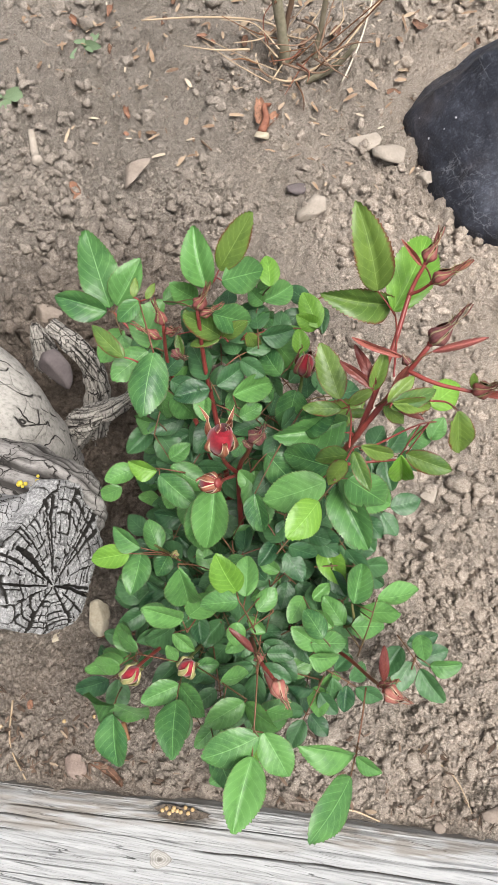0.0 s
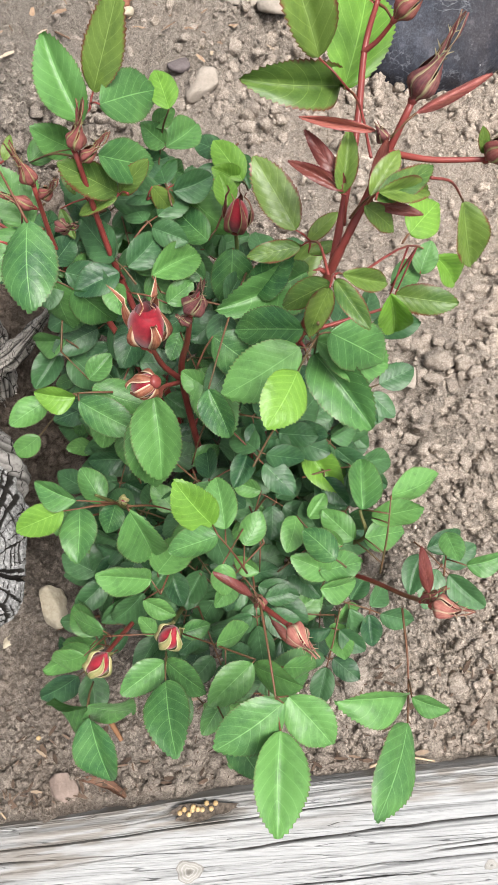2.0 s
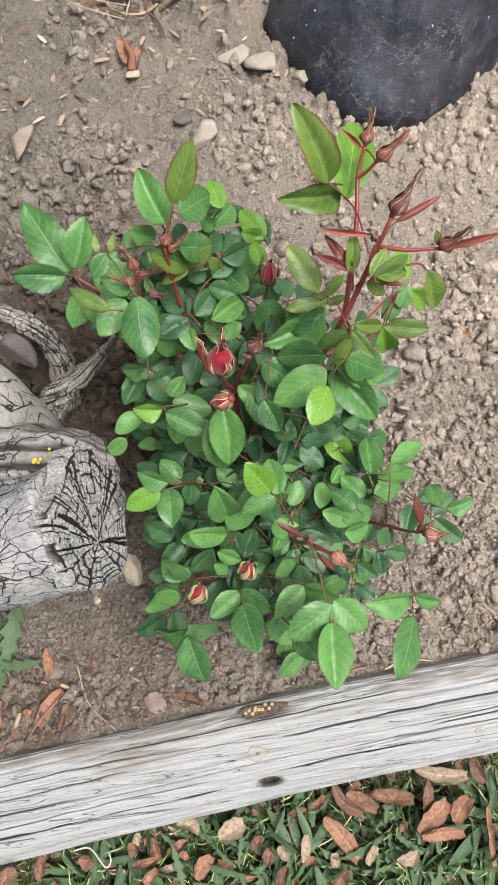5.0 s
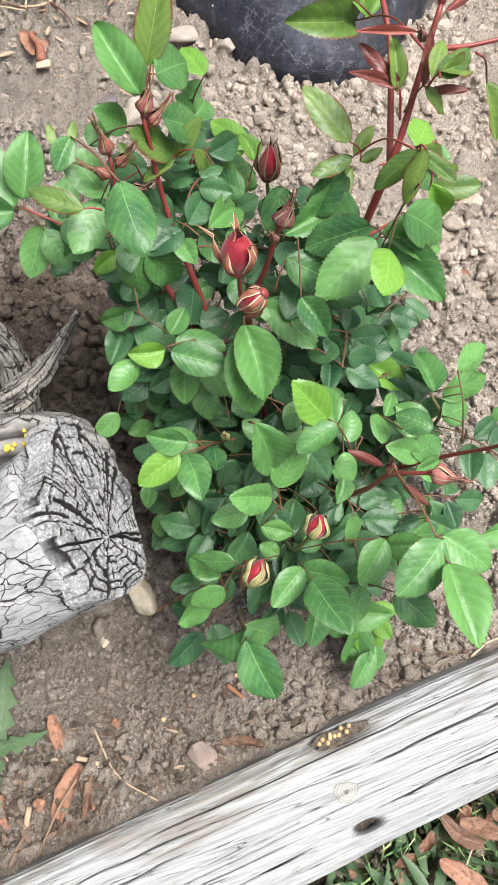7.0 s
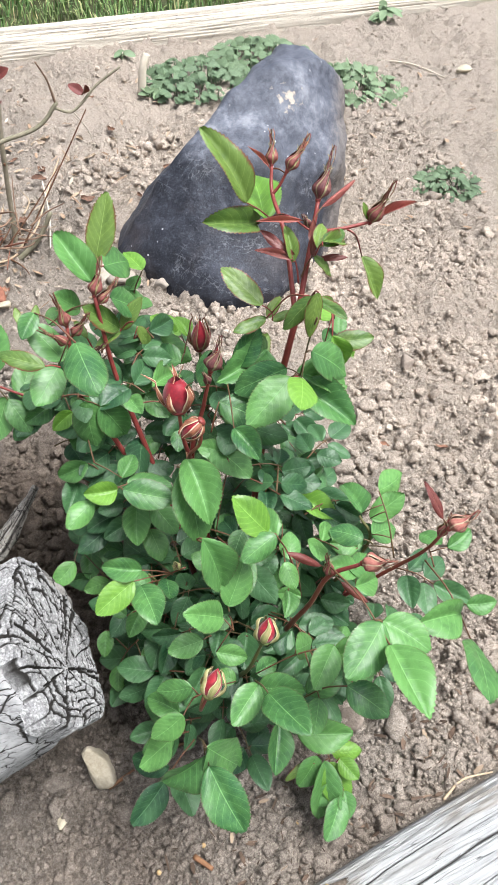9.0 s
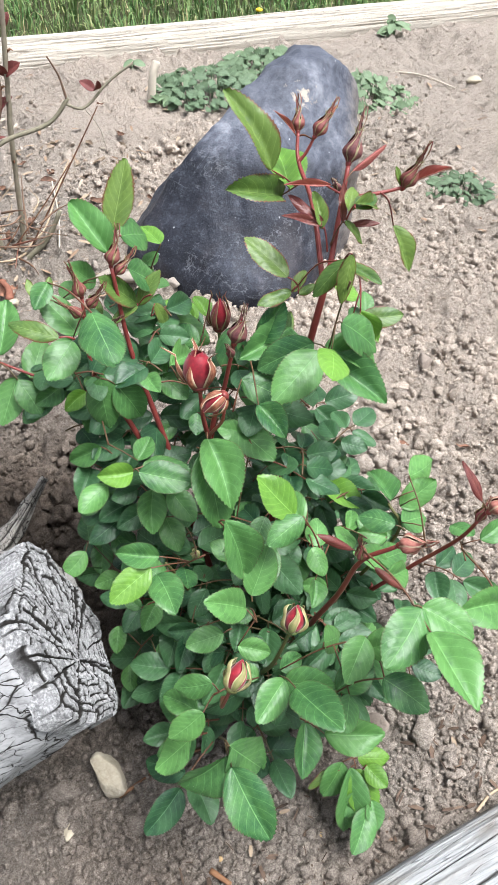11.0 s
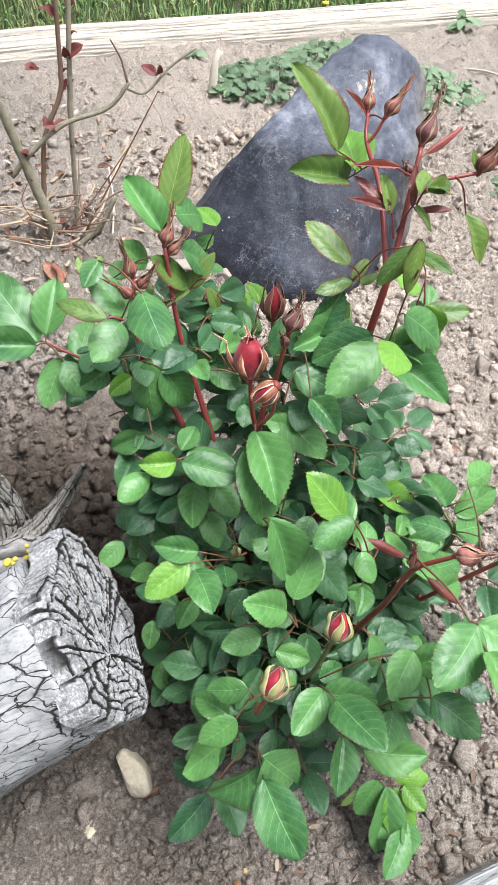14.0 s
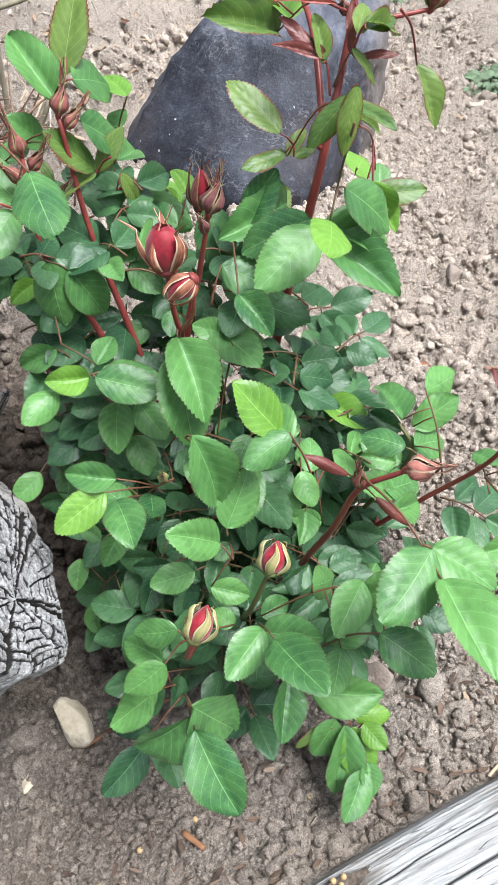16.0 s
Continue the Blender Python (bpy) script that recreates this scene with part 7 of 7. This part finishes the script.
def grass(name, x0, x1, y0, y1, count, length, base, seed, label, wide=0.0018):
    """Lawn: many single blades."""
    rng = np.random.RandomState(seed)
    x, y = rng.uniform(x0, x1, count), rng.uniform(0, 1, count)
    y = y0(x) + (y1 - y0(x)) * y ** 1.4
    a = rng.uniform(0, 6.283, count)
    ln = length * rng.uniform(0.4, 1.2, count)
    lean = rng.uniform(0.2, 0.9, count)
    w = wide * rng.uniform(0.7, 1.4, count) * (1 + 0.4 * (y - y.min()))
    ux, uy = np.cos(a), np.sin(a)
    p0 = np.stack([x - uy * w, y + ux * w, np.full(count, base)], -1)
    p1 = np.stack([x + uy * w, y - ux * w, np.full(count, base)], -1)
    q0 = np.stack([x + ux * ln * lean * 0.4 - uy * w * 0.8, y + uy * ln * lean * 0.4 + ux * w * 0.8, base + ln * 0.65], -1)
    q1 = np.stack([x + ux * ln * lean * 0.4 + uy * w * 0.8, y + uy * ln * lean * 0.4 - ux * w * 0.8, base + ln * 0.65], -1)
    tp = np.stack([x + ux * ln * lean, y + uy * ln * lean, base + ln * (1 - 0.35 * lean)], -1)
    v = np.stack([p0, p1, q1, q0, tp], 1).reshape(-1, 3)
    i = np.arange(count) * 5
    f = [(k, k + 1, k + 2, k + 3) for k in i] + [(k + 3, k + 2, k + 4) for k in i]
    m = Mat("grass_blade", 0.6, 0.25)
    r = m.t.nodes.new("ShaderNodeNewGeometry").outputs["Random Per Island"]
    c = m.ramp(r, (0.0, (0.065, 0.145, 0.045)), (0.6, (0.14, 0.24, 0.075)), (0.85, (0.24, 0.3, 0.11)), (1.0, (0.42, 0.36, 0.2)))
    patch = m.ramp(m.noise(5, 3), (0.45, (0, 0, 0)), (0.65, (1, 1, 1)))
    m.colour(m.mix(m.math("MULTIPLY", patch, 0.35), c, (0.3, 0.24, 0.12)))
    me = bpy.data.meshes.new(name)
    me.from_pydata(v.tolist(), [], [tuple(map(int, q)) for q in f])
    me.materials.append(m.m)
    return tagged(new(name, me), label, "grass", kind="stuff")


grass("far_lawn", -1.2, 3.2, lambda x: far_edge(x) + 0.1, 4.2, 30000, 0.055, -0.06, 5, "short green lawn beyond the far timber")
grass("near_lawn", -0.6, 0.9, lambda x: x * 0 - 0.7, -0.235, 14000, 0.03, -0.062, 6, "short green lawn with weeds before the timber", 0.0008)
yellow_head = bmesh.new()
bmesh.ops.create_icosphere(yellow_head, subdivisions=2, radius=0.011, matrix=Matrix.Diagonal((1, 1, 0.5, 1)))
flower = tagged(new("dandelion_flower"), "yellow dandelion flower in the far lawn", "flower")
flower.location = (1.02, 1.93, -0.06)
head = part("flower_head", yellow_head, plain_material("dandelion_yellow", (0.75, 0.5, 0.02), (0.85, 0.62, 0.04), 0.7), flower)
head.location = (0, 0, 0.075)
fv, ff = tube([(0, 0, 0), (0.003, 0, 0.04), (0, 0, 0.07)], [0.002, 0.002, 0.002], 6)
mesh_object("flower_stem", fv, ff, CANE, flower)


def dead_leaf(a, b, wide, base, seed, pale=0.5, label="dry curled brown leaf on the ground"):
    """A dry leaf from a to b: rolled along its length, arched, with a ragged, broken outline and a raised midrib."""
    rng = random.Random(seed)
    length = math.hypot(b[0] - a[0], b[1] - a[1])
    rows, roll, arch, skew = 14, rng.uniform(0.5, 1.5), rng.uniform(-0.16, 0.22), rng.uniform(-0.12, 0.12)
    blunt = rng.uniform(0.35, 0.75)
    verts, faces, uvs = [], [], []
    for i in range(rows + 1):
        t = i / rows
        w = wide * 0.5 * math.sin(math.pi * (0.07 + 0.86 * t)) ** blunt
        for j in range(-4, 5):
            q = j / 4
            ragged = 1 + (0.07 * math.sin(i * 1.3 + seed + q) + rng.uniform(-0.05, 0.05) if abs(j) == 4 else 0.0)
            ang = q * roll
            x = w * ragged * math.sin(ang) / roll * 1.25
            z = w * (1 - math.cos(ang)) / roll * 1.1 - 0.12 * w * (j == 0) + arch * length * 4 * (t - 0.5) ** 2 * 0.5
            z += 0.0011 * math.sin(7 * t + q * 3 + seed)
            verts.append((x + skew * length * 4 * (t - 0.5) ** 2, (t - 0.5) * length + 0.04 * length * q * q, z))
            uvs.append((q, t))
    faces = [(i * 9 + j, i * 9 + j + 1, (i + 1) * 9 + j + 1, (i + 1) * 9 + j) for i in range(rows) for j in range(8)]
    ob = mesh_object("dead_leaf", verts, faces, DRYLEAF[int(pale)], None, True, uvs)
    turn = math.degrees(math.atan2(b[1] - a[1], b[0] - a[0])) - 90
    ob.matrix_basis = pose((a[0] + b[0]) / 2, (a[1] + b[1]) / 2, base + 0.004, rng.uniform(-12, 12), rng.uniform(-25, 25), turn)
    return tagged(ob, label, "leaf", "dead leaves on the ground")


def dry_leaf_material(name, low, high):
    """Papery dead leaf with a paler midrib and side veins, blotched and browned at the rim."""
    m = Mat(name, 0.7, 0.3)
    sep = m.t.nodes.new("ShaderNodeSeparateXYZ")
    m.link(m.t.nodes.new("ShaderNodeUVMap").outputs[0], sep.inputs[0])
    across = m.math("ABSOLUTE", sep.outputs[0])
    n = m.noise(70, 5, 0.65)
    info = m.t.nodes.new("ShaderNodeObjectInfo").outputs["Random"]
    c = m.mix(0.45, m.ramp(n, (0.3, low), (0.7, high)), m.mix(info, low, high))
    rib = m.ramp(across, (0.03, (0.45, 0.45, 0.45)), (0.1, (0, 0, 0)))
    c = m.mix(rib, c, tuple(min(1, v * 1.5) for v in high))
    spot = m.ramp(m.noise(240, 4, 0.7), (0.34, (0.8, 0.8, 0.8)), (0.5, (0, 0, 0)))
    c = m.mix(spot, c, tuple(v * 0.4 for v in low))
    m.colour(m.mix(m.ramp(across, (0.8, (0, 0, 0)), (1.0, (0.5, 0.5, 0.5))), c, tuple(v * 0.5 for v in low)))
    side = m.math("SINE", m.math("MULTIPLY", m.math("SUBTRACT", sep.outputs[1], m.math("MULTIPLY", across, 0.3)), 70.0))
    m.bump(m.math("ADD", n, m.math("MULTIPLY", side, 0.05)), 0.5, 0.002)
    return m.m


DRYLEAF = [dry_leaf_material("brown_dry_leaf", (0.085, 0.045, 0.032), (0.23, 0.125, 0.078)), dry_leaf_material("orange_dry_leaf", (0.17, 0.085, 0.055), (0.32, 0.165, 0.105)), dry_leaf_material("tan_dry_leaf", (0.22, 0.165, 0.115), (0.37, 0.285, 0.2))]
# curled leaves lying in the lawn along the timber: both ends, width and tone
for k, (ax, ay, bx, by, wd, tone) in enumerate(((0.191, -0.275, 0.222, -0.322, 0.015, 1), (0.198, -0.248, 0.226, -0.282, 0.011, 0), (0.245, -0.261, 0.285, -0.273, 0.018, 0), (0.217, -0.256, 0.246, -0.276, 0.013, 0), (0.287, -0.304, 0.323, -0.278, 0.018, 1), (0.289, -0.308, 0.333, -0.304, 0.015, 1), (0.307, -0.254, 0.3, -0.289, 0.012, 0), (0.325, -0.298, 0.345, -0.275, 0.018, 1))):
    dead_leaf((ax, ay), (bx, by), wd, -0.034 + 0.002 * (k % 3), 200 + k, tone, ("dry curled brown leaf in the lawn", "dry curled orange-brown leaf in the lawn")[tone])
for k, (ax, ay, bx, by, wd, tone) in enumerate(((0.295, -0.246, 0.349, -0.259, 0.017, 2), (0.359, -0.24, 0.366, -0.267, 0.013, 0), (0.364, -0.289, 0.358, -0.345, 0.008, 1), (0.161, -0.317, 0.168, -0.291, 0.01, 2), (0.26, -0.33, 0.283, -0.325, 0.011, 2), (0.13, -0.336, 0.142, -0.317, 0.012, 0), (0.189, -0.344, 0.206, -0.328, 0.012, 0), (0.225, -0.325, 0.239, -0.311, 0.01, 2))):
    dead_leaf((ax, ay), (bx, by), wd, -0.036 + 0.002 * (k % 3), 220 + k, tone, ("dry curled brown leaf in the lawn", "thin orange-brown dry leaf in the lawn", "pale tan dry leaf in the lawn")[tone])
for k, (ax, ay, bx, by, wd, tone) in enumerate(((0.034, -0.259, 0.056, -0.271, 0.015, 2), (0.075, -0.282, 0.103, -0.271, 0.022, 2), (0.045, -0.314, 0.064, -0.296, 0.015, 1), (-0.018, -0.297, 0.01, -0.295, 0.01, 1), (-0.007, -0.313, 0.007, -0.3, 0.012, 1), (-0.071, -0.281, -0.057, -0.289, 0.015, 0), (-0.116, -0.296, -0.108, -0.273, 0.012, 0), (-0.157, -0.296, -0.138, -0.284, 0.017, 0))):
    dead_leaf((ax, ay), (bx, by), wd, -0.036 + 0.002 * (k % 3), 240 + k, tone, ("dry curled brown leaf in the lawn", "dry curled orange-brown leaf in the lawn", "pale tan dry leaf in the lawn")[tone])
litter = random.Random(31)
for k in range(70):
    lx = litter.uniform(-0.18, 0.5)
    ly = near_edge(lx) - 0.108 - 0.17 * litter.random() ** 1.5
    long, way = litter.uniform(0.012, 0.03), litter.uniform(0, 6.28)
    dead_leaf((lx, ly), (lx + long * math.cos(way), ly + long * math.sin(way) * 0.6), long * litter.uniform(0.3, 0.5), -0.052 + litter.uniform(0, 0.012), k, litter.choice((0, 0, 0, 1, 2)))
# leaves and bark strewn on the soil
for k, (ax, ay, bx, by, wd, tone) in enumerate(((-0.088, -0.067, -0.087, -0.095, 0.0099, 1), (-0.076, -0.11, -0.101, -0.144, 0.0137, 1), (-0.105, -0.13, -0.114, -0.132, 0.009, 1), (0.037, -0.128, 0.076, -0.145, 0.0085, 0), (-0.066, -0.124, -0.078, -0.15, 0.006, 0), (-0.139, -0.115, -0.139, -0.14, 0.008, 1), (-0.072, -0.148, -0.065, -0.143, 0.0061, 0), (-0.039, -0.086, -0.038, -0.095, 0.0053, 1))):
    dead_leaf((ax, ay), (bx, by), wd, soil_at((ax + bx) / 2, (ay + by) / 2) + 0.002, 260 + k, tone, "dry curled orange-brown leaf on the soil" if tone else "curled brown strip of bark and leaf on the soil")
for k, (lx, ly, tn, ln) in enumerate(((0.055, 0.735, 8, 0.04), (0.072, 0.73, -14, 0.036), (-0.13, 0.69, 20, 0.025), (-0.125, 0.665, 60, 0.02), (-0.165, 0.55, 40, 0.03), (-0.155, 0.535, 100, 0.022), (0.33, 0.78, 30, 0.02), (-0.29, 0.7, 0, 0.02), (-0.25, 0.86, 60, 0.03), (-0.2, 0.88, 10, 0.03), (-0.05, 0.86, 80, 0.03), (0.45, 0.25, 60, 0.016), (0.52, 0.22, 45, 0.016))):
    c, d = math.cos(math.radians(tn + 90)) * ln / 2, math.sin(math.radians(tn + 90)) * ln / 2
    dead_leaf((lx - c, ly - d), (lx + c, ly + d), ln * 0.38, soil_at(lx, ly), 60 + k, 1, "dry curled orange-brown leaf on the soil")
rosebed = random.Random(77)
for k in range(60):
    lx, ly = (rosebed.gauss(0.06, 0.17), rosebed.gauss(0.9, 0.12)) if k % 2 else (rosebed.gauss(0.15, 0.2), rosebed.gauss(1.2, 0.14))
    ln, way = rosebed.uniform(0.014, 0.03), rosebed.uniform(0, 6.28)
    if ly > 0.74:
        dead_leaf((lx, ly), (lx + ln * math.cos(way), ly + ln * math.sin(way)), ln * 0.42, soil_at(lx, ly) + 0.001, 300 + k, rosebed.choice((0, 0, 2)), "small dry brown leaf under the bare rose")
